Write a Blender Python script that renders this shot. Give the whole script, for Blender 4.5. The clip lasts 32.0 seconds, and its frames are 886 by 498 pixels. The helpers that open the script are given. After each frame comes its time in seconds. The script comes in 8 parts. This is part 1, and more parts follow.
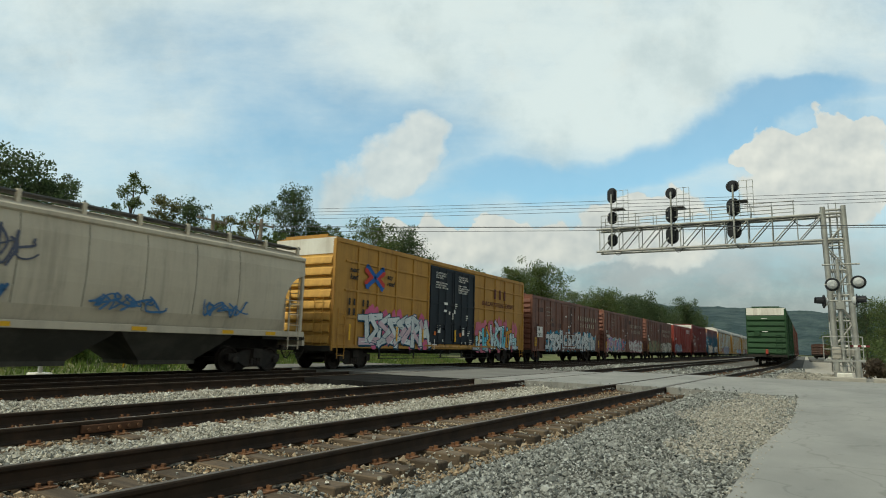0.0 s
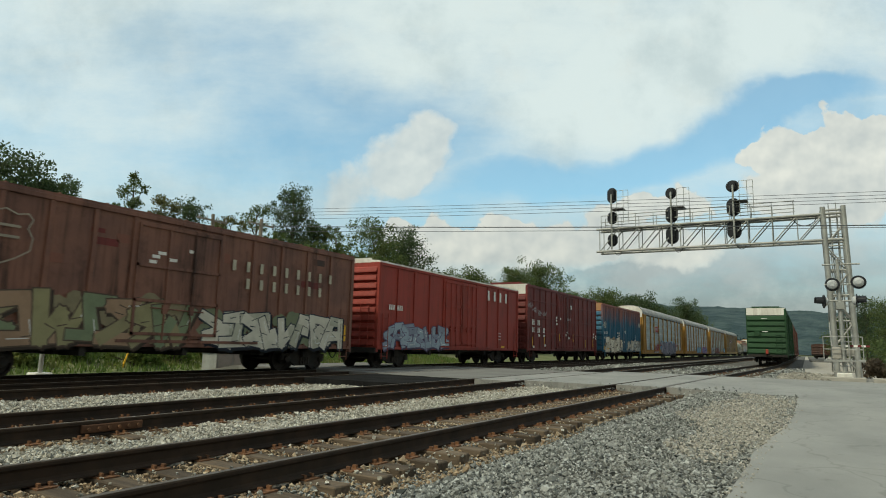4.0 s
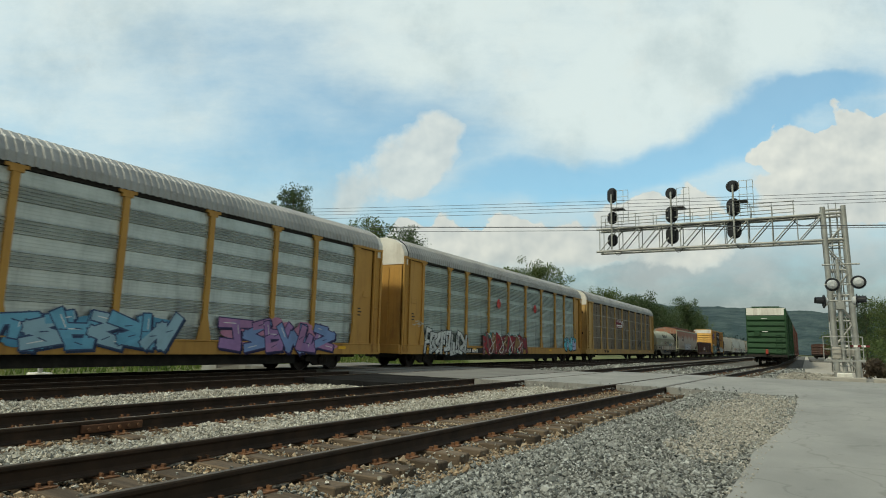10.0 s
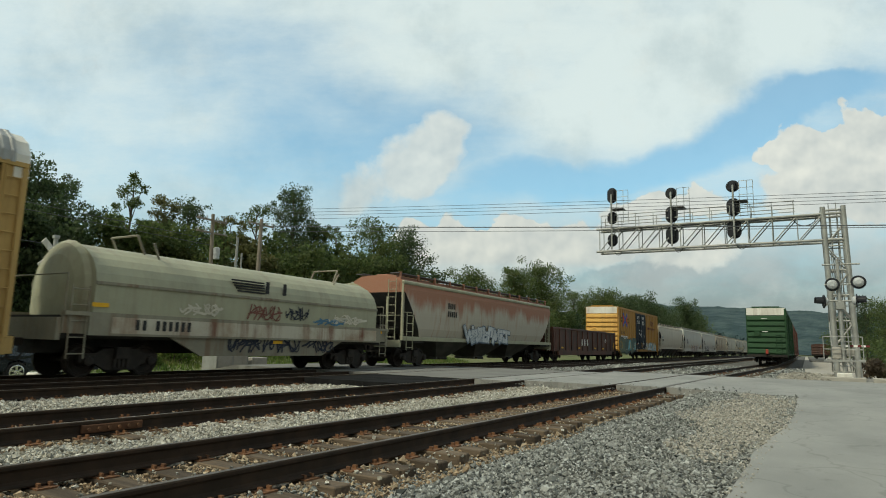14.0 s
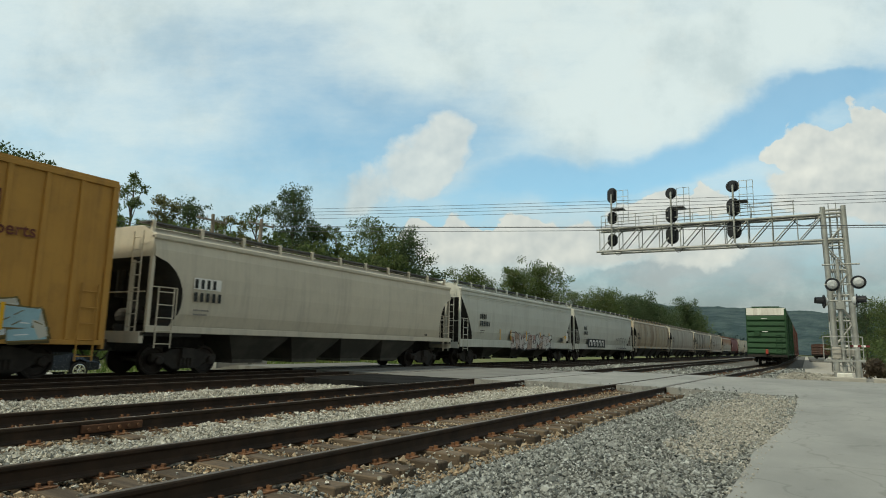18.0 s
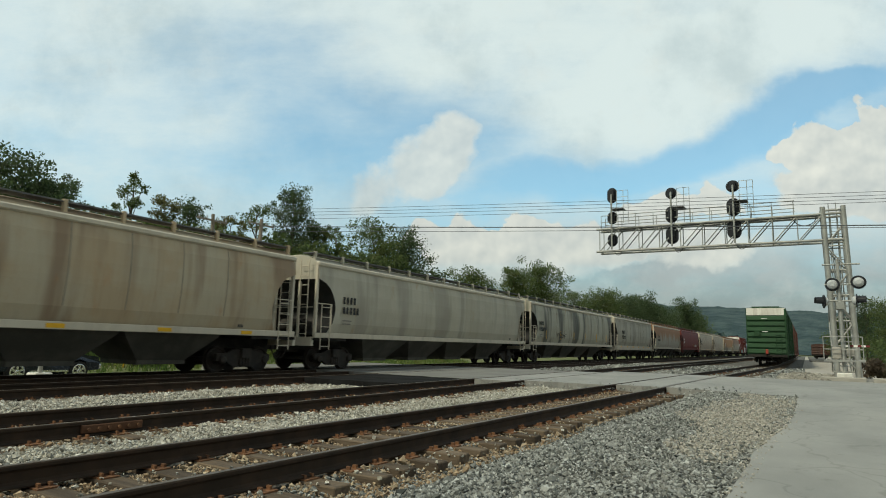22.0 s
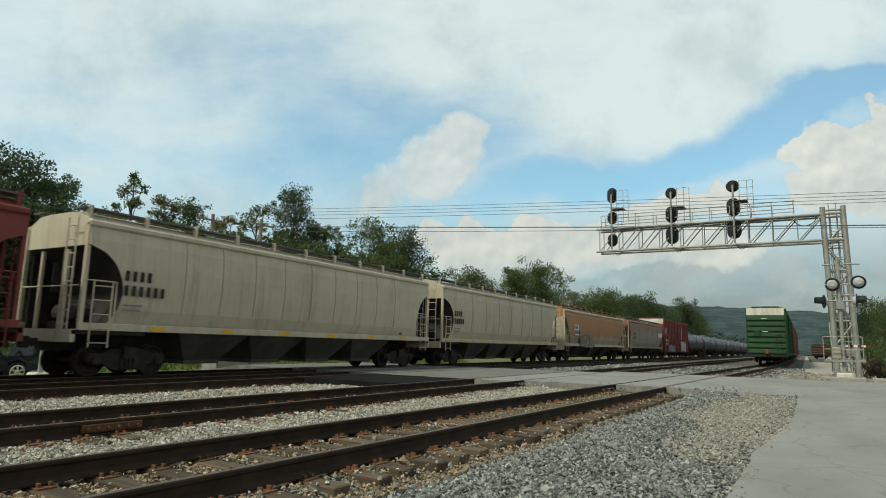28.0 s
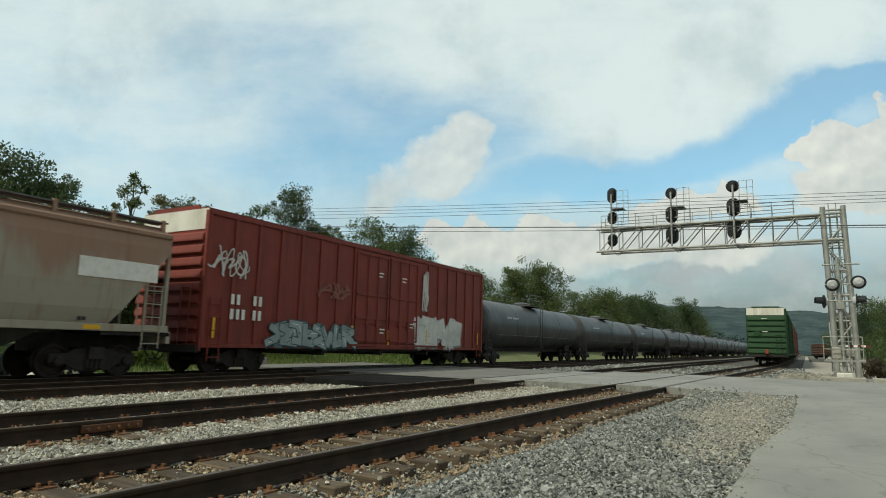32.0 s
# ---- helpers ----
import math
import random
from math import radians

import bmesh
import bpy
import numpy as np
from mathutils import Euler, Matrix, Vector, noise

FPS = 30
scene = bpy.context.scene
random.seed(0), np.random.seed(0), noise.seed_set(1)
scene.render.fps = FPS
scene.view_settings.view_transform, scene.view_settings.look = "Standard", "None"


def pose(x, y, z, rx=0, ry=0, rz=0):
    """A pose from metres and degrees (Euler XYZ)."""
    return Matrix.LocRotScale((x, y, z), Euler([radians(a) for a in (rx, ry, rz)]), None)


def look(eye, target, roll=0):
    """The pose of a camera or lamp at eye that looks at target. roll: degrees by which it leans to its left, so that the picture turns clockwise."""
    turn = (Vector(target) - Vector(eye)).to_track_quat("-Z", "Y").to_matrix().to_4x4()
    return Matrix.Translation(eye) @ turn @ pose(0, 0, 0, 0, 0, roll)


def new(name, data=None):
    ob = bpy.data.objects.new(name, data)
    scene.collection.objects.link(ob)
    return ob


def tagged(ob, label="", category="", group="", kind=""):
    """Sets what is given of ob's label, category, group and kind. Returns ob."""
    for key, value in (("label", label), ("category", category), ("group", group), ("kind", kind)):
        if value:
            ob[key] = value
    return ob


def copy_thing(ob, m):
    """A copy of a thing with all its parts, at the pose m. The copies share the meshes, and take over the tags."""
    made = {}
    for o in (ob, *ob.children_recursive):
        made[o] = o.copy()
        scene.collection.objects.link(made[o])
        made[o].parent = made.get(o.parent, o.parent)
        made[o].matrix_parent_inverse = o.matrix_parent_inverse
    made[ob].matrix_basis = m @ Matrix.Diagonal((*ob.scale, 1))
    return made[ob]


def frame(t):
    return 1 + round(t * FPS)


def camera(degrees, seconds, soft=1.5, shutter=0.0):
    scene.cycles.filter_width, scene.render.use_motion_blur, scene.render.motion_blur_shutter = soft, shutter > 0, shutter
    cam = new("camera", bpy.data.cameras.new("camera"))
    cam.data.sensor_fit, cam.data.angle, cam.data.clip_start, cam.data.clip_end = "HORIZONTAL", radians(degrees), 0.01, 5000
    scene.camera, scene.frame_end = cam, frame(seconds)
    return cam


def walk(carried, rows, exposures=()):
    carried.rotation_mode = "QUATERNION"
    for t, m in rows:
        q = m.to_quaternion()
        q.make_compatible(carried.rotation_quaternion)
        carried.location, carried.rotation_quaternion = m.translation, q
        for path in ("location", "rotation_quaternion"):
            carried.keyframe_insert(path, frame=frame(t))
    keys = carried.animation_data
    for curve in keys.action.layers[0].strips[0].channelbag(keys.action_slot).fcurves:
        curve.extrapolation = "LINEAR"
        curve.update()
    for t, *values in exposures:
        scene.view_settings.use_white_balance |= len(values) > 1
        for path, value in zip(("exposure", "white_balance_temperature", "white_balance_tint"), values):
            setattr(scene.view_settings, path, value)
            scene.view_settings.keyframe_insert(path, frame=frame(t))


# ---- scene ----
# World axes: +Y runs along the tracks away from the viewer, -X is across the tracks, z = 0 is the top of rail.
EYE = Vector((0.0, 0.0, 1.082))
AIM = Vector((-0.49727, 0.85430, 0.15133))
cam = camera(70.95, 32.0, soft=1.0, shutter=0.1)
HELD = look(EYE, EYE + AIM, 1.4727)
walk(cam, [(0.0, HELD), (32.0, HELD)], exposures=[(0.0, 0.0, 6650, -1), (32.0, 0.0, 6650, -1)])

# ---------------------------------------------------------------- light
SUN_TO = Vector((-0.42, -0.76, 1.0)).normalized()
world = bpy.data.worlds.new("sky")
scene.world = world
world.use_nodes = True
wn, wl = world.node_tree.nodes, world.node_tree.links
wn.clear()
w_out, w_bg, w_sky = wn.new("ShaderNodeOutputWorld"), wn.new("ShaderNodeBackground"), wn.new("ShaderNodeTexSky")
w_sky.sky_type, w_sky.sun_disc = "NISHITA", False
w_sky.sun_elevation = math.asin(SUN_TO.z)
w_sky.sun_rotation = math.atan2(SUN_TO.x, SUN_TO.y)
w_sky.air_density, w_sky.dust_density, w_sky.ozone_density = 1.0, 1.2, 1.0
w_bg.inputs["Strength"].default_value = 0.17
w_tint = wn.new("ShaderNodeMix")
w_tint.data_type, w_tint.blend_type = "RGBA", "MULTIPLY"
w_tint.inputs[0].default_value, w_tint.inputs[7].default_value = 1.0, (0.72, 1.06, 1.08, 1)
wl.new(w_sky.outputs[0], w_tint.inputs[6])
# broken white cloud over the rest of the sky, where the drifting layer in view does not reach
w_co, w_dot = wn.new("ShaderNodeTexCoord"), wn.new("ShaderNodeVectorMath")
w_dot.operation = "DOT_PRODUCT"
w_dot.inputs[1].default_value = AIM
wl.new(w_co.outputs["Generated"], w_dot.inputs[0])
w_away, w_noise, w_cover, w_amount = wn.new("ShaderNodeMapRange"), wn.new("ShaderNodeTexNoise"), wn.new("ShaderNodeMapRange"), wn.new("ShaderNodeMath")
w_away.inputs[1].default_value, w_away.inputs[2].default_value = 0.45, 0.0
wl.new(w_dot.outputs["Value"], w_away.inputs[0])
w_noise.inputs["Scale"].default_value, w_noise.inputs["Detail"].default_value = 2.5, 5
wl.new(w_co.outputs["Generated"], w_noise.inputs["Vector"])
w_cover.inputs[1].default_value, w_cover.inputs[2].default_value = 0.30, 0.52
wl.new(w_noise.outputs["Fac"], w_cover.inputs[0])
w_amount.operation = "MULTIPLY"
wl.new(w_away.outputs[0], w_amount.inputs[0])
wl.new(w_cover.outputs[0], w_amount.inputs[1])
w_mix = wn.new("ShaderNodeMix")
w_mix.data_type = "RGBA"
wl.new(w_amount.outputs[0], w_mix.inputs[0])
wl.new(w_tint.outputs[2], w_mix.inputs[6])
w_mix.inputs[7].default_value = (3.1, 3.0, 2.8, 1)
wl.new(w_mix.outputs[2], w_bg.inputs[0])
wl.new(w_bg.outputs[0], w_out.inputs[0])

sun = new("sun", bpy.data.lights.new("sun", "SUN"))
sun.data.energy, sun.data.angle, sun.data.color = 2.75, radians(6), (1.0, 0.92, 0.78)
sun.matrix_world = look((0, 0, 60), Vector((0, 0, 60)) - SUN_TO)

# ---------------------------------------------------------------- materials
MATS = {}


def nodes_of(name):
    m = bpy.data.materials.new(name)
    m.use_nodes = True
    n, l = m.node_tree.nodes, m.node_tree.links
    return m, n, l, n["Principled BSDF"]


def math_node(n, l, op, a, b=None, clamp=False):
    k = n.new("ShaderNodeMath")
    k.operation, k.use_clamp = op, clamp
    for i, v in enumerate((a, b)):
        if v is None:
            continue
        if isinstance(v, (int, float)):
            k.inputs[i].default_value = v
        else:
            l.new(v, k.inputs[i])
    return k.outputs[0]


def mix_col(n, l, fac, a, b, how="MIX"):
    k = n.new("ShaderNodeMix")
    k.data_type, k.blend_type = "RGBA", how
    for sock, v in ((k.inputs[0], fac), (k.inputs[6], a), (k.inputs[7], b)):
        if isinstance(v, (int, float)):
            sock.default_value = v
        elif isinstance(v, tuple):
            sock.default_value = (*v, 1)
        else:
            l.new(v, sock)
    return k.outputs[2]


def noise_of(n, l, vec, scale, detail=4, rough=0.55, stretch=None):
    if stretch:
        k = n.new("ShaderNodeMapping")
        k.inputs["Scale"].default_value = stretch
        l.new(vec, k.inputs[0])
        vec = k.outputs[0]
    t = n.new("ShaderNodeTexNoise")
    t.inputs["Scale"].default_value, t.inputs["Detail"].default_value, t.inputs["Roughness"].default_value = scale, detail, rough
    l.new(vec, t.inputs["Vector"])
    return t.outputs["Fac"]


def ramp(n, l, fac, lo, hi):
    k = n.new("ShaderNodeMapRange")
    k.interpolation_type = "SMOOTHSTEP"
    k.inputs[1].default_value, k.inputs[2].default_value = lo, hi
    l.new(fac, k.inputs[0])
    return k.outputs[0]


def coords(n, l, by_piece=False):
    """Object coordinates, shifted piece by piece where pieces share one mesh."""
    tc = n.new("ShaderNodeTexCoord")
    if not by_piece:
        return tc.outputs["Object"]
    info = n.new("ShaderNodeObjectInfo")
    add = n.new("ShaderNodeVectorMath")
    add.operation = "ADD"
    comb = n.new("ShaderNodeCombineXYZ")
    far = math_node(n, l, "MULTIPLY", info.outputs["Random"], 91.0)
    for i in range(3):
        l.new(far, comb.inputs[i])
    l.new(tc.outputs["Object"], add.inputs[0])
    l.new(comb.outputs[0], add.inputs[1])
    return add.outputs[0]


def bump(n, l, bsdf, height, strength, dist):
    k = n.new("ShaderNodeBump")
    k.inputs["Strength"].default_value, k.inputs["Distance"].default_value = strength, dist
    l.new(height, k.inputs["Height"])
    l.new(k.outputs[0], bsdf.inputs["Normal"])


def surface(name, color, other, rough=0.7, metal=0.0, scale=3.0, amount=0.6, grain=40.0, relief=0.15, dist=0.01,
            streak=None, streak_amount=0.5, stretch=None, by_piece=False, spread=0.0, spec=None):
    """A worn surface: two tones blended by a broad and a fine noise, with run-down streaks where asked."""
    if name in MATS:
        return MATS[name]
    m, n, l, b = nodes_of(name)
    v = coords(n, l, by_piece)
    broad = ramp(n, l, noise_of(n, l, v, scale, 5, 0.6, stretch), 0.38, 0.66)
    fine = noise_of(n, l, v, grain, 3, 0.6, stretch)
    f = math_node(n, l, "MULTIPLY", broad, amount)
    f = math_node(n, l, "ADD", f, math_node(n, l, "MULTIPLY", math_node(n, l, "SUBTRACT", fine, 0.5), 0.5), True)
    c = mix_col(n, l, f, color, other)
    if streak:
        runs = ramp(n, l, noise_of(n, l, v, 1.0, 5, 0.65, (2.0, 2.6, 0.20)), 0.47, 0.70)
        thin = ramp(n, l, noise_of(n, l, v, 1.0, 4, 0.6, (5.0, 11.0, 0.45)), 0.50, 0.72)
        patch = ramp(n, l, noise_of(n, l, v, 0.4, 4, 0.6), 0.34, 0.62)
        blot = ramp(n, l, noise_of(n, l, v, 1.3, 6, 0.68), 0.52, 0.70)
        grime = math_node(n, l, "ADD", math_node(n, l, "MULTIPLY", runs, patch), math_node(n, l, "MULTIPLY", thin, 0.35))
        grime = math_node(n, l, "ADD", grime, math_node(n, l, "MULTIPLY", blot, 0.35), True)
        c = mix_col(n, l, math_node(n, l, "MULTIPLY", grime, streak_amount), c, streak)
    if spread:
        info = n.new("ShaderNodeObjectInfo")
        hue = n.new("ShaderNodeHueSaturation")
        l.new(c, hue.inputs["Color"])
        l.new(math_node(n, l, "ADD", math_node(n, l, "MULTIPLY", info.outputs["Random"], 2 * spread), 1 - spread), hue.inputs["Value"])
        c = hue.outputs[0]
    l.new(c, b.inputs["Base Color"])
    b.inputs["Metallic"].default_value = metal
    b.inputs["Specular IOR Level"].default_value = spec if spec is not None else (0.5 if metal or rough < 0.4 else 0.28)
    r = math_node(n, l, "ADD", math_node(n, l, "MULTIPLY", fine, 0.25), rough - 0.12, True)
    l.new(r, b.inputs["Roughness"])
    bump(n, l, b, fine, relief, dist)
    MATS[name] = m
    return m


def island_surface(name, dark, light, tint, rough=0.9, grain=60.0):
    """Loose pieces joined in one mesh: each island takes its own tone."""
    m, n, l, b = nodes_of(name)
    geo = n.new("ShaderNodeNewGeometry")
    v = coords(n, l)
    fine = noise_of(n, l, v, grain, 3, 0.6)
    c = mix_col(n, l, geo.outputs["Random Per Island"], dark, light)
    pick = math_node(n, l, "FRACT", math_node(n, l, "MULTIPLY", geo.outputs["Random Per Island"], 7.31))
    c = mix_col(n, l, math_node(n, l, "MULTIPLY", pick, 0.55), c, tint)
    c = mix_col(n, l, math_node(n, l, "MULTIPLY", fine, 0.5), c, tuple(0.6 * x for x in dark))
    l.new(c, b.inputs["Base Color"])
    b.inputs["Roughness"].default_value = rough
    bump(n, l, b, fine, 0.3, 0.01)
    MATS[name] = m
    return m


# ---------------------------------------------------------------- mesh helpers
def mesh_of(name, bm, mat, smooth=False):
    me = bpy.data.meshes.new(name)
    bm.to_mesh(me)
    bm.free()
    if smooth:
        for pl in me.polygons:
            pl.use_smooth = True
    me.materials.append(mat)
    return me


def part(name, bm, mat, parent, label="", smooth=False):
    ob = new(name, mesh_of(name, bm, mat, smooth))
    ob.parent = parent
    if label:
        tagged(ob, label)
    return ob


def like(name, mesh, parent, m, label=""):
    """One more part on a mesh that is shared."""
    ob = new(name, mesh)
    ob.parent = parent
    ob.matrix_basis = m
    if label:
        tagged(ob, label)
    return ob


def box(bm, x0, x1, y0, y1, z0, z1, bevel=0.0):
    vs = [bm.verts.new((x, y, z)) for x in (x0, x1) for y in (y0, y1) for z in (z0, z1)]
    a = [vs[i] for i in (0, 1, 3, 2)], [vs[i] for i in (4, 6, 7, 5)], [vs[i] for i in (0, 4, 5, 1)], [vs[i] for i in (2, 3, 7, 6)], [vs[i] for i in (0, 2, 6, 4)], [vs[i] for i in (1, 5, 7, 3)]
    fs = [bm.faces.new(q) for q in a]
    if bevel:
        es = {e for q in fs for e in q.edges}
        bmesh.ops.bevel(bm, geom=list(es), offset=bevel, segments=1, affect="EDGES", profile=0.7)
    return bm


def boxes(*rows, bevel=0.0):
    bm = bmesh.new()
    for r in rows:
        box(bm, *r, bevel=bevel)
    return bm


def tube(bm, a, b, r, n=8, r2=None):
    a, b = Vector(a), Vector(b)
    d = b - a
    q = d.to_track_quat("Z", "Y").to_matrix()
    rings = []
    for p, rad in ((a, r), (b, r if r2 is None else r2)):
        rings.append([bm.verts.new(p + q @ Vector((rad * math.cos(2 * math.pi * i / n), rad * math.sin(2 * math.pi * i / n), 0))) for i in range(n)])
    for i in range(n):
        bm.faces.new((rings[0][i], rings[0][(i + 1) % n], rings[1][(i + 1) % n], rings[1][i]))
    bm.faces.new(rings[0][::-1])
    bm.faces.new(rings[1])
    return bm


def tubes(*rows, n=8):
    bm = bmesh.new()
    for a, b, r in rows:
        tube(bm, a, b, r, n)
    return bm


def extrude_y(profile, y0, y1, close=True):
    """A prism along Y from a closed (x, z) outline."""
    bm = bmesh.new()
    loops = [[bm.verts.new((x, y, z)) for x, z in profile] for y in (y0, y1)]
    k = len(profile)
    for i in range(k):
        bm.faces.new((loops[0][i], loops[0][(i + 1) % k], loops[1][(i + 1) % k], loops[1][i]))
    if close:
        bm.faces.new(loops[0][::-1])
        bm.faces.new(loops[1])
    bmesh.ops.recalc_face_normals(bm, faces=bm.faces[:])
    return bm


def tube_path(bm, pts, r, n=6):
    """One unbroken tube through the points."""
    pts = [Vector(p) for p in pts]
    rings = []
    for i, p in enumerate(pts):
        d = pts[min(i + 1, len(pts) - 1)] - pts[max(i - 1, 0)]
        q = d.to_track_quat("Z", "Y").to_matrix()
        rings.append([bm.verts.new(p + q @ Vector((r * math.cos(2 * math.pi * k / n), r * math.sin(2 * math.pi * k / n), 0))) for k in range(n)])
    for a, b in zip(rings, rings[1:]):
        for k in range(n):
            bm.faces.new((a[k], a[(k + 1) % n], b[(k + 1) % n], b[k]))
    bm.faces.new(rings[0][::-1])
    bm.faces.new(rings[-1])
    return bm


def lathe(bm, centre, axis, rows, n=20):
    """rows: (distance along the axis, radius). Closed at both ends."""
    q = Vector(axis).to_track_quat("Z", "Y").to_matrix()
    rings = [[bm.verts.new(Vector(centre) + q @ Vector((r * math.cos(2 * math.pi * i / n), r * math.sin(2 * math.pi * i / n), d))) for i in range(n)] for d, r in rows]
    for a, b in zip(rings, rings[1:]):
        for i in range(n):
            bm.faces.new((a[i], a[(i + 1) % n], b[(i + 1) % n], b[i]))
    bm.faces.new(rings[0][::-1])
    bm.faces.new(rings[-1])
    return bm


def thing(name, label, category, group="", m=None, kind=""):
    ob = new(name)
    ob.empty_display_size = 0.3
    if m is not None:
        ob.matrix_basis = m
    return tagged(ob, label, category, group, kind)


ballast_m = island_surface("ballast stone", (0.040, 0.046, 0.043), (0.60, 0.61, 0.57), (0.17, 0.168, 0.145))
cream_m = island_surface("cream ballast stone", (0.15, 0.145, 0.12), (0.80, 0.78, 0.70), (0.44, 0.39, 0.29))
# oily stones whose colour also carries the shadow of the train
shaded_oily_m = island_surface("oily ballast darkened for shade", (0.035, 0.033, 0.028), (0.13, 0.125, 0.105), (0.08, 0.065, 0.045))
# darker than the loose stones: the shade of their gaps is in this colour
bed_m = surface("ballast bed", (0.075, 0.072, 0.062), (0.17, 0.16, 0.14), 0.95, scale=2.0, grain=55, relief=0.9, dist=0.03)
dust_m = surface("gravel dust", (0.36, 0.33, 0.28), (0.24, 0.225, 0.195), 0.95, scale=1.2, grain=70, relief=0.6, dist=0.015)


def cracked_asphalt():
    """Worn pale asphalt: broad stains, tyre-dark lanes, fine grit and a net of thin cracks."""
    m, n, l, b = nodes_of("grey asphalt")
    v = coords(n, l)
    broad = ramp(n, l, noise_of(n, l, v, 0.45, 6, 0.62, (1.0, 0.55, 1.0)), 0.36, 0.66)
    fine = noise_of(n, l, v, 110, 3, 0.6)
    c = mix_col(n, l, broad, (0.31, 0.302, 0.275), (0.225, 0.222, 0.205))
    c = mix_col(n, l, math_node(n, l, "MULTIPLY", fine, 0.45), c, (0.14, 0.138, 0.128))
    spots = ramp(n, l, noise_of(n, l, v, 2.6, 4, 0.7), 0.60, 0.72)
    c = mix_col(n, l, math_node(n, l, "MULTIPLY", spots, 0.45), c, (0.11, 0.105, 0.095))
    w = n.new("ShaderNodeTexNoise")
    w.inputs["Scale"].default_value = 1.4
    l.new(v, w.inputs["Vector"])
    bent = n.new("ShaderNodeVectorMath")
    bent.operation = "ADD"
    l.new(v, bent.inputs[0])
    l.new(w.outputs["Color"], bent.inputs[1])
    vo = n.new("ShaderNodeTexVoronoi")
    vo.feature = "DISTANCE_TO_EDGE"
    vo.inputs["Scale"].default_value = 0.55
    l.new(bent.outputs[0], vo.inputs["Vector"])
    crack = math_node(n, l, "SUBTRACT", 1.0, ramp(n, l, vo.outputs["Distance"], 0.004, 0.016))
    c = mix_col(n, l, math_node(n, l, "MULTIPLY", crack, 0.28), c, (0.09, 0.087, 0.078))
    l.new(c, b.inputs["Base Color"])
    b.inputs["Roughness"].default_value = 0.9
    bump(n, l, b, fine, 0.4, 0.004)
    return m


asphalt_m = cracked_asphalt()
# asphalt near the train: its shade is put into a darker grey
shaded_asphalt_m = surface("grey asphalt toned for shade", (0.150, 0.146, 0.134), (0.205, 0.20, 0.184), 0.92, scale=0.7, grain=90, relief=0.35, dist=0.004)
patch_m = surface("dark asphalt", (0.014, 0.014, 0.014), (0.030, 0.030, 0.030), 1.0, scale=0.9, grain=90, relief=0.35, dist=0.004, spec=0.03)
earth_m = surface("weedy earth", (0.11, 0.13, 0.05), (0.20, 0.19, 0.10), 0.95, scale=0.25, grain=9, relief=0.7, dist=0.05)
tie_m = surface("weathered timber", (0.070, 0.052, 0.036), (0.175, 0.130, 0.086), 0.9, scale=1.6, grain=16, relief=0.6, dist=0.01, stretch=(0.35, 6, 6), by_piece=True, spread=0.35)
rail_m = surface("rusty rail steel", (0.026, 0.018, 0.012), (0.055, 0.033, 0.020), 0.9, 0.0, scale=2.5, grain=50, relief=0.25, dist=0.003)
shine_m = surface("worn rail head", (0.150, 0.120, 0.092), (0.095, 0.072, 0.054), 0.50, 0.6, scale=4, grain=60, relief=0.05, dist=0.001, stretch=(12, 0.4, 1))
plate_m = surface("rusty plate", (0.13, 0.062, 0.030), (0.26, 0.12, 0.05), 0.85, 0.2, scale=6, grain=60)
# ---------------------------------------------------------------- ground
def sheet(name, rows, mat, label, category, kind="structure", drop=0.0):
    """A slab with an outline of (x, y, z) corners, its underside 'drop' lower."""
    bm = bmesh.new()
    top = [bm.verts.new(p) for p in rows]
    bm.faces.new(top)
    if drop:
        low = [bm.verts.new((p[0], p[1], p[2] - drop)) for p in rows]
        bm.faces.new(low[::-1])
        k = len(rows)
        for i in range(k):
            bm.faces.new((top[i], low[i], low[(i + 1) % k], top[(i + 1) % k]))
    bmesh.ops.recalc_face_normals(bm, faces=bm.faces[:])
    ob = new(name, mesh_of(name, bm, mat))
    return tagged(ob, label, category, kind=kind)


def lie(x, y):
    """Height of the ground: level by the tracks, a dip with a lane beyond the far track, then a grassy bank."""
    if x > -21:
        return -0.40
    if x > -25:
        return -0.40 - 0.45 * (-21 - x) / 4
    if x > -31:
        return -0.85
    return -0.85 + 1.3 * min(1.0, (-31 - x) / 9)


def build_ground():
    bm = bmesh.new()
    xs = [-4000, -1500, -700, -300, -140, -80, -60, -50, -42, -36, -31, -27, -24, -21, -18, 30, 60, 120, 300, 800, 1800, 4000]
    ys = [-3000, -900, -300, -100, -40, -15, 0, 10, 20, 30, 40, 55, 80, 120, 200, 350, 700, 1500, 4500]
    g = [[bm.verts.new((x, y, lie(x, y))) for y in ys] for x in xs]
    for i in range(len(xs) - 1):
        for j in range(len(ys) - 1):
            bm.faces.new((g[i][j], g[i + 1][j], g[i + 1][j + 1], g[i][j + 1]))
    bmesh.ops.recalc_face_normals(bm, faces=bm.faces[:])
    tagged(new("ground", mesh_of("ground", bm, earth_m)), "weedy green and brown open ground", "ground", kind="structure")


def shoulder(y):
    """The road's ragged edge beside the gravel."""
    return float(np.interp(y, (6.0, 9.0, 11.4, 14.4, 19.5), (-0.68, -0.66, -0.50, -0.28, -0.26))) + 0.05 * noise.noise(Vector((y * 0.8, 0, 7.0))) + 0.03 * noise.noise(Vector((y * 4, 0, 2.0)))


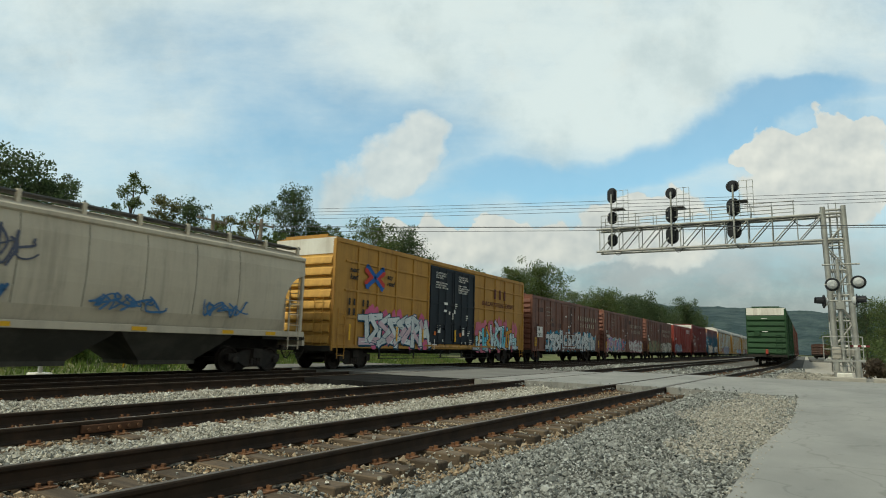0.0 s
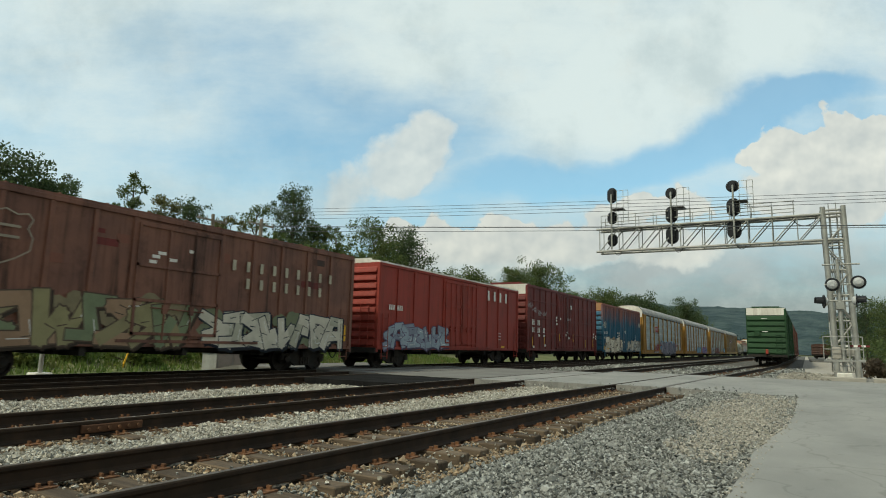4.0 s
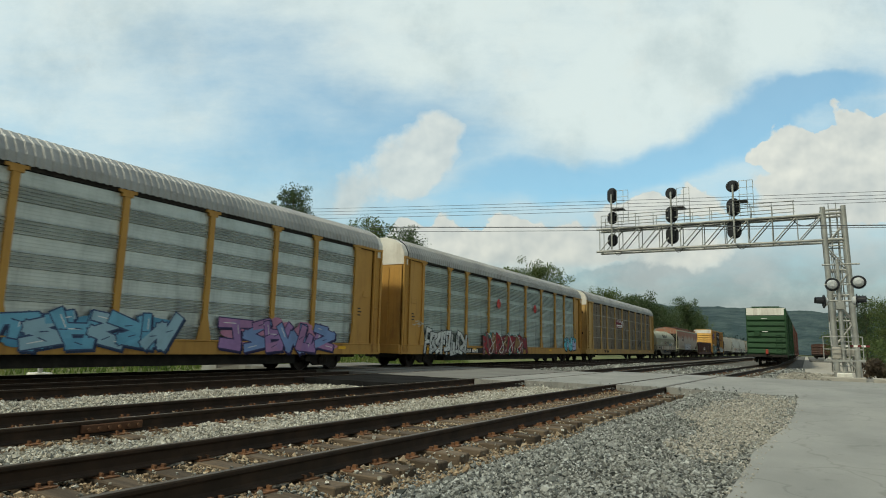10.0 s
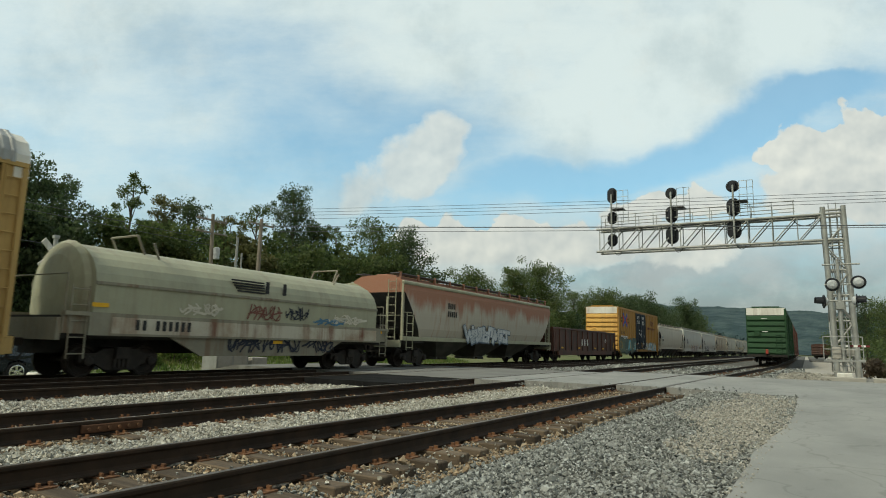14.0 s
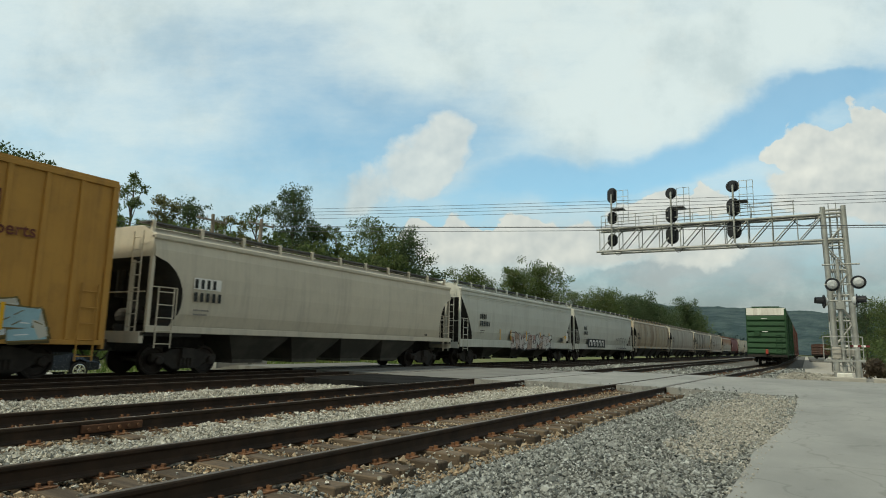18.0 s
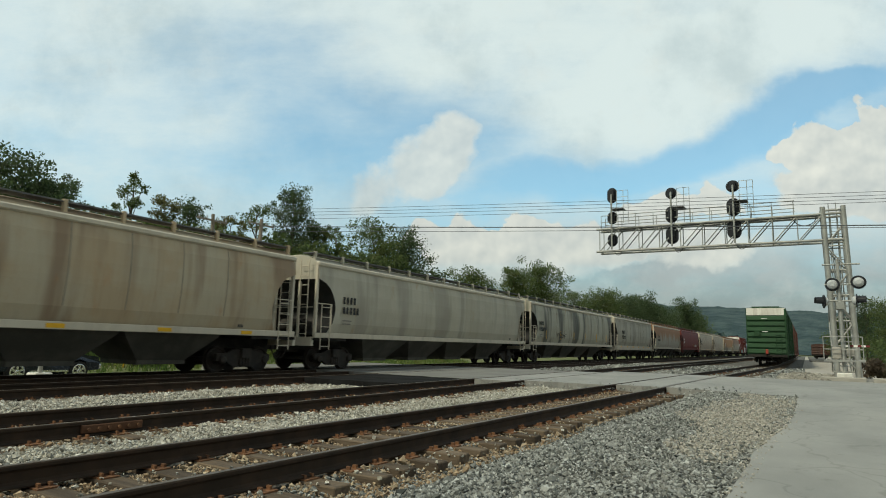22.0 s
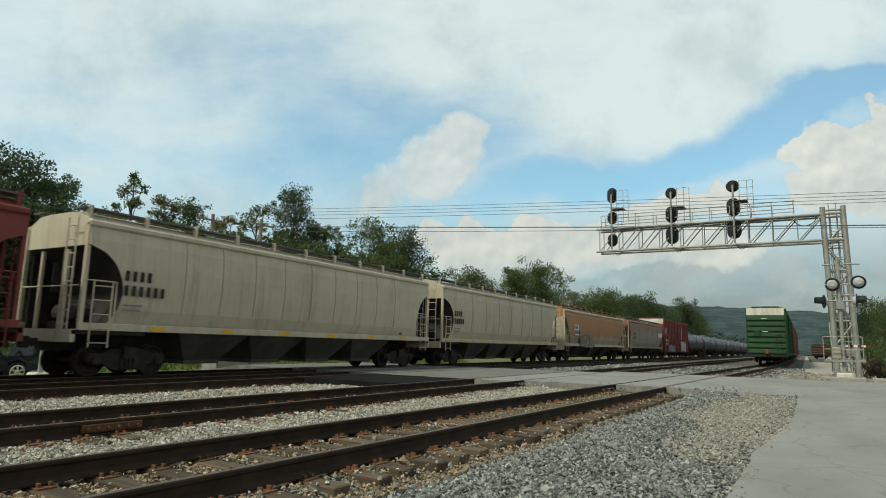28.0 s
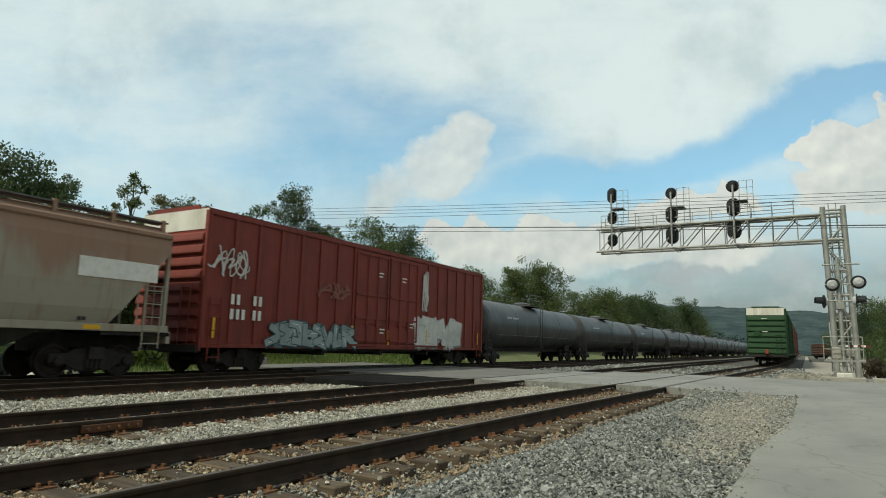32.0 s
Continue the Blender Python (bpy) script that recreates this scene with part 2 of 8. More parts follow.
def bed_lift(x, y):
    """Uneven top of the ballast, lower along the near track's tie ends, heaped between the tracks, rising to the crossing."""
    z = 0.05 * noise.noise(Vector((x * 0.7, y * 0.7, 3.1)))
    near = abs(x - (-5.11 + 0.0339 * y))
    if near < 1.9:
        z -= 0.015 * min(1.0, (1.9 - near) / 0.4)
    side = x - (-5.11 + 0.0339 * y)
    if side > 1.3 and 11.5 < y < 21:
        z = z * max(0.3, 1 - (y - 11.5) / 6) + 0.185 * min(1.0, (side - 1.3) / 0.5) * min(1.0, (y - 11.5) / 7.3)
    if 0.95 < side < 2.1:
        z -= 0.07 * min(1.0, (2.1 - side) / 0.5, (side - 0.95) / 0.25)
    if -13.0 < x < -9.9:
        z += 0.06 * math.sin(math.pi * (x + 13.0) / 3.1)
    return z


def bed(name, x0, x1, y0, y1, top, label):
    bm = bmesh.new()
    nx, ny = 60, int(max(2, min(220, (y1 - y0) / 0.35)))
    rows = []
    for i in range(nx + 1):
        r = []
        for j in range(ny + 1):
            x, y = x0 + (x1 - x0) * i / nx, y0 + (y1 - y0) * j / ny
            edge = min(i, nx - i) / nx
            z = top + bed_lift(x, y) - (0.16 if edge == 0 else 0)
            r.append(bm.verts.new((x, y, z)))
        rows.append(r)
    for i in range(nx):
        for j in range(ny):
            bm.faces.new((rows[i][j], rows[i + 1][j], rows[i + 1][j + 1], rows[i][j + 1]))
    bmesh.ops.recalc_face_normals(bm, faces=bm.faces[:])
    return tagged(new(name, mesh_of(name, bm, bed_m, True)), label, "ballast", kind="structure")


build_ground()
NEAR_EDGE, FAR_EDGE = 19.6, 30.4
bed("ballast_bed", -20.0, 0.6, -14, NEAR_EDGE + 0.3, -0.235, "bed of pale crushed stone under the tracks")
bed("ballast_bed", -20.0, -0.2, FAR_EDGE - 0.3, 330, -0.235, "bed of pale crushed stone beyond the crossing")


# tracks: x at y = 0, how x changes with y
TRACKS = (("track_1", -5.11, 0.0339), ("track_2", -8.745, 0.0), ("track_3", -14.06, 0.0), ("track_4", -17.10, 0.0))


def rail_profile(x, top=0.0, sc=1.0):
    half = [(0.076, -0.186), (0.076, -0.175), (0.030, -0.160), (0.009, -0.140), (0.009, -0.062), (0.020, -0.050), (0.037, -0.038), (0.037, -0.012), (0.030, -0.003)]
    pts = [(-a, b) for a, b in half] + [(a, b) for a, b in half[::-1]]
    return [(x + a * sc, top + b * sc) for a, b in pts]


def build_track(name, x, slope, y0, y1, parts_to):
    tr = thing(name, "railway track of rusty steel rails on weathered timber ties", "railway track", kind="structure")
    tr.matrix_basis = Matrix.Translation((x, 0, 0)) @ Matrix.Rotation(-math.atan(slope), 4, "Z")
    for sx in (-0.755, 0.755):
        rail = part("rail", extrude_y(rail_profile(sx), y0, y1), rail_m, tr, "brown rusted rail with a worn head")
        part("rail_head", boxes((sx - 0.027, sx + 0.027, y0, y1, -0.004, 0.0012)), shine_m, rail, "bright worn running surface")
    rng = random.Random(name)
    tie = mesh_of("tie", boxes((-1.3, 1.3, -0.115, 0.115, -0.375, -0.198), bevel=0.012), tie_m)
    plates = bmesh.new()
    for sx in (-0.755, 0.755):
        box(plates, sx - 0.18, sx + 0.18, -0.09, 0.09, -0.198, -0.184)
        for dx in (-0.12, -0.095, 0.095, 0.12):
            for dy in (-0.05, 0.05):
                box(plates, sx + dx - 0.012, sx + dx + 0.012, dy - 0.012, dy + 0.012, -0.186, -0.150)
    plate = mesh_of("tie_plate", plates, plate_m)
    far = bmesh.new()
    k = 0
    y = y0 + 0.3
    while y < y1 - 0.3:
        turn = rng.uniform(-1.2, 1.2)
        m = pose(rng.uniform(-0.06, 0.06), y + rng.uniform(-0.03, 0.03), rng.uniform(-0.012, 0.012), 0, 0, turn)
        if y < parts_to and not (NEAR_EDGE + 0.3 < y < FAR_EDGE - 0.3):
            t = like("tie", tie, tr, m)
            like("tie_plates", plate, t, Matrix.Identity(4))
        elif not (NEAR_EDGE < y < FAR_EDGE) and y < 160:
            box(far, -1.3, 1.3, y - 0.115, y + 0.115, -0.375, -0.198)
        y += 0.525
        k += 1
    if len(far.verts):
        tagged(part("ties", far, tie_m, tr), kind="stuff")
    else:
        far.free()
    return tr


for tn, tx, ts in TRACKS:
    build_track(tn, tx, ts, -14, 62 if ts else 330, 46 if tn in ("track_1", "track_2") else 30)
build_track("track_1", -5.11 + 0.0339 * 62, 0.0, 62, 330, 0)


# bolted joint bars on the second track
joint_m = surface("orange rusted joint bar", (0.095, 0.047, 0.026), (0.14, 0.068, 0.036), 0.9, scale=5, grain=40, relief=0.4)
for jx, jy in ((-7.99 + 0.04, 5.15),):
    jb = thing("joint_bar", "orange rusted joint bar bolted to the rail", "joint bar", "joint bars", m=Matrix.Translation((jx, jy, 0)))
    part("bar", boxes((-0.025, 0.02, -0.42, 0.42, -0.150, -0.045), bevel=0.01), joint_m, jb)
    for i in range(6):
        part("bolt", tubes(((0.02, -0.34 + 0.136 * i, -0.098), (0.055, -0.34 + 0.136 * i, -0.098), 0.022), n=6), plate_m, jb)


# ---------------------------------------------------------------- roadway
def rail_x(k, y):
    return TRACKS[k][1] + TRACKS[k][2] * y


def slab(name, mat, label, right, left, y0, y1, z=-0.006):
    """Paving between two edges given as functions of y."""
    k = max(3, int(abs(right(y0) - left(y0)) / 0.22))
    rows = [(right(y0), y0, z), (right(y1), y1, z)]
    for i in range(1, k):
        x = right(y1) + (left(y1) - right(y1)) * i / k
        rows.append((x, y1 + 0.22 * noise.noise(Vector((x * 1.7, 5.0, 0))), z))
    rows += [(left(y1), y1, z), (left(y0), y0, z)]
    for i in range(1, k):
        x = left(y0) + (right(y0) - left(y0)) * i / k
        rows.append((x, y0 + 0.28 * noise.noise(Vector((x * 1.7, 1.0, 0))) + 0.10 * noise.noise(Vector((x * 6, 2.0, 0))), z))
    return sheet(name, rows, mat, label, "road", drop=0.22)


def build_road():
    sheet("road", [(9, 12.0, -0.19)] + [(shoulder(12 - 0.2 * i), 12 - 0.2 * i, -0.19 - 0.0004 * i) for i in range(0, 70)] + [(-0.68, -30, -0.21), (9, -30, -0.21)], asphalt_m, "worn pale grey asphalt road beside the tracks", "road", drop=0.2)
    top = NEAR_EDGE - 0.6
    sheet("road", [(9, top, -0.05)] + [(shoulder(y), y, -0.035 - 0.155 * (top - y) / (top - 12.0)) for y in [top - (top - 12.0) * i / 40 for i in range(41)]] + [(9, 12.0, -0.19)], asphalt_m, "worn pale grey asphalt ramp up to the crossing", "road", drop=0.2)
    a_out = lambda y: rail_x(0, y) + 0.755 + 0.045
    lip = [(a_out(NEAR_EDGE) + (-0.26 - a_out(NEAR_EDGE)) * i / 14, NEAR_EDGE - 0.6 * i / 14 + (0.26 * noise.noise(Vector((i * 0.5, 3.0, 0))) if 0 < i < 14 else 0), -0.006 - 0.029 * i / 14) for i in range(15)]
    sheet("road", lip + [ (60, NEAR_EDGE - 0.6, -0.1), (60, FAR_EDGE + 1.2, -0.1), (0.6, FAR_EDGE + 1.2, -0.04), (a_out(FAR_EDGE), FAR_EDGE, -0.006)], asphalt_m, "worn pale grey asphalt road at the level crossing", "road", drop=0.25)
    words_ = "pale grey asphalt of the level crossing between the rails"
    near = (NEAR_EDGE - 0.1, NEAR_EDGE - 0.5, 18.4, 18.4, 18.6, 18.6, 18.8, 18.8)
    far = (30.6, 30.6, 28.6, 28.4, 28.0, 27.8, 27.6, 27.6)
    # the farther slabs take the darker asphalt that stands for the train's shade
    for k in range(4):
        inside_r = lambda y, k=k: rail_x(k, y) + 0.755 - 0.037 - 0.065
        inside_l = lambda y, k=k: rail_x(k, y) - 0.755 + 0.037 + 0.065
        slab("road", shaded_asphalt_m if k > 1 else asphalt_m, words_, inside_r, inside_l, near[2 * k], far[2 * k])
        out_r = lambda y, k=k: rail_x(k, y) - 0.755 - 0.045
        out_l = (lambda y, k=k: rail_x(k + 1, y) + 0.755 + 0.045) if k < 3 else (lambda y: -21.0)
        slab("road", shaded_asphalt_m if k > 0 else asphalt_m, words_, out_r, out_l, near[2 * k + 1], far[2 * k + 1])
    slab("road", patch_m, "patch of dark fresh asphalt before the crossing", lambda y: -9.62 - 0.05 * (18.4 - y), lambda y: -13.2 - 0.02 * (18.4 - y), 14.6, 18.4, -0.02)
    sheet("road", [(-21.0, 18.8, -0.006), (-21.0, 27.6, -0.006), (-25.0, 28.5, -0.83), (-25.0, 17.8, -0.83)], shaded_asphalt_m, "grey asphalt toned down for shade, running down from the crossing", "road", drop=0.2)
    sheet("road", [(-25.0, -60, -0.83), (-25.0, 28.5, -0.83), (-25.0, 140, -0.83), (-31.0, 140, -0.83), (-31.0, -60, -0.83)], asphalt_m, "pale grey lane along the far side of the tracks", "road", drop=0.2)
    sheet("verge", [(-18.7, -40, -0.33), (-18.7, 18.4, -0.33), (-22.4, 17.0, -0.52), (-22.4, -40, -0.52)], dust_m, "pale dusty gravel strip beyond the far track", "gravel", drop=0.1)
    sheet("yard_ground", [(-0.4, FAR_EDGE + 1.0, -0.26), (12, FAR_EDGE + 1.0, -0.30), (16, 330, -0.30), (-0.4, 330, -0.26)], dust_m, "bare grey gravel ground beside the yard", "ground", drop=0.05)


build_road()
# ---------------------------------------------------------------- freight cars: materials
def paint(name, c, other, streak=(0.09, 0.05, 0.03), amount=0.5, streak_amount=0.5, rough=0.62):
    return surface(name, c, other, rough, 0.0, scale=0.7, amount=amount, grain=18, relief=0.06, dist=0.004, streak=streak, streak_amount=streak_amount)


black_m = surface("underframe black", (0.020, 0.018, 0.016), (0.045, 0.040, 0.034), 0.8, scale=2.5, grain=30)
truck_m = surface("oily truck casting", (0.022, 0.018, 0.015), (0.048, 0.038, 0.030), 0.8, 0.2, scale=4, grain=30, relief=0.3)
wheel_m = surface("wheel steel", (0.020, 0.015, 0.012), (0.045, 0.033, 0.027), 0.65, 0.5, scale=4, grain=40)
threshold_m = paint("worn orange yellow", (0.62, 0.36, 0.12), (0.48, 0.26, 0.08), streak=(0.12, 0.07, 0.03), amount=0.8, streak_amount=0.8)
yellow_m = paint("boxcar yellow", (0.44, 0.235, 0.05), (0.36, 0.19, 0.043), streak=(0.16, 0.08, 0.03), amount=0.7, streak_amount=0.55)
# lighter copy of the side's yellow: sunlight on the ends, in the colour
yellow_sunlit_m = paint("boxcar yellow, sunlit end", (0.60, 0.35, 0.085), (0.50, 0.28, 0.07), streak=(0.2, 0.1, 0.04), amount=0.7, streak_amount=0.5)
navy_m = paint("door blue black", (0.012, 0.016, 0.024), (0.020, 0.026, 0.034), streak=(0.04, 0.04, 0.042), streak_amount=0.35)
white_m = paint("dirty white", (0.72, 0.70, 0.64), (0.55, 0.52, 0.46), streak=(0.32, 0.27, 0.2), amount=0.6)
brown_m = paint("boxcar brown", (0.215, 0.098, 0.068), (0.140, 0.068, 0.053), streak=(0.036, 0.018, 0.013), amount=0.8, streak_amount=0.95)
brown_end_m = paint("boxcar brown end", (0.22, 0.085, 0.058), (0.15, 0.065, 0.05), amount=0.7)
red_m = paint("boxcar red", (0.30, 0.045, 0.032), (0.22, 0.04, 0.03), streak=(0.1, 0.03, 0.02), amount=0.6)
maroon_m = paint("boxcar maroon", (0.182, 0.035, 0.030), (0.127, 0.030, 0.026), streak=(0.038, 0.014, 0.012), amount=0.8, streak_amount=0.85)
old_blue_m = surface("flaking blue paint", (0.035, 0.14, 0.26), (0.05, 0.17, 0.28), 0.75, scale=0.8, amount=0.7, grain=16, streak=(0.22, 0.085, 0.04), streak_amount=1.0)
oxide_m = paint("oxide red", (0.215, 0.040, 0.028), (0.165, 0.035, 0.027), streak=(0.085, 0.025, 0.02), amount=0.7, streak_amount=0.7)
# dirty car paint, darkened further for the shade under the body
shaded_belly_m = surface("shaded grimy hopper belly", (0.055, 0.052, 0.044), (0.105, 0.098, 0.082), 0.85, scale=1.2, grain=18)
grey_m = paint("hopper grey", (0.55, 0.49, 0.385), (0.47, 0.41, 0.32), streak=(0.27, 0.235, 0.185), amount=0.6, streak_amount=0.55)
pale_m = paint("hopper pale grey", (0.56, 0.505, 0.405), (0.48, 0.43, 0.345), streak=(0.33, 0.295, 0.24), amount=0.6, streak_amount=0.45)
cool_m = paint("hopper cool grey", (0.54, 0.535, 0.475), (0.47, 0.46, 0.405), streak=(0.32, 0.31, 0.27), amount=0.6, streak_amount=0.4)
tan_m = paint("hopper stained tan", (0.45, 0.42, 0.36), (0.38, 0.34, 0.28), streak=(0.085, 0.075, 0.06), amount=0.7, streak_amount=1.0)
orange_m = paint("hopper faded orange", (0.42, 0.22, 0.10), (0.36, 0.21, 0.12), streak=(0.24, 0.10, 0.05), amount=0.8, streak_amount=0.8)
rosy_m = paint("hopper rosy grey", (0.34, 0.25, 0.19), (0.28, 0.22, 0.18), streak=(0.22, 0.09, 0.05), amount=0.8, streak_amount=0.9)
hred_m = paint("hopper maroon", (0.20, 0.045, 0.038), (0.15, 0.04, 0.036), streak=(0.08, 0.03, 0.025), amount=0.6)
# near-black that paints the shade of the hollow hopper ends
slate_m = surface("slope sheet dark for shade", (0.030, 0.030, 0.030), (0.06, 0.055, 0.05), 0.85, scale=1.5, grain=20)
seam_m = surface("grimy weld seam", (0.21, 0.195, 0.16), (0.33, 0.305, 0.25), 0.8, scale=1.6, grain=14)
walk_m = surface("galvanised grating", (0.10, 0.10, 0.10), (0.16, 0.16, 0.155), 0.7, 0.3, scale=3, grain=60, relief=0.5)
galv_m = surface("galvanised corrugated sheet", (0.50, 0.53, 0.50), (0.35, 0.375, 0.355), 0.42, 0.6, scale=0.8, amount=0.8, grain=14, relief=0.05, streak=(0.20, 0.20, 0.19), streak_amount=0.6)
galv_grey_m = surface("dulled galvanised sheet", (0.42, 0.465, 0.425), (0.27, 0.305, 0.28), 0.5, 0.45, scale=0.8, amount=0.8, grain=14, relief=0.05, streak=(0.13, 0.14, 0.125), streak_amount=0.7)
galv_dark_m = surface("grimy brown screen", (0.275, 0.225, 0.165), (0.195, 0.165, 0.125), 0.8, 0.1, scale=0.8, amount=0.8, grain=14, relief=0.1, streak=(0.075, 0.078, 0.068), streak_amount=0.6)
roof_galv_m = surface("galvanised roof", (0.34, 0.34, 0.325), (0.25, 0.25, 0.24), 0.55, 0.3, scale=0.8, amount=0.8, grain=14, relief=0.05)
rack_m = paint("rack yellow", (0.46, 0.26, 0.062), (0.38, 0.205, 0.052), streak=(0.2, 0.09, 0.03), amount=0.6, streak_amount=0.6)
rack_pale_m = paint("rack pale yellow", (0.47, 0.31, 0.11), (0.39, 0.25, 0.09), streak=(0.2, 0.10, 0.05), amount=0.6, streak_amount=0.6)
coil_m = paint("coil hood cream", (0.36, 0.355, 0.25), (0.27, 0.27, 0.195), streak=(0.24, 0.20, 0.15), amount=0.6)
coil_low_m = paint("coil car grey", (0.26, 0.245, 0.185), (0.18, 0.165, 0.125), streak=(0.16, 0.09, 0.05), amount=0.7, streak_amount=0.8)
gon_m = paint("gondola rust black", (0.055, 0.034, 0.028), (0.10, 0.045, 0.03), streak=(0.16, 0.055, 0.03), amount=0.8, streak_amount=0.7)
tank_m = surface("tank black", (0.055, 0.055, 0.055), (0.095, 0.093, 0.09), 0.42, 0.0, scale=0.6, amount=0.8, grain=12, relief=0.04, streak=(0.15, 0.15, 0.15), streak_amount=0.45)
green_m = paint("boxcar green", (0.020, 0.062, 0.023), (0.013, 0.040, 0.016), streak=(0.02, 0.035, 0.02), amount=0.6)
letter_w = surface("white lettering", (0.78, 0.76, 0.72), (0.62, 0.60, 0.56), 0.7, scale=6, grain=30)
letter_k = surface("black lettering", (0.02, 0.02, 0.02), (0.05, 0.05, 0.05), 0.7, scale=6, grain=30)
letter_r = surface("red lettering", (0.50, 0.05, 0.04), (0.38, 0.05, 0.04), 0.7, scale=6, grain=30)
letter_b = surface("blue lettering", (0.02, 0.10, 0.36), (0.03, 0.13, 0.40), 0.7, scale=6, grain=30)
letter_n = surface("rust brown lettering", (0.10, 0.028, 0.02), (0.14, 0.045, 0.03), 0.7, scale=6, grain=30)
flag_m = surface("reflector yellow", (0.75, 0.42, 0.02), (0.65, 0.35, 0.02), 0.5, scale=6, grain=30)
SPRAY = {}


def spray(c):
    if c not in SPRAY:
        SPRAY[c] = surface("spray paint %d" % len(SPRAY), c, tuple(0.75 * v for v in c), 0.65, scale=1.5, amount=0.8, grain=20)
    return SPRAY[c]


SILVER, CYAN, PINK, VIOLET, INK, BONE, TEAL, LIME = (0.42, 0.43, 0.44), (0.05, 0.42, 0.52), (0.55, 0.12, 0.22), (0.22, 0.16, 0.42), (0.025, 0.03, 0.045), (0.62, 0.58, 0.48), (0.06, 0.20, 0.20), (0.30, 0.32, 0.10)


# ---------------------------------------------------------------- freight cars: shared pieces
def truck_mesh():
    bm = bmesh.new()
    out = [(-1.12, 0.40), (-1.12, 0.60), (-0.70, 0.62), (-0.45, 0.74), (0.45, 0.74), (0.70, 0.62), (1.12, 0.60), (1.12, 0.40), (0.72, 0.36), (0.40, 0.18), (-0.40, 0.18), (-0.72, 0.36)]
    for x0 in (-1.06, 0.94):
        a = [bm.verts.new((x0, y, z)) for y, z in out]
        b = [bm.verts.new((x0 + 0.12, y, z)) for y, z in out]
        bm.faces.new(a[::-1])
        bm.faces.new(b)
        for i in range(len(out)):
            j = (i + 1) % len(out)
            bm.faces.new((a[i], a[j], b[j], b[i]))
    box(bm, -1.2, 1.2, -0.2, 0.2, 0.48, 0.78)
    for sx in (-1.09, 1.09):
        for dy in (-0.18, -0.06, 0.06, 0.18):
            tube(bm, (sx, dy, 0.24), (sx, dy, 0.48), 0.05, 8)
        for dy in (-0.89, 0.89):
            lathe(bm, (sx - 0.04 * (1 if sx > 0 else -1), dy, 0.42), (1 if sx > 0 else -1, 0, 0), [(0, 0.13), (0.1, 0.12), (0.12, 0.07)], 10)
    bmesh.ops.recalc_face_normals(bm, faces=bm.faces[:])
    return mesh_of("truck", bm, truck_m)


def wheel_mesh():
    bm = bmesh.new()
    for s in (-1, 1):
        lathe(bm, (s * 0.66, 0, 0), (s, 0, 0), [(0.0, 0.455), (0.03, 0.45), (0.035, 0.42), (0.14, 0.415), (0.14, 0.36), (0.10, 0.33), (0.08, 0.16), (0.17, 0.13), (0.18, 0.06)], 20)
    tube(bm, (-0.84, 0, 0), (0.84, 0, 0), 0.075, 10)
    bmesh.ops.recalc_face_normals(bm, faces=bm.faces[:])
    return mesh_of("wheelset", bm, wheel_m)


TRUCK, WHEEL = truck_mesh(), wheel_mesh()
ROLLING = {-0.89: [], 0.89: []}


def add_trucks(car, half, inset=1.9, rolls=True):
    for y in (-half + inset, half - inset):
        t = like("truck", TRUCK, car, Matrix.Translation((0, y, 0)), "dark oily cast truck with two wheelsets")
        for dy in (-0.89, 0.89):
            w = like("wheelset", WHEEL, t, Matrix.Translation((0, dy, 0.42)))
            if rolls:
                ROLLING[dy].append(w)


def add_coupler(car, half, reach=0.5):
    for s in (-1, 1):
        bm = boxes((-0.09, 0.09, min(s * half, s * (half + reach)), max(s * half, s * (half + reach)), 0.78, 0.98), bevel=0.02)
        box(bm, -0.17, 0.17, min(s * (half + reach - 0.16), s * (half + reach)), max(s * (half + reach - 0.16), s * (half + reach)), 0.73, 1.03, bevel=0.03)
        part("coupler", bm, truck_m, car)
        hose = bmesh.new()
        tube_path(hose, [(0.35, s * (half + 0.05 + 0.5 * i / 8), 0.75 - 0.32 * math.sin(math.pi * i / 8 * 0.9)) for i in range(9)], 0.022)
        part("air_hose", hose, black_m, car)


def ladder(car, x, y, z0, z1, w, mat, along="y", step=0.40):
    """A ladder standing off a side (along y) or an end (along x)."""
    bm = bmesh.new()

    def at(u, z):
        return (x, y + u, z) if along == "y" else (x + u, y, z)

    for u in (-w / 2, w / 2):
        tube(bm, at(u, z0), at(u, z1), 0.020, 6)
    z = z0 + 0.12
    while z < z1:
        tube(bm, at(-w / 2, z), at(w / 2, z), 0.016, 6)
        z += step
    return part("ladder", bm, mat, car)


def bars(car, x, y, z, h, pattern, mat, name="lettering", pitch=0.72):
    """Rows of plain blocks, one for each sign of the pattern; a space leaves a gap."""
    bm = bmesh.new()
    for k, row in enumerate(pattern):
        for i, ch in enumerate(row):
            if ch != " ":
                y0 = y + i * h * pitch
                zz = z - k * h * 1.45
                if ch == "#":
                    box(bm, x, x + 0.006, y0, y0 + h * 0.40, zz, zz + h)
                else:
                    box(bm, x, x + 0.006, y0, y0 + h * 0.6, zz, zz + h * 0.55)
    return tagged(part(name, bm, mat, car), kind="stuff")


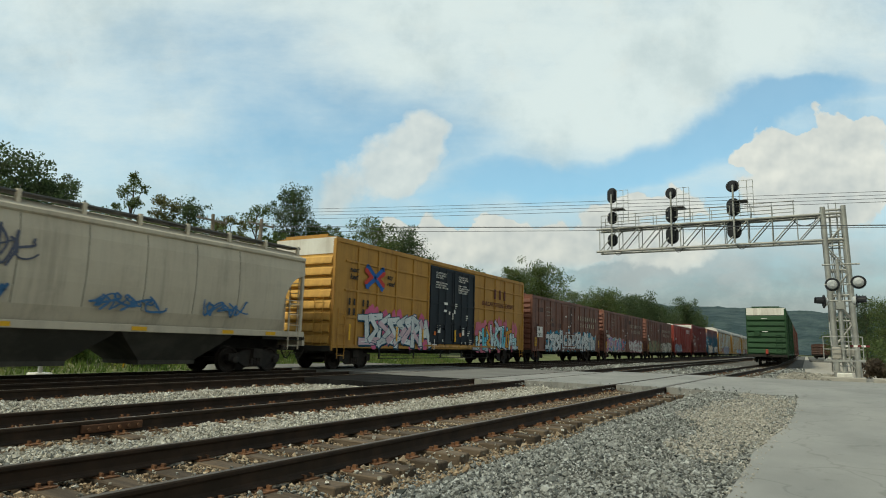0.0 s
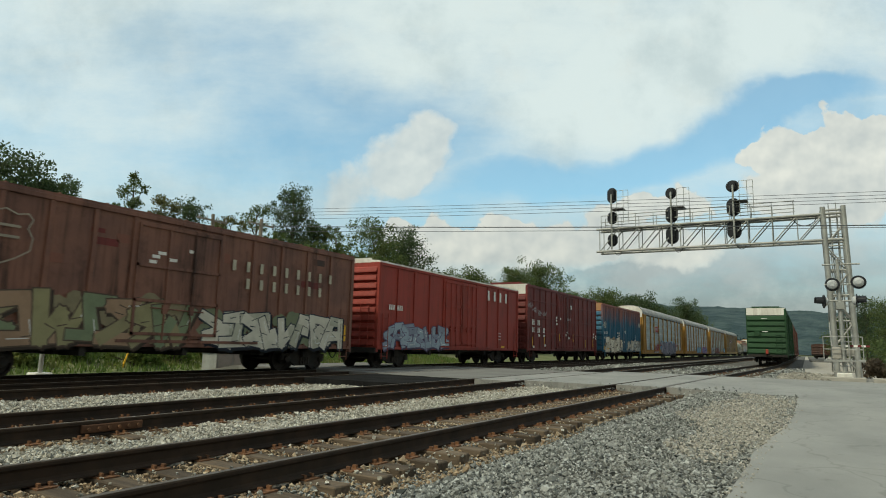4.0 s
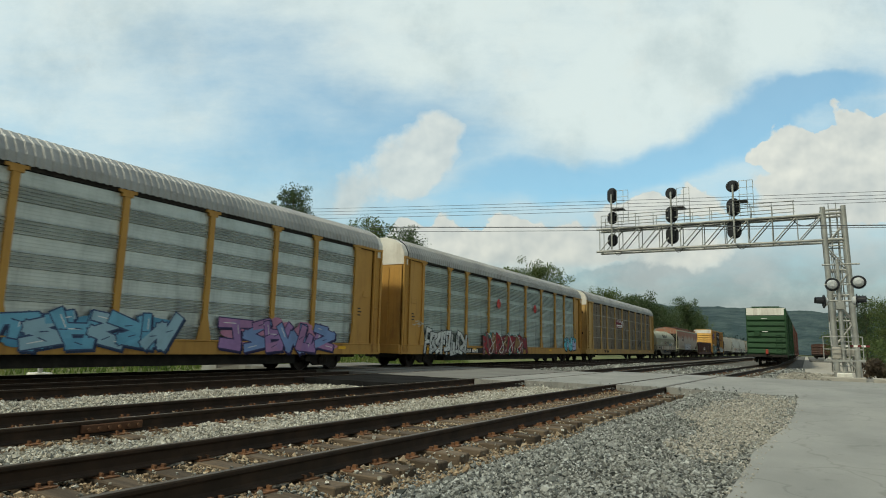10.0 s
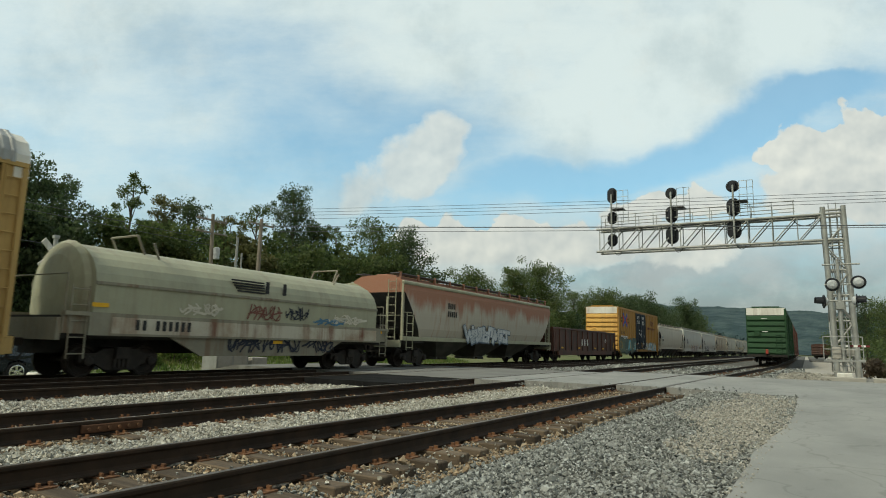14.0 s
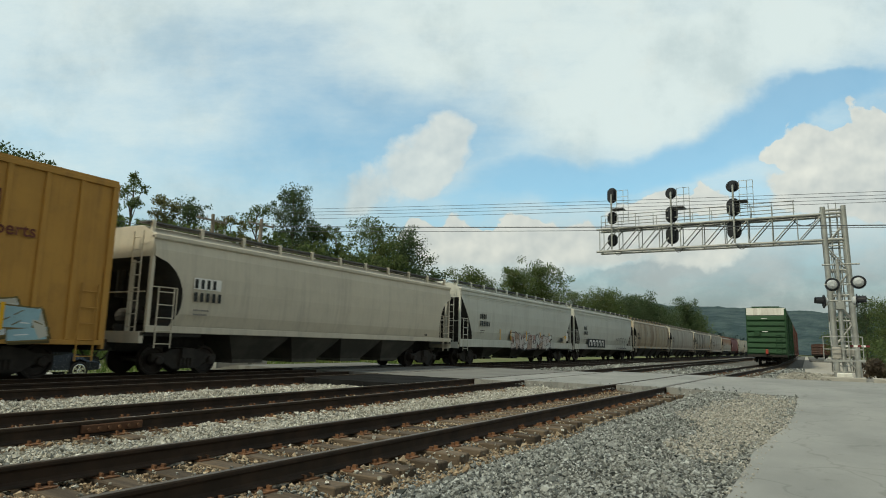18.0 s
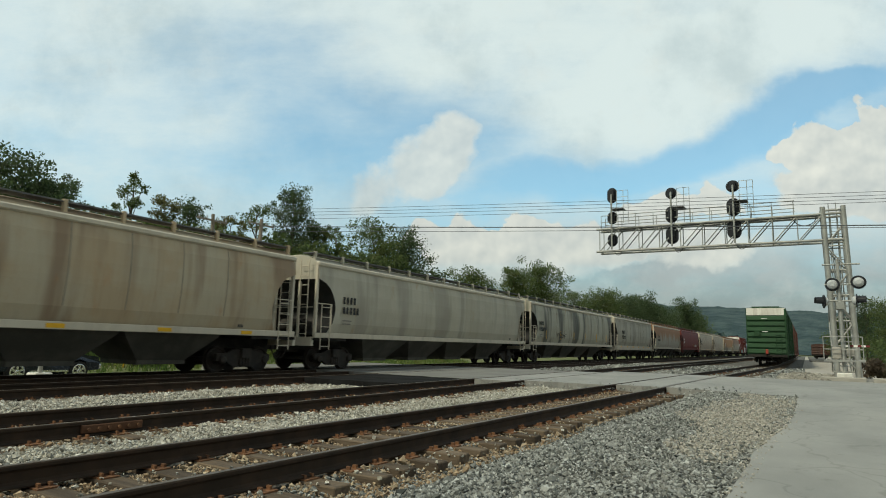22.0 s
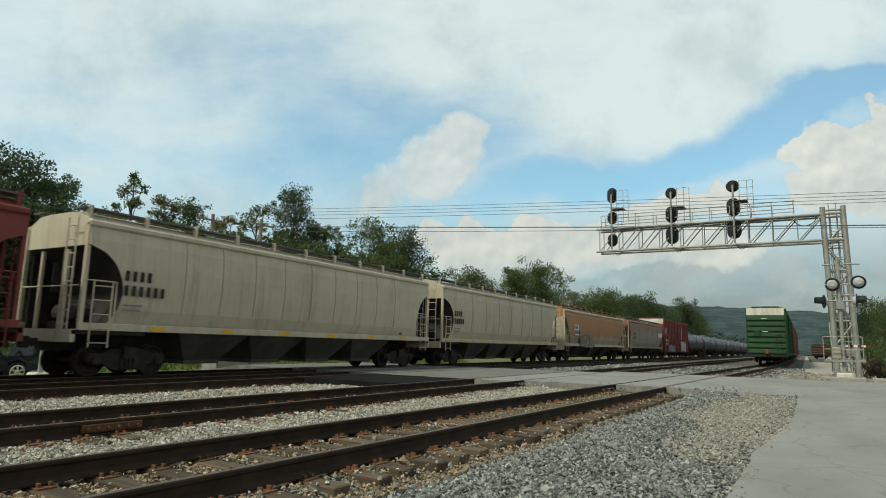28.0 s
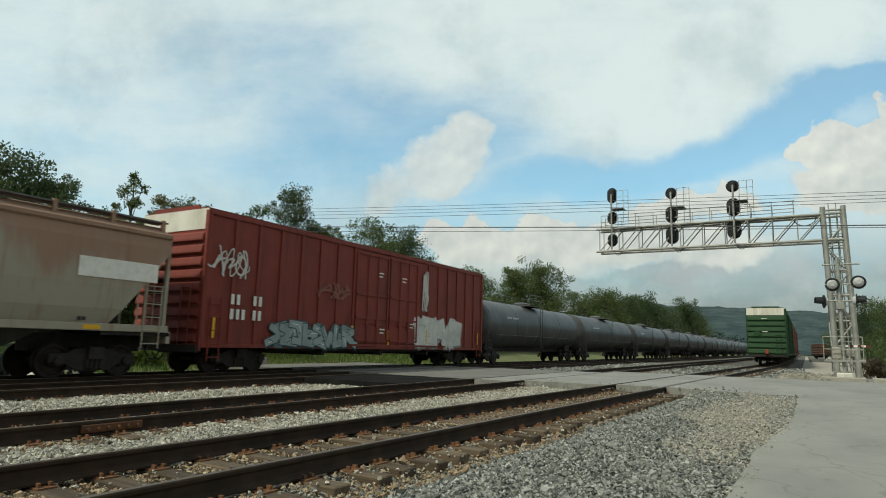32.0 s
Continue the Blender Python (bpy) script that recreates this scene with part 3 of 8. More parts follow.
def words(car, text, x, y, z, size, mat, shear=0.0, bold=0.0):
    cu = bpy.data.curves.new("words", "FONT")
    cu.body, cu.size, cu.extrude, cu.shear, cu.offset = text, size, 0.003, shear, bold
    tmp = bpy.data.objects.new("words", cu)
    me = bpy.data.meshes.new_from_object(tmp)
    bpy.data.objects.remove(tmp)
    bpy.data.curves.remove(cu)
    me.materials.clear()
    me.materials.append(mat)
    me.transform(Matrix(((0, 0, 1, x), (1, 0, 0, y), (0, 1, 0, z), (0, 0, 0, 1))))
    ob = new("lettering", me)
    ob.parent = car
    return tagged(ob, kind="stuff")


def stroke(bm, x, pts, w):
    """A flat band of paint along a path in the plane of the side, with round joints."""
    for i, ((y0, z0), (y1, z1)) in enumerate(zip(pts, pts[1:])):
        d = Vector((y1 - y0, z1 - z0))
        if d.length < 1e-6:
            continue
        n = Vector((-d.y, d.x)).normalized() * w
        xq = x + 0.0010 + 0.0003 * (i % 3)
        q = [bm.verts.new((xq, y0 + n.x, z0 + n.y)), bm.verts.new((xq, y0 - n.x, z0 - n.y)), bm.verts.new((xq, y1 - n.x, z1 - n.y)), bm.verts.new((xq, y1 + n.x, z1 + n.y))]
        bm.faces.new(q)
    for i, (y0, z0) in enumerate(pts):
        bm.faces.new([bm.verts.new((x + 0.0003 * (i % 3), y0 + w * math.cos(a * math.pi / 4), z0 + w * math.sin(a * math.pi / 4))) for a in range(8)])


def smooth_path(pts, k=5):
    """A curve through the points."""
    out = []
    q = [pts[0]] + list(pts) + [pts[-1]]
    for i in range(1, len(q) - 2):
        for j in range(k):
            t = j / k
            out.append(tuple(0.5 * (2 * q[i][c] + (q[i + 1][c] - q[i - 1][c]) * t + (2 * q[i - 1][c] - 5 * q[i][c] + 4 * q[i + 1][c] - q[i + 2][c]) * t * t + (3 * q[i][c] - q[i - 1][c] - 3 * q[i + 1][c] + q[i + 2][c]) * t ** 3) for c in (0, 1)))
    out.append(tuple(pts[-1]))
    return out


GLYPHS = ((((0.08, 0.0), (0.32, 1.0), (0.74, 0.95), (0.92, 0.02)), ((0.25, 0.42), (0.82, 0.46))), (((0.18, 1.0), (0.14, 0.04), (0.90, 0.08)), ((0.2, 0.94), (0.82, 0.84), (0.36, 0.52), (0.86, 0.1))),
          (((0.88, 0.96), (0.14, 0.86), (0.2, 0.1), (0.94, 0.0)), ((0.5, 0.5), (0.92, 0.5), (0.92, 0.2))), (((0.06, 0.96), (0.28, 0.04), (0.54, 0.62), (0.74, 0.02), (0.98, 1.0)),),
          (((0.14, 0.0), (0.14, 1.0), (0.84, 0.76), (0.26, 0.46), (0.92, 0.0)),), (((0.06, 0.96), (0.94, 0.9)), ((0.5, 0.9), (0.55, 0.06), (0.08, 0.1))),
          (((0.85, 1.0), (0.2, 0.78), (0.84, 0.46), (0.1, 0.02)), ((0.1, 0.02), (0.5, 0.14))), (((0.12, 1.0), (0.2, 0.0), (0.82, 0.08), (0.86, 1.0)), ((0.5, 0.1), (0.5, 0.52))))


def blade(bm, x, p, q, w0, w1, over):
    """A flat slab of paint from p to q with square-cut, tapered ends."""
    d = Vector((q[0] - p[0], q[1] - p[1]))
    if d.length < 1e-5:
        return
    d.normalize()
    n = Vector((-d.y, d.x))
    a, b = Vector(p) - d * over, Vector(q) + d * over
    bm.faces.new([bm.verts.new((x, v.x, v.y)) for v in (a + n * w0, b + n * w1, b - n * w1, a - n * w0)])


def graffiti(car, x, y0, y1, z0, z1, n, seed, fill, edge, back=None, weight=0.16, peak=0.0):
    """A sprayed piece: a cloudy backing, a cast shade, outlines and filled angular slabs; tangled shapes that spell nothing."""
    rng = random.Random(seed)
    n = int(n * 1.7)
    w = (y1 - y0) / n
    hz = z1 - z0
    if back:
        bm = bmesh.new()
        for i in range(n * 5):
            a, b = rng.uniform(y0, y1), z0 + hz * rng.uniform(0.1, 0.85)
            ra, rb = rng.uniform(0.25, 0.5) * w, rng.uniform(0.12, 0.26) * hz
            k = [(a + ra * math.cos(t * math.pi / 7) * rng.uniform(0.8, 1.1), max(z0 - 0.05, b + rb * math.sin(t * math.pi / 7) * rng.uniform(0.8, 1.1))) for t in range(14)]
            bm.faces.new([bm.verts.new((x + 0.0002 * (i % 30), p, q)) for p, q in k])
        tagged(part("graffiti", bm, spray(back), car, "sprayed cloudy backing of a graffiti piece"), kind="stuff")
    tones = fill if isinstance(fill[0], tuple) else (fill,)
    fills = [bmesh.new() for c in tones]
    fill = tones[0]
    shade, outer, shine, second = bmesh.new(), bmesh.new(), bmesh.new(), bmesh.new()
    last = -1
    for i in range(n):
        g = rng.choice([j for j in range(len(GLYPHS)) if j != last])
        last = g
        lean, tall, sink = rng.uniform(-0.35, 0.35), rng.uniform(0.78, 1.0), rng.uniform(0.0, 0.10)
        flip, turn = rng.random() < 0.5, rng.random() < 0.6
        base = x + 0.007 + 0.0016 * i
        inner = fills[i % len(fills)]
        tall *= 1.0 - peak * abs((i + 0.5) / n - 0.5) * 2
        for s, line in enumerate(GLYPHS[g]):
            pts = [(y0 + w * (i + -0.25 + 1.5 * p + lean * (q - 0.5) + rng.uniform(-0.05, 0.05)), z0 + hz * (sink + (tall - sink) * (0.08 + 0.84 * q) + rng.uniform(-0.03, 0.03))) for p, q in [(1 - a if flip else a, 1 - b if turn else b) for a, b in line]]
            wt = weight * 0.95 * min(w * 1.5, hz)
            for k, (p, q) in enumerate(zip(pts, pts[1:])):
                w0, w1 = wt * rng.uniform(0.75, 1.1), wt * rng.uniform(0.65, 1.1)
                dx = 0.00012 * (s * 4 + k)
                blade(shade, base - 0.005 + dx, (p[0] + 0.05, p[1] - 0.05), (q[0] + 0.05, q[1] - 0.05), w0 * 1.3, w1 * 1.3, wt * 0.95)
                blade(outer, base + dx, p, q, w0 + 0.035, w1 + 0.035, wt * 0.75 + 0.035)
                blade(inner if (i * 7 + s * 3 + k) % 5 else second, base + 0.0007 + dx, p, q, w0, w1, wt * 0.75)
                if k == 0:
                    blade(shine, base + 0.0013 + dx, (p[0] + 0.4 * w0, p[1]), (p[0] + 0.4 * w0 + 0.45 * (q[0] - p[0]), p[1] + 0.45 * (q[1] - p[1])), 0.012, 0.012, 0)
                if rng.random() < 0.5:
                    m = ((p[0] + q[0]) / 2, (p[1] + q[1]) / 2)
                    blade(outer, base + 0.0015 + dx, (m[0] - wt * 0.8, m[1] + wt * rng.uniform(-0.5, 0.5)), (m[0] + wt * 0.6, m[1] + wt * rng.uniform(-0.5, 0.5)), 0.016, 0.010, 0)
    dark = tuple(0.5 * v for v in edge)
    for bm, col, lab in ((shade, dark, "dark sprayed shade behind a graffiti piece"), (outer, edge, "sprayed outline of a graffiti piece"), *[(q, c, "sprayed filling of a graffiti piece") for q, c in zip(fills, tones)], (second, tuple(0.62 * v + 0.38 * u for v, u in zip(fill, back or edge)), "second tone of a graffiti piece"), (shine, (0.75, 0.75, 0.72), "thin pale highlights of a graffiti piece")):
        if len(bm.faces):
            tagged(part("graffiti", bm, spray(col), car, lab), kind="stuff")
        else:
            bm.free()


def tag_scrawl(car, x, y, z, w, h, seed, mat, weight=0.02):
    """A looping spray-can line."""
    rng = random.Random(seed)
    bm = bmesh.new()
    for lay in range(2):
        f, ph, k, bite = rng.uniform(2.4, 5.5), rng.uniform(0, 6), rng.uniform(0.10, 0.22), rng.uniform(3, 11)
        pts = []
        for i in range(64):
            t = i / 63
            pts.append((y + w * (t + k * 0.55 * math.cos(2 * math.pi * f * t + ph) + 0.03 * math.sin(bite * 5 * t)), z + h * (0.5 + (0.30 + 0.2 * math.sin(bite * t + ph)) * math.sin(2 * math.pi * f * (t + 0.06 * math.sin(bite * t)) + ph + 0.6))))
        stroke(bm, x + 0.004 * lay, pts, weight * (1.0 if lay == 0 else 0.7))
    for j in range(3):
        a = y + w * rng.uniform(0.05, 0.9)
        stroke(bm, x + 0.003, smooth_path([(a, z + h * rng.uniform(0.6, 1.05)), (a + 0.1 * w, z + h * 0.5), (a + rng.uniform(-0.1, 0.2) * w, z)], 4), weight)
    part("graffiti", bm, mat, car, "thin sprayed scrawl")


def reflectors(car, x, rows, tall=True):
    for y, z in rows:
        bm = boxes((x, x + 0.008, y - (0.045 if tall else 0.22), y + (0.045 if tall else 0.22), z, z + (0.62 if tall else 0.11)))
        part("reflector", bm, flag_m, car, "yellow reflective strip")


# ---------------------------------------------------------------- box cars
def boxcar(label, half, eave, side, end, door, door_y, posts, ribs=0, rails=(), cap=None, end_ribs=9, roof_mat=None, group="moving freight train", rolls=True, door_mat=None, low=0.86):
    """half: half the body's length; door_y: the door's two ends; posts: the posts on each side of the door."""
    car = thing("boxcar", label, "boxcar", group)
    w = 1.56
    part("body", boxes((-w, w, -half, half, low, eave), bevel=0.015), side, car)
    roof = extrude_y([(-w - 0.03, eave - 0.02), (w + 0.03, eave - 0.02), (w + 0.03, eave + 0.05), (0.5, eave + 0.17), (-0.5, eave + 0.17), (-w - 0.03, eave + 0.05)], -half - 0.03, half + 0.03)
    part("roof", roof, roof_mat or side, car)
    seam = mesh_of("roof_seam", boxes((-1.1, 1.1, -0.025, 0.025, eave + 0.05, eave + 0.185)), roof_mat or side)
    k = int(half * 2 / 1.2)
    for i in range(k + 1):
        like("roof_seam", seam, car, Matrix.Translation((0, -half + 2 * half * i / k, 0)))
    for x in (w, -w - 0.06):
        part("side_sill", boxes((x, x + 0.06, -half, half, low - 0.02, low + 0.10), bevel=0.01), side, car)
        part("eave_rail", boxes((x, x + 0.06, -half, half, eave - 0.14, eave - 0.02), bevel=0.01), side, car)
    post = mesh_of("side_post", boxes((0, 0.055, -0.06, 0.06, low + 0.1, eave - 0.14), bevel=0.012), side)
    ys = []
    for a, b in ((-half + 0.05, door_y[0]), (door_y[1], half - 0.05)):
        for i in range(posts + 1):
            ys.append(a + (b - a) * i / posts)
    for y in ys:
        like("side_post", post, car, Matrix.Translation((w, y, 0)))
        like("side_post", post, car, pose(-w, y, 0, 0, 0, 180))
    for z in rails:
        for a, b in ((-half + 0.6, door_y[0] - 0.06), (door_y[1] + 0.06, half - 0.06)):
            part("side_rail", boxes((w, w + 0.05, a, b, z - 0.04, z + 0.04), bevel=0.01), side, car)
    if ribs:
        rib = mesh_of("side_rib", boxes((0, 0.03, -0.035, 0.035, low + 0.1, eave - 0.14)), side)
        for a, b in ((-half + 0.05, door_y[0]), (door_y[1], half - 0.05)):
            for i in range(ribs):
                like("side_rib", rib, car, Matrix.Translation((w, a + (b - a) * (i + 0.5) / ribs, 0)))
    # doors, plug type: a slab with frames, locking bars and handles
    dm = door_mat or side
    mid = (door_y[0] + door_y[1]) / 2
    for a, b in (((door_y[0] + 0.03, mid - 0.01), (mid + 0.01, door_y[1] - 0.03)) if door == 2 else ((door_y[0] + 0.03, door_y[1] - 0.03),)):
        d = part("door", boxes((w, w + 0.06, a, b, low + 0.22, eave - 0.2), bevel=0.015), dm, car)
        fr = bmesh.new()
        for z in (low + 0.30, low + 1.2, low + 2.15, eave - 0.34):
            box(fr, w + 0.06, w + 0.105, a + 0.05, b - 0.05, z, z + 0.08)
        for y in (a + 0.05, b - 0.12):
            box(fr, w + 0.06, w + 0.105, y, y + 0.08, low + 0.3, eave - 0.34)
        part("door_frame", fr, dm, d)
        rods = bmesh.new()
        for u in (0.35, 0.65):
            y = a + (b - a) * u
            tube(rods, (w + 0.10, y, low + 0.15), (w + 0.10, y, eave - 0.25), 0.022, 6)
            box(rods, w + 0.06, w + 0.14, y - 0.08, y + 0.08, low + 0.9, low + 1.15)
        tube(rods, (w + 0.12, a + (b - a) * 0.2, low + 1.05), (w + 0.12, a + (b - a) * 0.8, low + 1.0), 0.02, 6)
        part("locking_bar", rods, dm, d)
    track = boxes((w, w + 0.10, door_y[0] - 0.3, door_y[1] + (door_y[1] - door_y[0]) * 0.55, low + 0.10, low + 0.18))
    part("door_track", track, side, car)
    # ends with pressed horizontal ribs
    for s in (-1, 1):
        e0, e1 = (-half - 0.03, -half) if s < 0 else (half, half + 0.03)
        part("end_wall", boxes((-w + 0.02, w - 0.02, e0, e1, low, eave)), end, car)
        zt = eave - (0.62 if cap else 0.15)
        rib_mesh = bmesh.new()
        hgt = (zt - low - 0.1) / end_ribs
        prof = [(0.0, 0.03 * hgt), (0.085, 0.10 * hgt), (0.105, 0.16 * hgt), (0.100, 0.30 * hgt), (0.055, 0.72 * hgt), (0.0, 0.86 * hgt)]
        a = [rib_mesh.verts.new((-w + 0.05, s * p, z)) for p, z in prof]
        b = [rib_mesh.verts.new((w - 0.10, s * p, z)) for p, z in prof]
        for i in range(len(prof) - 1):
            rib_mesh.faces.new((a[i], a[i + 1], b[i + 1], b[i]))
        rib_mesh.faces.new(a)
        rib_mesh.faces.new(b)
        bmesh.ops.recalc_face_normals(rib_mesh, faces=rib_mesh.faces[:])
        rm = mesh_of("end_rib", rib_mesh, end)
        for i in range(end_ribs):
            like("end_rib", rm, car, Matrix.Translation((0, s * (half + 0.03), low + 0.1 + i * hgt)))
        if cap:
            part("end_cap", boxes((-w, w, min(s * (half + 0.03), s * (half + 0.05)), max(s * (half + 0.03), s * (half + 0.05)), eave - 0.6, eave + 0.04)), cap, car, "white painted band across the top of the end")
        part("corner_post", boxes((w - 0.1, w + 0.04, min(s * (half - 0.02), s * (half + 0.06)), max(s * (half - 0.02), s * (half + 0.06)), low - 0.12, eave - 0.02)), side, car)
        ladder(car, 0.95, s * (half + 0.16), low + 0.05, low + 1.9, 0.42, end, "x")
        ladder(car, w + 0.07, s * (half - 0.45), low - 0.42, low + 1.5, 0.42, side, "y")
        part("end_sill", boxes((-w, w, min(s * half, s * (half + 0.14)), max(s * half, s * (half + 0.14)), low - 0.16, low + 0.05)), black_m, car)
    lever = bmesh.new()
    lathe(lever, (-0.75, -half - 0.18, low + 1.9), (0, -1, 0), [(0, 0.27), (0.03, 0.27), (0.03, 0.22), (0.02, 0.05), (0.06, 0.03)], 14)
    part("brake_wheel", lever, end, car)
    under = boxes((-0.35, 0.35, -half, half, 0.62, low), (-1.3, 1.3, -half + 3.1, half - 3.1, low - 0.12, low))
    for y in (-half * 0.4, 0, half * 0.4):
        box(under, -1.5, 1.5, y - 0.08, y + 0.08, low - 0.25, low)
    tube(under, (0.7, -0.8, 0.72), (0.7, 0.5, 0.72), 0.13, 10)
    part("underframe", under, black_m, car)
    add_trucks(car, half, 2.0, rolls)
    add_coupler(car, half + 0.14)
    return car
# ---------------------------------------------------------------- covered hoppers
def hopper_body(bm, half, w, top, low, style):
    """A shell with bellied sides; below its end panels the ends draw back: hollowed round, or sloped straight."""
    side = [(w * 0.86, low), (w * 0.955, low + 0.45), (w, low + 1.1), (w * 1.005, low + 1.6), (w * 0.985, low + 2.2), (w * 0.94, top - 0.42), (w * 0.90, top - 0.28), (w * 0.60, top - 0.04), (w * 0.30, top)]
    lip = top - (0.92 if style == "round" else 0.80)
    zs = sorted({low + (lip - low) * i / 14 for i in range(15)} | {lip + 0.004} | {z for _, z in side if z > lip + 0.02})

    def width(z):
        return float(np.interp(z, [q for _, q in side], [p for p, _ in side]))

    def drawn(z):
        if z > lip:
            return 0.0
        u = (lip - z) / (lip - low)
        if style == "round":
            return 1.0 * max(0.0, 1 - ((u - 0.6) / 0.6) ** 2) ** 0.6 if u < 0.6 else 1.0 - 0.32 * ((u - 0.6) / 0.4) ** 2
        if style == "knee":
            return 0.95 * min(1.0, u / 0.62) - 0.12 * max(0.0, u - 0.62)
        return 1.62 * u

    rows = [[bm.verts.new((sx * width(z), sy * (half - drawn(z)), z)) for sx, sy in ((1, -1), (1, 1), (-1, 1), (-1, -1))] for z in zs]
    for p, q, z in zip(rows, rows[1:], zs):
        for i in range(4):
            f = bm.faces.new((p[i], p[(i + 1) % 4], q[(i + 1) % 4], q[i]))
            # drawn-back end faces take the second material, dark for the hollow's shade
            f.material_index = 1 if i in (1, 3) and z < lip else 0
    bm.faces.new(rows[0][::-1])
    bm.faces.new(rows[-1])
    bmesh.ops.recalc_face_normals(bm, faces=bm.faces[:])


def hopper(label, half, top, side, outlets=3, style="round", low=1.32, sill_mat=None, seams=0, roof_board=True, cap_mat=None, group="moving freight train", fin=False, slope_mat=None):
    car = thing("hopper_car", label, "hopper car", group)
    w = 1.58
    bm = bmesh.new()
    hopper_body(bm, half - 0.10, w, top, low, style)
    body = part("body", bm, side, car)
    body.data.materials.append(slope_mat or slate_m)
    trim = sill_mat or side
    # eave strip, roof, hatches
    for s in (-1, 1):
        part("roof_eave", boxes((min(s * (w * 0.86), s * (w * 0.955 + 0.045)), max(s * (w * 0.86), s * (w * 0.955 + 0.045)), -half + 0.06, half - 0.06, top - 0.44, top - 0.27), bevel=0.04), trim, car, "rounded pale eave along the roof")
    if fin:
        for i in range(3):
            part("side_strip", boxes((w * 0.96, w * 0.985, -half + 0.1, half - 0.1, top - 0.62 - 0.09 * i, top - 0.585 - 0.09 * i)), side, car)
    for i in range(4):
        y = -half + (i + 0.5) * 2 * half / 4
        part("hatch", boxes((-0.35, 0.35, y - half * 0.2, y + half * 0.2, top - 0.01, top + 0.10), bevel=0.03), side, car)
    if roof_board:
        for x in (0.72, -1.22):
            part("running_board", boxes((x, x + 0.5, -half + 0.05, half - 0.05, top + 0.06, top + 0.10)), walk_m, car, "dark steel grating along the roof")
        bracket = mesh_of("board_bracket", boxes((1.15, 1.25, -0.05, 0.05, top - 0.28, top + 0.14)), side)
        k = max(6, int(half * 2 / 1.55))
        for i in range(k + 1):
            like("board_bracket", bracket, car, Matrix.Translation((0, -half + 0.2 + (2 * half - 0.4) * i / k, 0)))
    if seams:
        seam = bmesh.new()
        pts = [(w * 0.955, low + 0.45), (w, low + 1.1), (w * 1.005, low + 1.6), (w * 0.985, low + 2.2), (w * 0.945, top - 0.46)]
        for (a, b), (c, d) in zip(pts, pts[1:]):
            q = [seam.verts.new(v) for v in ((a + 0.001, -0.014, b), (a + 0.012, 0, b), (c + 0.012, 0, d), (c + 0.001, -0.014, d))]
            seam.faces.new(q)
            q = [seam.verts.new(v) for v in ((a + 0.012, 0, b), (a + 0.001, 0.014, b), (c + 0.001, 0.014, d), (c + 0.012, 0, d))]
            seam.faces.new(q)
        sm = mesh_of("weld_seam", seam, seam_m)
        for i in range(seams):
            like("weld_seam", sm, car, Matrix.Translation((0, -half + 2.3 + (2 * half - 4.6) * (i + 0.5) / seams, 0)))
    # side sills, bolsters, outlets
    for s in (-1, 1):
        x = s * 1.5
        part("side_sill", boxes((min(x, x + s * 0.07), max(x, x + s * 0.07), -half, half, low - (0.34 if fin else 0.12), low + 0.07), (min(x - s * 0.2, x), max(x - s * 0.2, x), -half, half, low - 0.12, low - 0.09), bevel=0.01), trim, car)
    out = (half - 3.0) * 2 / outlets
    for i in range(outlets):
        y = -half + 3.0 + out * (i + 0.5)
        b2 = bmesh.new()
        rows = ((1.46, out * 0.50, low - 0.02), (1.36, out * 0.46, low - 0.22), (0.85, out * 0.24, 0.42), (0.85, out * 0.24, 0.30)) if style == "round" else ((1.46, out * 0.47, low - 0.02), (1.25, out * 0.38, low - 0.24), (0.6, out * 0.13, 0.44), (0.6, out * 0.13, 0.30))
        rings = [[b2.verts.new(v) for v in ((a, y - c, z), (a, y + c, z), (-a, y + c, z), (-a, y - c, z))] for a, c, z in rows]
        for p, q in zip(rings, rings[1:]):
            for j in range(4):
                b2.faces.new((p[j], p[(j + 1) % 4], q[(j + 1) % 4], q[j]))
        b2.faces.new(rings[0])
        b2.faces.new(rings[-1][::-1])
        bmesh.ops.recalc_face_normals(b2, faces=b2.faces[:])
        o = part("outlet", b2, shaded_belly_m, car, "sloping discharge hopper under the belly")
        part("outlet_gate", boxes((-0.75, 0.75, y - 0.38, y + 0.38, 0.30, 0.40)), black_m, o)
    # ends: platform, corner posts, frames and ladders
    for s in (-1, 1):
        e = s * half

        def span(a, b):
            return min(s * a, s * b), max(s * a, s * b)

        part("end_platform", boxes((-1.5, 1.5, *span(half - 1.9, half + 0.1), low - 0.22, low - 0.12)), black_m, car)
        part("end_sill", boxes((-1.5, 1.5, *span(half, half + 0.12), low - 0.42, low - 0.1)), trim, car)
        for x in (-1.45, 1.45):
            part("corner_post", boxes((x - 0.05, x + 0.05, *span(half - 0.16, half - 0.06), low - 0.1, top - 0.35)), trim, car)
        for x in (-0.6, 0.6):
            part("end_post", boxes((x - 0.04, x + 0.04, *span(half - 0.16, half - 0.08), low - 0.1, top - 1.0)), trim, car)
        ladder(car, 1.58, e - s * 0.55, low - 0.55, low + 1.15, 0.5, trim, "y", 0.36)
        ladder(car, 0.95, e + s * 0.04, low - 0.1, top - 0.2, 0.42, trim, "x", 0.36)
        rail = tubes(((1.5, e - s * 0.08, low + 1.15), (1.5, e - s * 0.95, low + 1.15), 0.018), ((1.5, e - s * 0.95, low + 1.15), (1.5, e - s * 0.95, low), 0.018), ((-1.4, e, low + 1.0), (1.4, e, low + 1.0), 0.018), n=6)
        part("handrail", rail, trim, car)
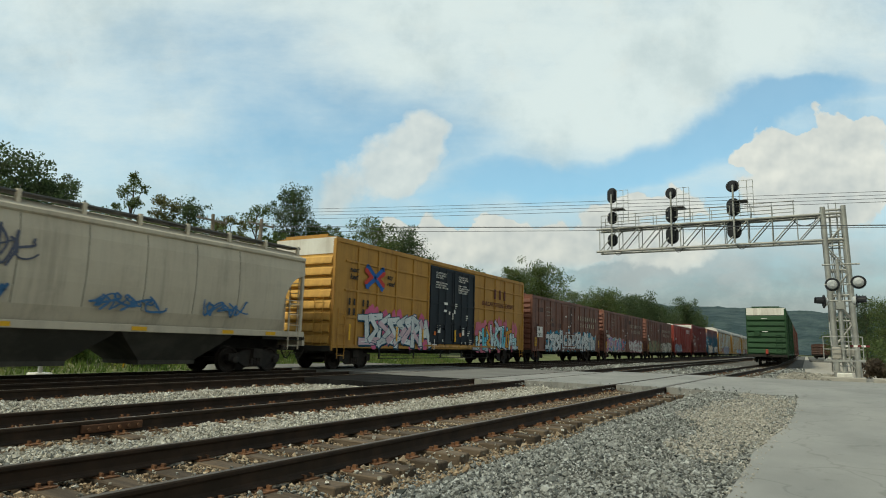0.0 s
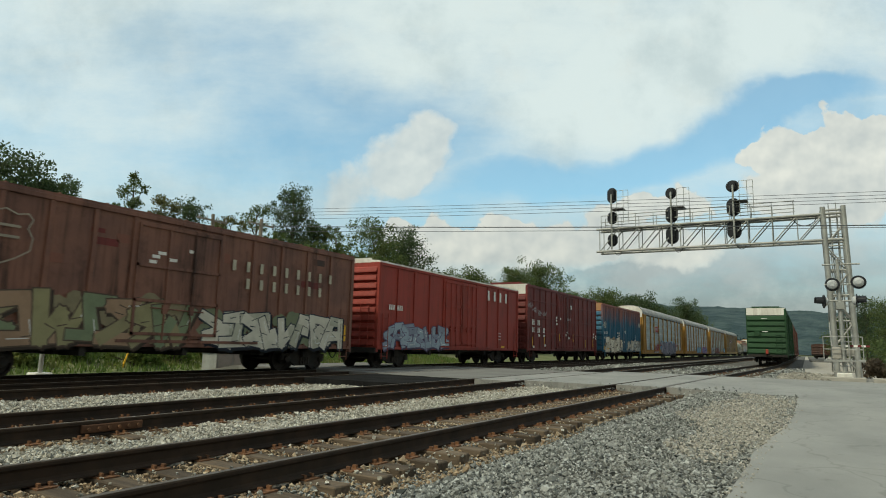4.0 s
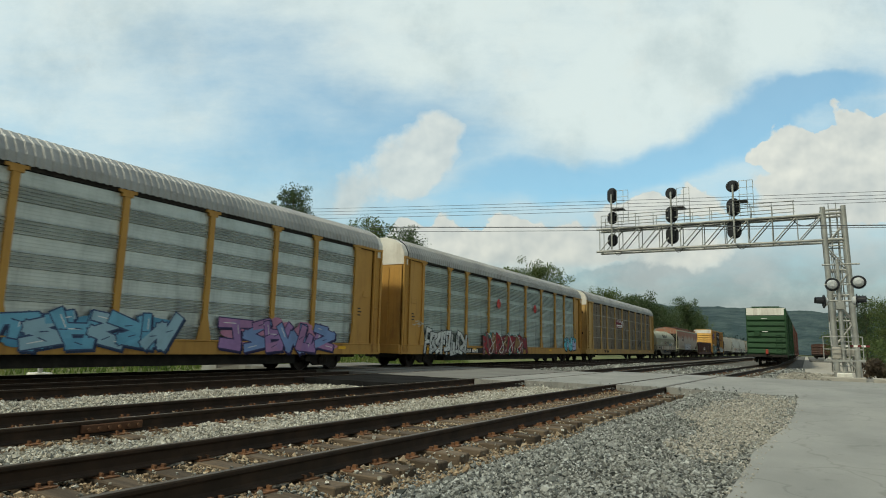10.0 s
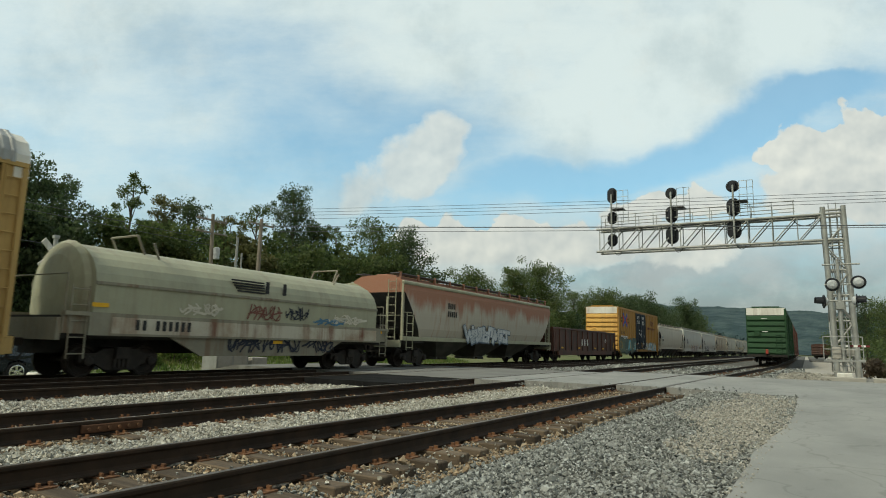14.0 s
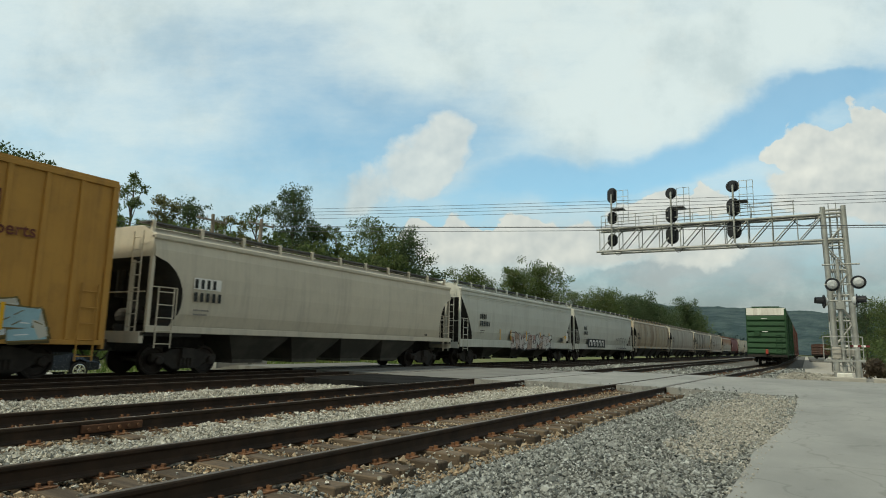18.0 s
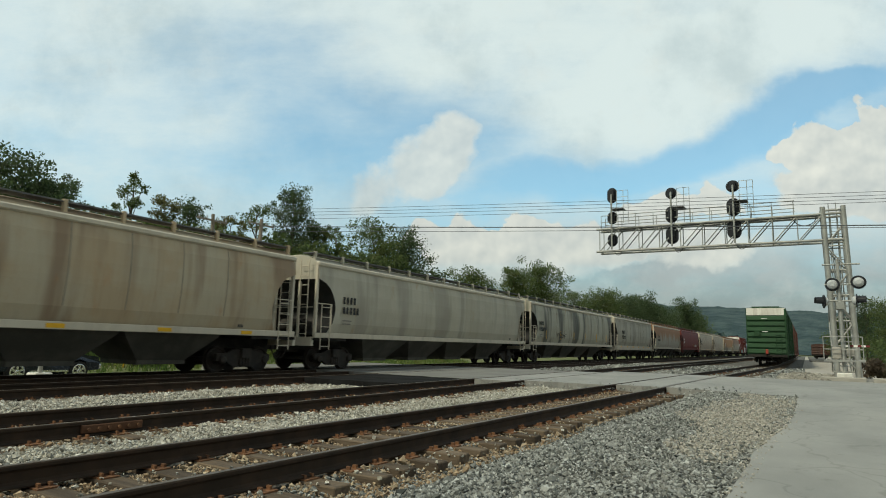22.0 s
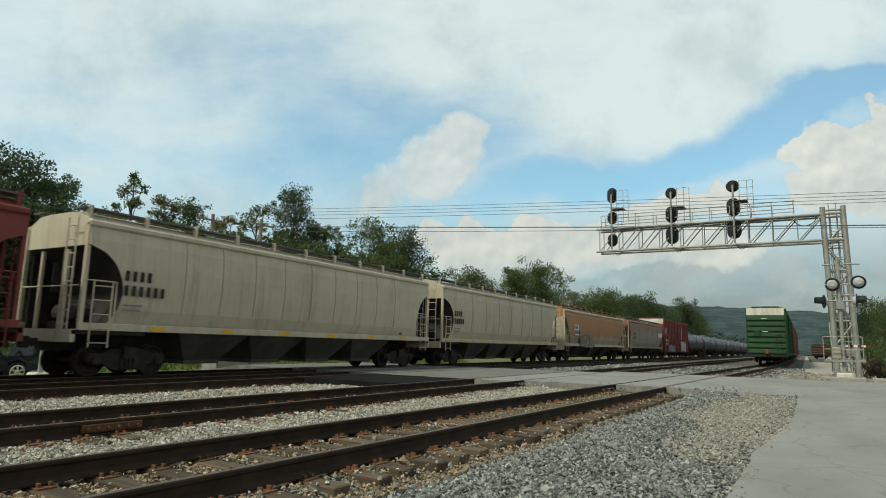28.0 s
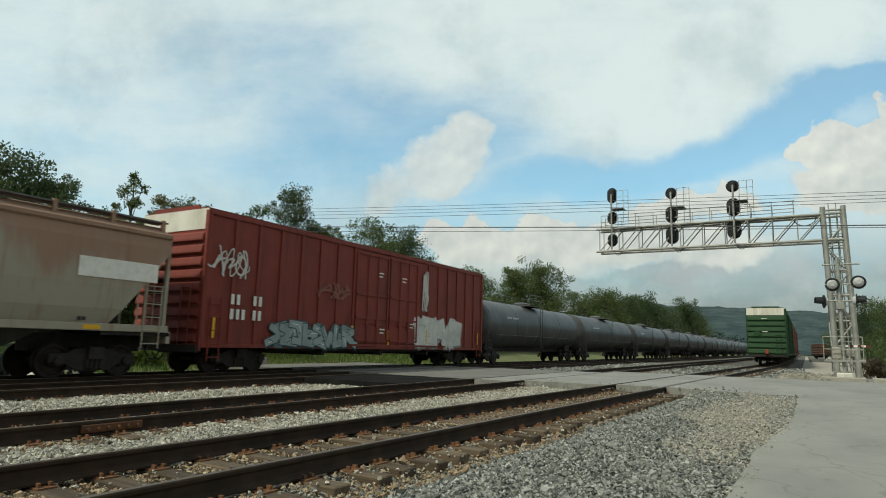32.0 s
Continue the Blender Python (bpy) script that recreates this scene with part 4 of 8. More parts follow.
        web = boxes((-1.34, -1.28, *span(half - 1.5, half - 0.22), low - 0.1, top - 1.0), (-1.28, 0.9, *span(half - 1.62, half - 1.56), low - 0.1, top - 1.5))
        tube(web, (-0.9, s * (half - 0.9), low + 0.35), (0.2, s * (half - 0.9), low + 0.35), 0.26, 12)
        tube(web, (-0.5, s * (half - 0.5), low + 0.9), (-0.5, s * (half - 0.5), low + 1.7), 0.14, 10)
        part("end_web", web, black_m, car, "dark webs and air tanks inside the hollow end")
        stub = boxes((-0.2, 0.2, *span(half - 2.1, half - 0.2), low - 0.12, low + 0.1), (-0.12, 0.12, *span(half - 1.6, half - 1.3), low, top - 1.9))
        part("end_frame", stub, black_m, car)
        if cap_mat:
            part("end_cap", boxes((-1.38, 1.38, *span(half - 0.11, half - 0.06), top - 1.15, top - 0.42)), cap_mat, car)
    for s in (-1, 1):
        part("underframe", boxes((-0.3, 0.3, min(s * half, s * (half - 3)), max(s * half, s * (half - 3)), 0.66, low - 0.2)), black_m, car)
    part("brake_cylinder", tubes(((0.3, -half + 0.5, low + 0.35), (0.3, -half + 1.3, low + 0.35), 0.2), n=10), black_m, car)
    add_trucks(car, half, 1.75)
    add_coupler(car, half + 0.1, 0.4)
    return car


# ---------------------------------------------------------------- auto racks
band_dust_m = surface("dusty band", (0.38, 0.35, 0.29), (0.28, 0.26, 0.215), 0.8, scale=1.0, grain=14)


def ridged_panel(name, y0, y1, z0, z1, pitch, depth, mat, groups=0):
    bm = bmesh.new()
    n = int((z1 - z0) / pitch)
    pts = []
    for i in range(n):
        z = z0 + (z1 - z0) * i / n
        p = (z1 - z0) / n
        d = depth * (0.04 if groups and i % groups >= groups - (4 if groups < 10 else 2) else 1.0)
        pts += [(0, z), (0, z + 0.20 * p), (d, z + 0.42 * p), (d * 0.9, z + 0.52 * p), (0.05 * d, z + 0.96 * p)]
    pts.append((0, z1))
    a = [bm.verts.new((x, y0, z)) for x, z in pts]
    b = [bm.verts.new((x, y1, z)) for x, z in pts]
    for i in range(len(pts) - 1):
        bm.faces.new((a[i], b[i], b[i + 1], a[i + 1]))
    return mesh_of(name, bm, mat)


def autorack(label, half, sheet_mat, frame_mat, groups=0, bands=0):
    car = thing("autorack_car", label, "autorack car", "moving freight train")
    w, z0, z1, top = 1.52, 1.03, 4.84, 5.96
    part("deck", boxes((-w, w, -half, half, 0.82, 1.00)), frame_mat, car, "yellow flat car deck")
    for x in (w, -w - 0.08):
        part("side_sill", boxes((x, x + 0.08, -half, half, 0.60, 1.02), (x, x + 0.11, -half, half, 0.98, 1.03), bevel=0.01), frame_mat, car, "deep yellow side sill")
    inner = half - 1.72
    k = half / 13.05
    stops = [-inner, -8.76 * k, -6.84 * k, -4.08 * k, -1.36 * k, 1.38 * k, 4.19 * k, 6.9 * k, 8.92 * k, inner]
    # posts: slim, with a flared foot and a broad head
    post = bmesh.new()
    box(post, 0, 0.10, -0.085, 0.085, 1.0, 4.90)
    foot = [(-0.26, 1.02), (0.26, 1.02), (0.22, 1.20), (0.09, 1.70), (-0.09, 1.70), (-0.22, 1.20)]
    fa, fb = [post.verts.new((0.06, y, z)) for y, z in foot], [post.verts.new((0.105, y, z)) for y, z in foot]
    post.faces.new(fb)
    for i in range(6):
        post.faces.new((fa[i], fa[(i + 1) % 6], fb[(i + 1) % 6], fb[i]))
    box(post, 0, 0.115, -0.26, 0.26, 4.86, 4.94)
    box(post, 0, 0.112, -0.16, 0.16, 4.76, 4.86)
    bmesh.ops.recalc_face_normals(post, faces=post.faces[:])
    pm = mesh_of("rack_post", post, frame_mat)
    for i, y in enumerate(stops):
        like("rack_post", pm, car, Matrix.Translation((w, y, 0)))
        like("rack_post", pm, car, pose(-w, y, 0, 0, 0, 180))
        if i + 1 < len(stops):
            bw = stops[i + 1] - y
            like("side_panel", ridged_panel("side_panel", 0.03, bw - 0.03, z0, z1, 0.084, 0.050, sheet_mat, groups), car, Matrix.Translation((w, y, 0)))
            like("side_panel", ridged_panel("side_panel", 0.03, bw - 0.03, z0, z1, 0.6, 0.02, sheet_mat), car, pose(-w, y + bw, 0, 0, 0, 180))
            if bands:
                part("panel_seam", boxes((w + 0.05, w + 0.062, y + bw / 2 - 0.012, y + bw / 2 + 0.012, z0, z1)), black_m, car, "dark seam between two screens")
                for z in (z0 + 0.55, z0 + 1.5, z0 + 2.4):
                    for u in (y + 0.13, y + bw - 0.13):
                        part("screen_clip", boxes((w + 0.05, w + 0.10, u - 0.045, u + 0.045, z - 0.05, z + 0.05)), frame_mat, car)
    # solid black block in place of the rack's shaded inside
    part("rack_core", boxes((-w + 0.02, w - 0.02, -half + 0.1, half - 0.1, 1.0, 5.0)), black_m, car, "black core standing for the shaded inside of the rack")
    for z in [z0 + (z1 - z0) * (k + 1) / (bands + 1) for k in range(bands)]:
        part("band", boxes((w + 0.045, w + 0.066, -inner, inner, z - 0.028, z + 0.028)), band_dust_m, car, "pale horizontal band across the screens")
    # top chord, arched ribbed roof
    # the chord is black to paint the shadow below the roof edge
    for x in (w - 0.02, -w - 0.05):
        part("top_chord", boxes((x, x + 0.07, -half + 0.1, half - 0.1, z1 + 0.02, z1 + 0.12)), black_m, car, "edge under the roof, coloured black for its shadow")
    bm = bmesh.new()
    arc = [(w + 0.13, z1 + 0.10), (w + 0.11, z1 + 0.36), (w - 0.06, z1 + 0.70), (w * 0.74, z1 + 0.94), (w * 0.38, top - 0.05), (0, top), (-w * 0.38, top - 0.05), (-w * 0.74, z1 + 0.94), (-w + 0.06, z1 + 0.70), (-w - 0.11, z1 + 0.36), (-w - 0.13, z1 + 0.10)]
    n = int(half * 2 / 0.21)
    last = None
    for i in range(n + 1):
        for q, lift in ((0, 0.0), (1, 0.0), (2, 0.020), (3, 0.020)):
            y = -half + 0.3 + (2 * half - 0.6) * min(1.0, (i + (0, 0.42, 0.52, 0.90)[q]) / (n + 1))
            ring = [bm.verts.new((x * (1 + lift / 1.5), y, z + lift * 0.7)) for x, z in arc]
            if last:
                for j in range(len(arc) - 1):
                    bm.faces.new((last[j], last[j + 1], ring[j + 1], ring[j]))
            last = ring
    bmesh.ops.recalc_face_normals(bm, faces=bm.faces[:])
    part("roof", bm, roof_galv_m, car, "pale galvanised roof with ribs across")
    for s in (-1, 1):
        def span(a, b):
            return min(s * a, s * b), max(s * a, s * b)
        for x in (w, -w):
            part("end_panel", boxes((x - 0.02, x + 0.03, *span(inner + 0.06, half - 0.62), 1.02, z1 + 0.1)), frame_mat, car, "yellow door panel at the end of the side")
            part("ladder_panel", boxes((x - 0.02, x + 0.06, *span(half - 0.56, half), 0.98, z1 + 0.06), (x - 0.02, x + 0.12, *span(half - 0.10, half), 0.98, z1 + 0.06), (x - 0.02, x + 0.12, *span(half - 0.56, half - 0.50), 0.98, z1 + 0.06), bevel=0.008), frame_mat, car, "yellow corner panel with a ladder let into it")
        part("end_frame", boxes((w + 0.02, w + 0.13, *span(inner - 0.1, half), z1 + 0.04, z1 + 0.15), (w + 0.03, w + 0.05, *span(inner + 0.55, half - 0.75), 2.9, 3.15), (w + 0.03, w + 0.07, *span(inner + 0.2, half - 0.66), 1.0, 1.1), bevel=0.006), frame_mat, car)
        bars(car, w + 0.032, min(s * (inner + 0.25), s * (half - 0.85)), 2.4, 0.09, ["ooo", "oooo", "ooo"], letter_k)
        ladder(car, w + 0.13, s * (half - 0.30), 0.7, 4.85, 0.36, frame_mat, "y", 0.42)
        d = part("end_door", boxes((-w + 0.02, -0.02, *span(half - 0.08, half), 1.0, 4.62), (0.02, w - 0.02, *span(half - 0.08, half), 1.0, 4.62), bevel=0.01), frame_mat, car)
        part("door_fold", boxes((-0.06, 0.06, *span(half, half + 0.03), 1.1, 4.5), (w * 0.5, w * 0.5 + 0.05, *span(half, half + 0.03), 1.1, 4.5), (-w * 0.55, -w * 0.5, *span(half, half + 0.03), 1.1, 4.5)), frame_mat, d)
        if bands:
            part("door_slot", boxes((0.5, 1.3, *span(half, half + 0.012), 2.2, 2.36), (0.6, 1.3, *span(half, half + 0.012), 3.9, 4.06)), black_m, d, "dark slot in the end door")
        cap = bmesh.new()
        pts = [(w + 0.08, 4.62), (w + 0.08, z1 + 0.34), (w - 0.10, z1 + 0.68), (w * 0.70, z1 + 0.92), (w * 0.38, top - 0.07), (-w * 0.38, top - 0.07), (-w * 0.70, z1 + 0.92), (-w + 0.10, z1 + 0.68), (-w - 0.08, z1 + 0.34), (-w - 0.08, 4.62)]
        a = [cap.verts.new((x, s * (half - 0.30), z)) for x, z in pts]
        b = [cap.verts.new((x, s * (half + 0.02), z)) for x, z in pts]
        cap.faces.new(a)
        cap.faces.new(b[::-1])
        for i in range(len(pts)):
            cap.faces.new((a[i], a[(i + 1) % len(pts)], b[(i + 1) % len(pts)], b[i]))
        bmesh.ops.recalc_face_normals(cap, faces=cap.faces[:])
        part("end_cap", cap, white_m, car, "white panel closing the top of the end")
        part("end_sill", boxes((-w - 0.05, w + 0.05, *span(half, half + 0.16), 0.62, 1.02), bevel=0.01), frame_mat, car)
    part("underframe", boxes((-0.35, 0.35, -half, half, 0.45, 0.82), (-1.2, 1.2, -half + 4.5, half - 4.5, 0.46 if bands else 0.27, 0.82), (-1.4, 1.4, -half + 1.2, -half + 4.4, 0.78, 0.82), (-1.4, 1.4, half - 4.4, half - 1.2, 0.78, 0.82)), black_m, car)
    add_trucks(car, half, 2.9)
    add_coupler(car, half + 0.16, 0.45)
    reflectors(car, w + 0.085, [(-half + 2.4, 0.80), (-half * 0.45, 0.80), (half * 0.45, 0.80), (half - 2.4, 0.80)], False)
    return car


# ---------------------------------------------------------------- coil car, gondola, tank cars
coil_band_m = paint("scuffed pale band", (0.50, 0.47, 0.38), (0.34, 0.27, 0.19), streak=(0.17, 0.08, 0.05), amount=0.9, streak_amount=1.0)


def coil_car(half):
    car = thing("coil_car", "grey steel coil car with a rounded cream hood and scrawled sides", "coil car", "moving freight train")
    arc = [(1.50, 1.60), (1.52, 2.45)] + [(1.50 * math.cos(a), 2.45 + 1.08 * math.sin(a)) for a in [radians(k) for k in range(12, 169, 12)]] + [(-1.52, 2.45), (-1.50, 1.60)]
    hood = part("hood", extrude_y(arc, -half + 0.75, half - 0.75), coil_m, car, "rounded cream sheet hood", smooth=False)
    for s in (-1, 1):
        e = s * (half - 0.75)
        bm = bmesh.new()
        lathe(bm, (0, e, 2.3), (0, s, 0), [(0, 1.32), (0.12, 1.22), (0.22, 0.9), (0.28, 0.3)], 24)
        part("hood_end", bm, coil_m, hood)
        lift = tubes(((0.62, e - s * 1.9, 3.35), (0.62, e - s * 1.6, 3.95), 0.035), ((-0.62, e - s * 1.9, 3.35), (-0.62, e - s * 1.6, 3.95), 0.035), ((0.62, e - s * 1.6, 3.95), (-0.62, e - s * 1.6, 3.95), 0.035), ((0.9, e - s * 2.2, 3.2), (0.95, e - s * 1.9, 3.75), 0.035), n=6)
        part("lifting_frame", lift, coil_low_m, hood)
    part("hood_rail", boxes((1.50, 1.56, -half + 0.75, half - 0.75, 2.38, 2.46), (-1.56, -1.50, -half + 0.75, half - 0.75, 2.38, 2.46)), coil_low_m, hood)
    prof = [(-half, 1.62), (half, 1.62), (half, 1.12), (half - 3.0, 1.08), (half - 4.1, 0.55), (-half + 4.1, 0.55), (-half + 3.0, 1.08), (-half, 1.12)]
    for x in (1.46, -1.54):
        bm = bmesh.new()
        a = [bm.verts.new((x, y, z)) for y, z in prof]
        b = [bm.verts.new((x + 0.08, y, z)) for y, z in prof]
        bm.faces.new(a[::-1])
        bm.faces.new(b)
        for i in range(len(prof)):
            bm.faces.new((a[i], a[(i + 1) % len(prof)], b[(i + 1) % len(prof)], b[i]))
        bmesh.ops.recalc_face_normals(bm, faces=bm.faces[:])
        part("side_girder", bm, coil_low_m, car, "fish-bellied grey side girder")
    part("top_flange", boxes((1.50, 1.645, -half, half, 1.56, 1.66), (1.50, 1.645, -half + 0.6, half - 0.6, 1.08, 1.14), (1.54, 1.648, -half + 0.6, half - 0.6, 1.14, 1.56), (-1.64, -1.50, -half, half, 1.56, 1.66)), coil_low_m, car)
    part("deck", boxes((-1.46, 1.46, -half, half, 1.0, 1.56)), black_m, car)
    for s in (-1, 1):
        part("end_platform", boxes((-1.5, 1.5, min(s * half, s * (half + 0.1)), max(s * half, s * (half + 0.1)), 0.95, 1.5)), coil_low_m, car)
        ladder(car, 1.60, s * (half - 0.35), 0.5, 2.3, 0.42, coil_low_m, "y")
        part("handrail", tubes(((-1.4, s * (half - 0.1), 1.6), (-1.4, s * (half - 0.1), 2.6), 0.02), ((1.4, s * (half - 0.1), 1.6), (1.4, s * (half - 0.1), 2.6), 0.02), ((-1.4, s * (half - 0.1), 2.6), (1.4, s * (half - 0.1), 2.6), 0.02), n=6), coil_low_m, car)
    part("underframe", boxes((-0.35, 0.35, -half, half, 0.6, 1.0)), black_m, car)
    add_trucks(car, half, 1.9)
    add_coupler(car, half + 0.1, 0.4)
    for k in range(5):
        part("logo_stripe", boxes((1.40, 1.525 - 0.012 * k, -1.64 + 0.05 * (4 - k), -0.30, 2.58 + 0.085 * k, 2.625 + 0.085 * k)), letter_k, car, "plain dark stripe of a painted mark")
    return car


def gondola(half):
    car = thing("gondola_car", "rust-black steel gondola with ribbed sides", "gondola car", "moving freight train")
    t, low = 2.50, 0.80
    part("floor", boxes((-1.5, 1.5, -half, half, low, low + 0.12)), gon_m, car)
    for s in (-1, 1):
        x = s * 1.5
        part("side_wall", boxes((min(x, x + s * 0.03), max(x, x + s * 0.03), -half, half, low, t)), gon_m, car)
        part("top_chord", boxes((min(x - s * 0.04, x + s * 0.11), max(x - s * 0.04, x + s * 0.11), -half, half, t - 0.12, t + 0.02), bevel=0.02), gon_m, car)
        part("bottom_chord", boxes((min(x, x + s * 0.10), max(x, x + s * 0.10), -half + 1.2, half - 1.2, low - 0.28, low + 0.05)), gon_m, car)
        part("end_wall", boxes((-1.5, 1.5, min(s * half, s * (half - 0.05)), max(s * half, s * (half - 0.05)), low, t)), gon_m, car)
    rib = mesh_of("side_rib", boxes((1.53, 1.60, -0.09, 0.09, low - 0.2, t - 0.12), (-1.60, -1.53, -0.09, 0.09, low - 0.2, t - 0.12), bevel=0.015), gon_m)
    for i in range(13):
        like("side_rib", rib, car, Matrix.Translation((0, -half + 0.2 + i * (2 * half - 0.4) / 12, 0)))
    part("underframe", boxes((-0.35, 0.35, -half, half, 0.55, low)), black_m, car)
    for s in (-1, 1):
        ladder(car, 1.62, s * (half - 0.35), 0.45, 2.2, 0.42, gon_m, "y")
    bars(car, 1.604, half - 10.3, 1.25, 0.5, ["# # #"], letter_w)
    bars(car, 1.604, half - 3.6, 1.75, 0.13, ["####", "### "], letter_w)
    reflectors(car, 1.605, [(-half + 2.0, 1.0), (-half + 6.0, 1.0), (half - 6.6, 1.0), (half - 4.2, 1.0)], False)
    reflectors(car, 1.605, [(half - 0.75, 1.0)], True)
    add_trucks(car, half, 1.9)
    add_coupler(car, half, 0.35)
    return car


def tank_car(half):
    car = thing("tank_car", "weathered black tank car with a long rounded barrel", "tank car", "tank cars")
    bm = bmesh.new()
    r = 1.46
    L = half - 0.55
    rows = [(-L - 0.42, 0.3), (-L - 0.36, 0.75), (-L - 0.2, 1.18), (-L, 1.40), (-L + 0.2, r), (-L + 0.3, r)]
    rows = rows + [(-y, q) for y, q in rows[::-1]]
    lathe(bm, (0, 0, 2.36), (0, 1, 0), rows, 32)
    bmesh.ops.recalc_face_normals(bm, faces=bm.faces[:])
    part("barrel", bm, tank_m, car, "smooth black cylindrical barrel", smooth=True)
    bands = bmesh.new()
    for i in range(5):
        y = -L + 0.35 + (2 * L - 0.7) * i / 4
        lathe(bands, (0, y - 0.03, 2.36), (0, 1, 0), [(0, r - 0.02), (0.005, r + 0.012), (0.055, r + 0.012), (0.06, r - 0.02)], 32)
    part("weld_band", bands, tank_m, car)
    dome = bmesh.new()
    lathe(dome, (0, 0, 3.75), (0, 0, 1), [(0, 0.62), (0.22, 0.6), (0.26, 0.55), (0.34, 0.2)], 16)
    part("manway", dome, tank_m, car)
    part("platform", boxes((-1.1, 1.1, -1.1, 1.1, 3.78, 3.83)), walk_m, car)
    rail = bmesh.new()
    for x in (-1.1, 1.1):
        for y in (-1.1, 1.1):
            tube(rail, (x, y, 3.8), (x, y, 4.55), 0.022, 6)
        tube(rail, (x, -1.1, 4.55), (x, 1.1, 4.55), 0.022, 6)
        tube(rail, (x, -1.1, 4.2), (x, 1.1, 4.2), 0.022, 6)
    part("platform_rail", rail, tank_m, car)
    ladder(car, 1.5, 0.0, 0.9, 3.85, 0.45, tank_m, "y")
    sill = boxes((-0.35, 0.35, -half, half, 0.72, 1.02), (-1.5, 1.5, -half, -half + 0.25, 0.85, 1.05), (-1.5, 1.5, half - 0.25, half, 0.85, 1.05), (-0.9, 0.9, -half + 1.3, -half + 2.3, 0.8, 1.35), (-0.9, 0.9, half - 2.3, half - 1.3, 0.8, 1.35))
    part("underframe", sill, black_m, car)
    for s in (-1, 1):
        part("handrail", tubes(((1.5, s * (half - 0.15), 1.0), (1.5, s * (half - 0.15), 2.0), 0.02), ((1.5, s * (half - 0.15), 2.0), (1.2, s * (half - 0.15), 2.0), 0.02), ((1.56, s * half * 0.8, 1.72), (1.56, 0, 1.72), 0.018), n=6), tank_m, car)
        ladder(car, 1.55, s * (half - 0.5), 0.45, 1.9, 0.4, tank_m, "y")
    bars(car, 1.40, -half * 0.62, 2.62, 0.22, ["#### ######"], letter_w)
    add_trucks(car, half, 1.8)
    add_coupler(car, half, 0.35)
    return car
# ---------------------------------------------------------------- the train, car by car
def two_tone(name, top, low, z0, z1, streak):
    """Rust creeping down a pale side from the roof, with a ragged edge."""
    m, n, l, b = nodes_of(name)
    v = coords(n, l)
    sep = n.new("ShaderNodeSeparateXYZ")
    l.new(v, sep.inputs[0])
    rag = noise_of(n, l, v, 1.0, 6, 0.65, (1.0, 1.4, 0.3))
    fac = math_node(n, l, "ADD", math_node(n, l, "DIVIDE", math_node(n, l, "SUBTRACT", sep.outputs[2], z0), z1 - z0), math_node(n, l, "MULTIPLY", math_node(n, l, "SUBTRACT", rag, 0.5), 1.5))
    fac = ramp(n, l, fac, 0.25, 0.75)
    c = mix_col(n, l, fac, low, top)
    runs = ramp(n, l, noise_of(n, l, v, 1.0, 5, 0.65, (2.0, 4.0, 0.25)), 0.5, 0.7)
    c = mix_col(n, l, math_node(n, l, "MULTIPLY", runs, 0.6), c, streak)
    fine = noise_of(n, l, v, 22, 3)
    c = mix_col(n, l, math_node(n, l, "MULTIPLY", fine, 0.35), c, tuple(0.7 * q for q in low))
    l.new(c, b.inputs["Base Color"])
    b.inputs["Roughness"].default_value = 0.75
    bump(n, l, b, fine, 0.06, 0.004)
    return m


def banded(name, pale, other, dark, rust, amount):
    """A pale side with broad soft dark bands run down from the roof, thin runs, grime and orange stains."""
    m, n, l, b = nodes_of(name)
    v = coords(n, l)
    c = mix_col(n, l, ramp(n, l, noise_of(n, l, v, 0.5, 5, 0.6), 0.38, 0.64), pale, other)
    wide = ramp(n, l, noise_of(n, l, v, 1.0, 4, 0.55, (0.5, 0.62, 0.07)), 0.48, 0.60)
    mid = ramp(n, l, noise_of(n, l, v, 1.0, 5, 0.6, (1.0, 2.2, 0.16)), 0.50, 0.68)
    thin = ramp(n, l, noise_of(n, l, v, 1.0, 4, 0.6, (3.0, 8.0, 0.35)), 0.50, 0.70)
    f = math_node(n, l, "ADD", math_node(n, l, "MULTIPLY", wide, 0.85), math_node(n, l, "ADD", math_node(n, l, "MULTIPLY", mid, 0.35), math_node(n, l, "MULTIPLY", thin, 0.18)), True)
    c = mix_col(n, l, math_node(n, l, "MULTIPLY", f, amount), c, dark)
    stain = ramp(n, l, noise_of(n, l, v, 1.0, 4, 0.6, (2.0, 1.5, 0.6)), 0.60, 0.74)
    c = mix_col(n, l, math_node(n, l, "MULTIPLY", stain, 0.55), c, rust)
    fine = noise_of(n, l, v, 24, 3)
    c = mix_col(n, l, math_node(n, l, "MULTIPLY", fine, 0.25), c, tuple(0.6 * q for q in other))
    l.new(c, b.inputs["Base Color"])
    b.inputs["Roughness"].default_value = 0.7
    bump(n, l, b, fine, 0.06, 0.004)
    return m


band_m = banded("dark-banded tan side", (0.45, 0.43, 0.345), (0.39, 0.365, 0.285), (0.060, 0.060, 0.050), (0.38, 0.19, 0.05), 0.95)
brown_band_m = banded("brown-banded tan side", (0.47, 0.41, 0.30), (0.45, 0.35, 0.225), (0.20, 0.125, 0.075), (0.43, 0.20, 0.065), 0.75)
plain_m = banded("lightly streaked grey side", (0.49, 0.46, 0.375), (0.425, 0.39, 0.31), (0.22, 0.20, 0.165), (0.36, 0.24, 0.12), 0.55)
rusted_top_m = two_tone("rust-topped grey", (0.30, 0.11, 0.055), (0.44, 0.40, 0.33), 2.2, 3.7, (0.30, 0.13, 0.07))
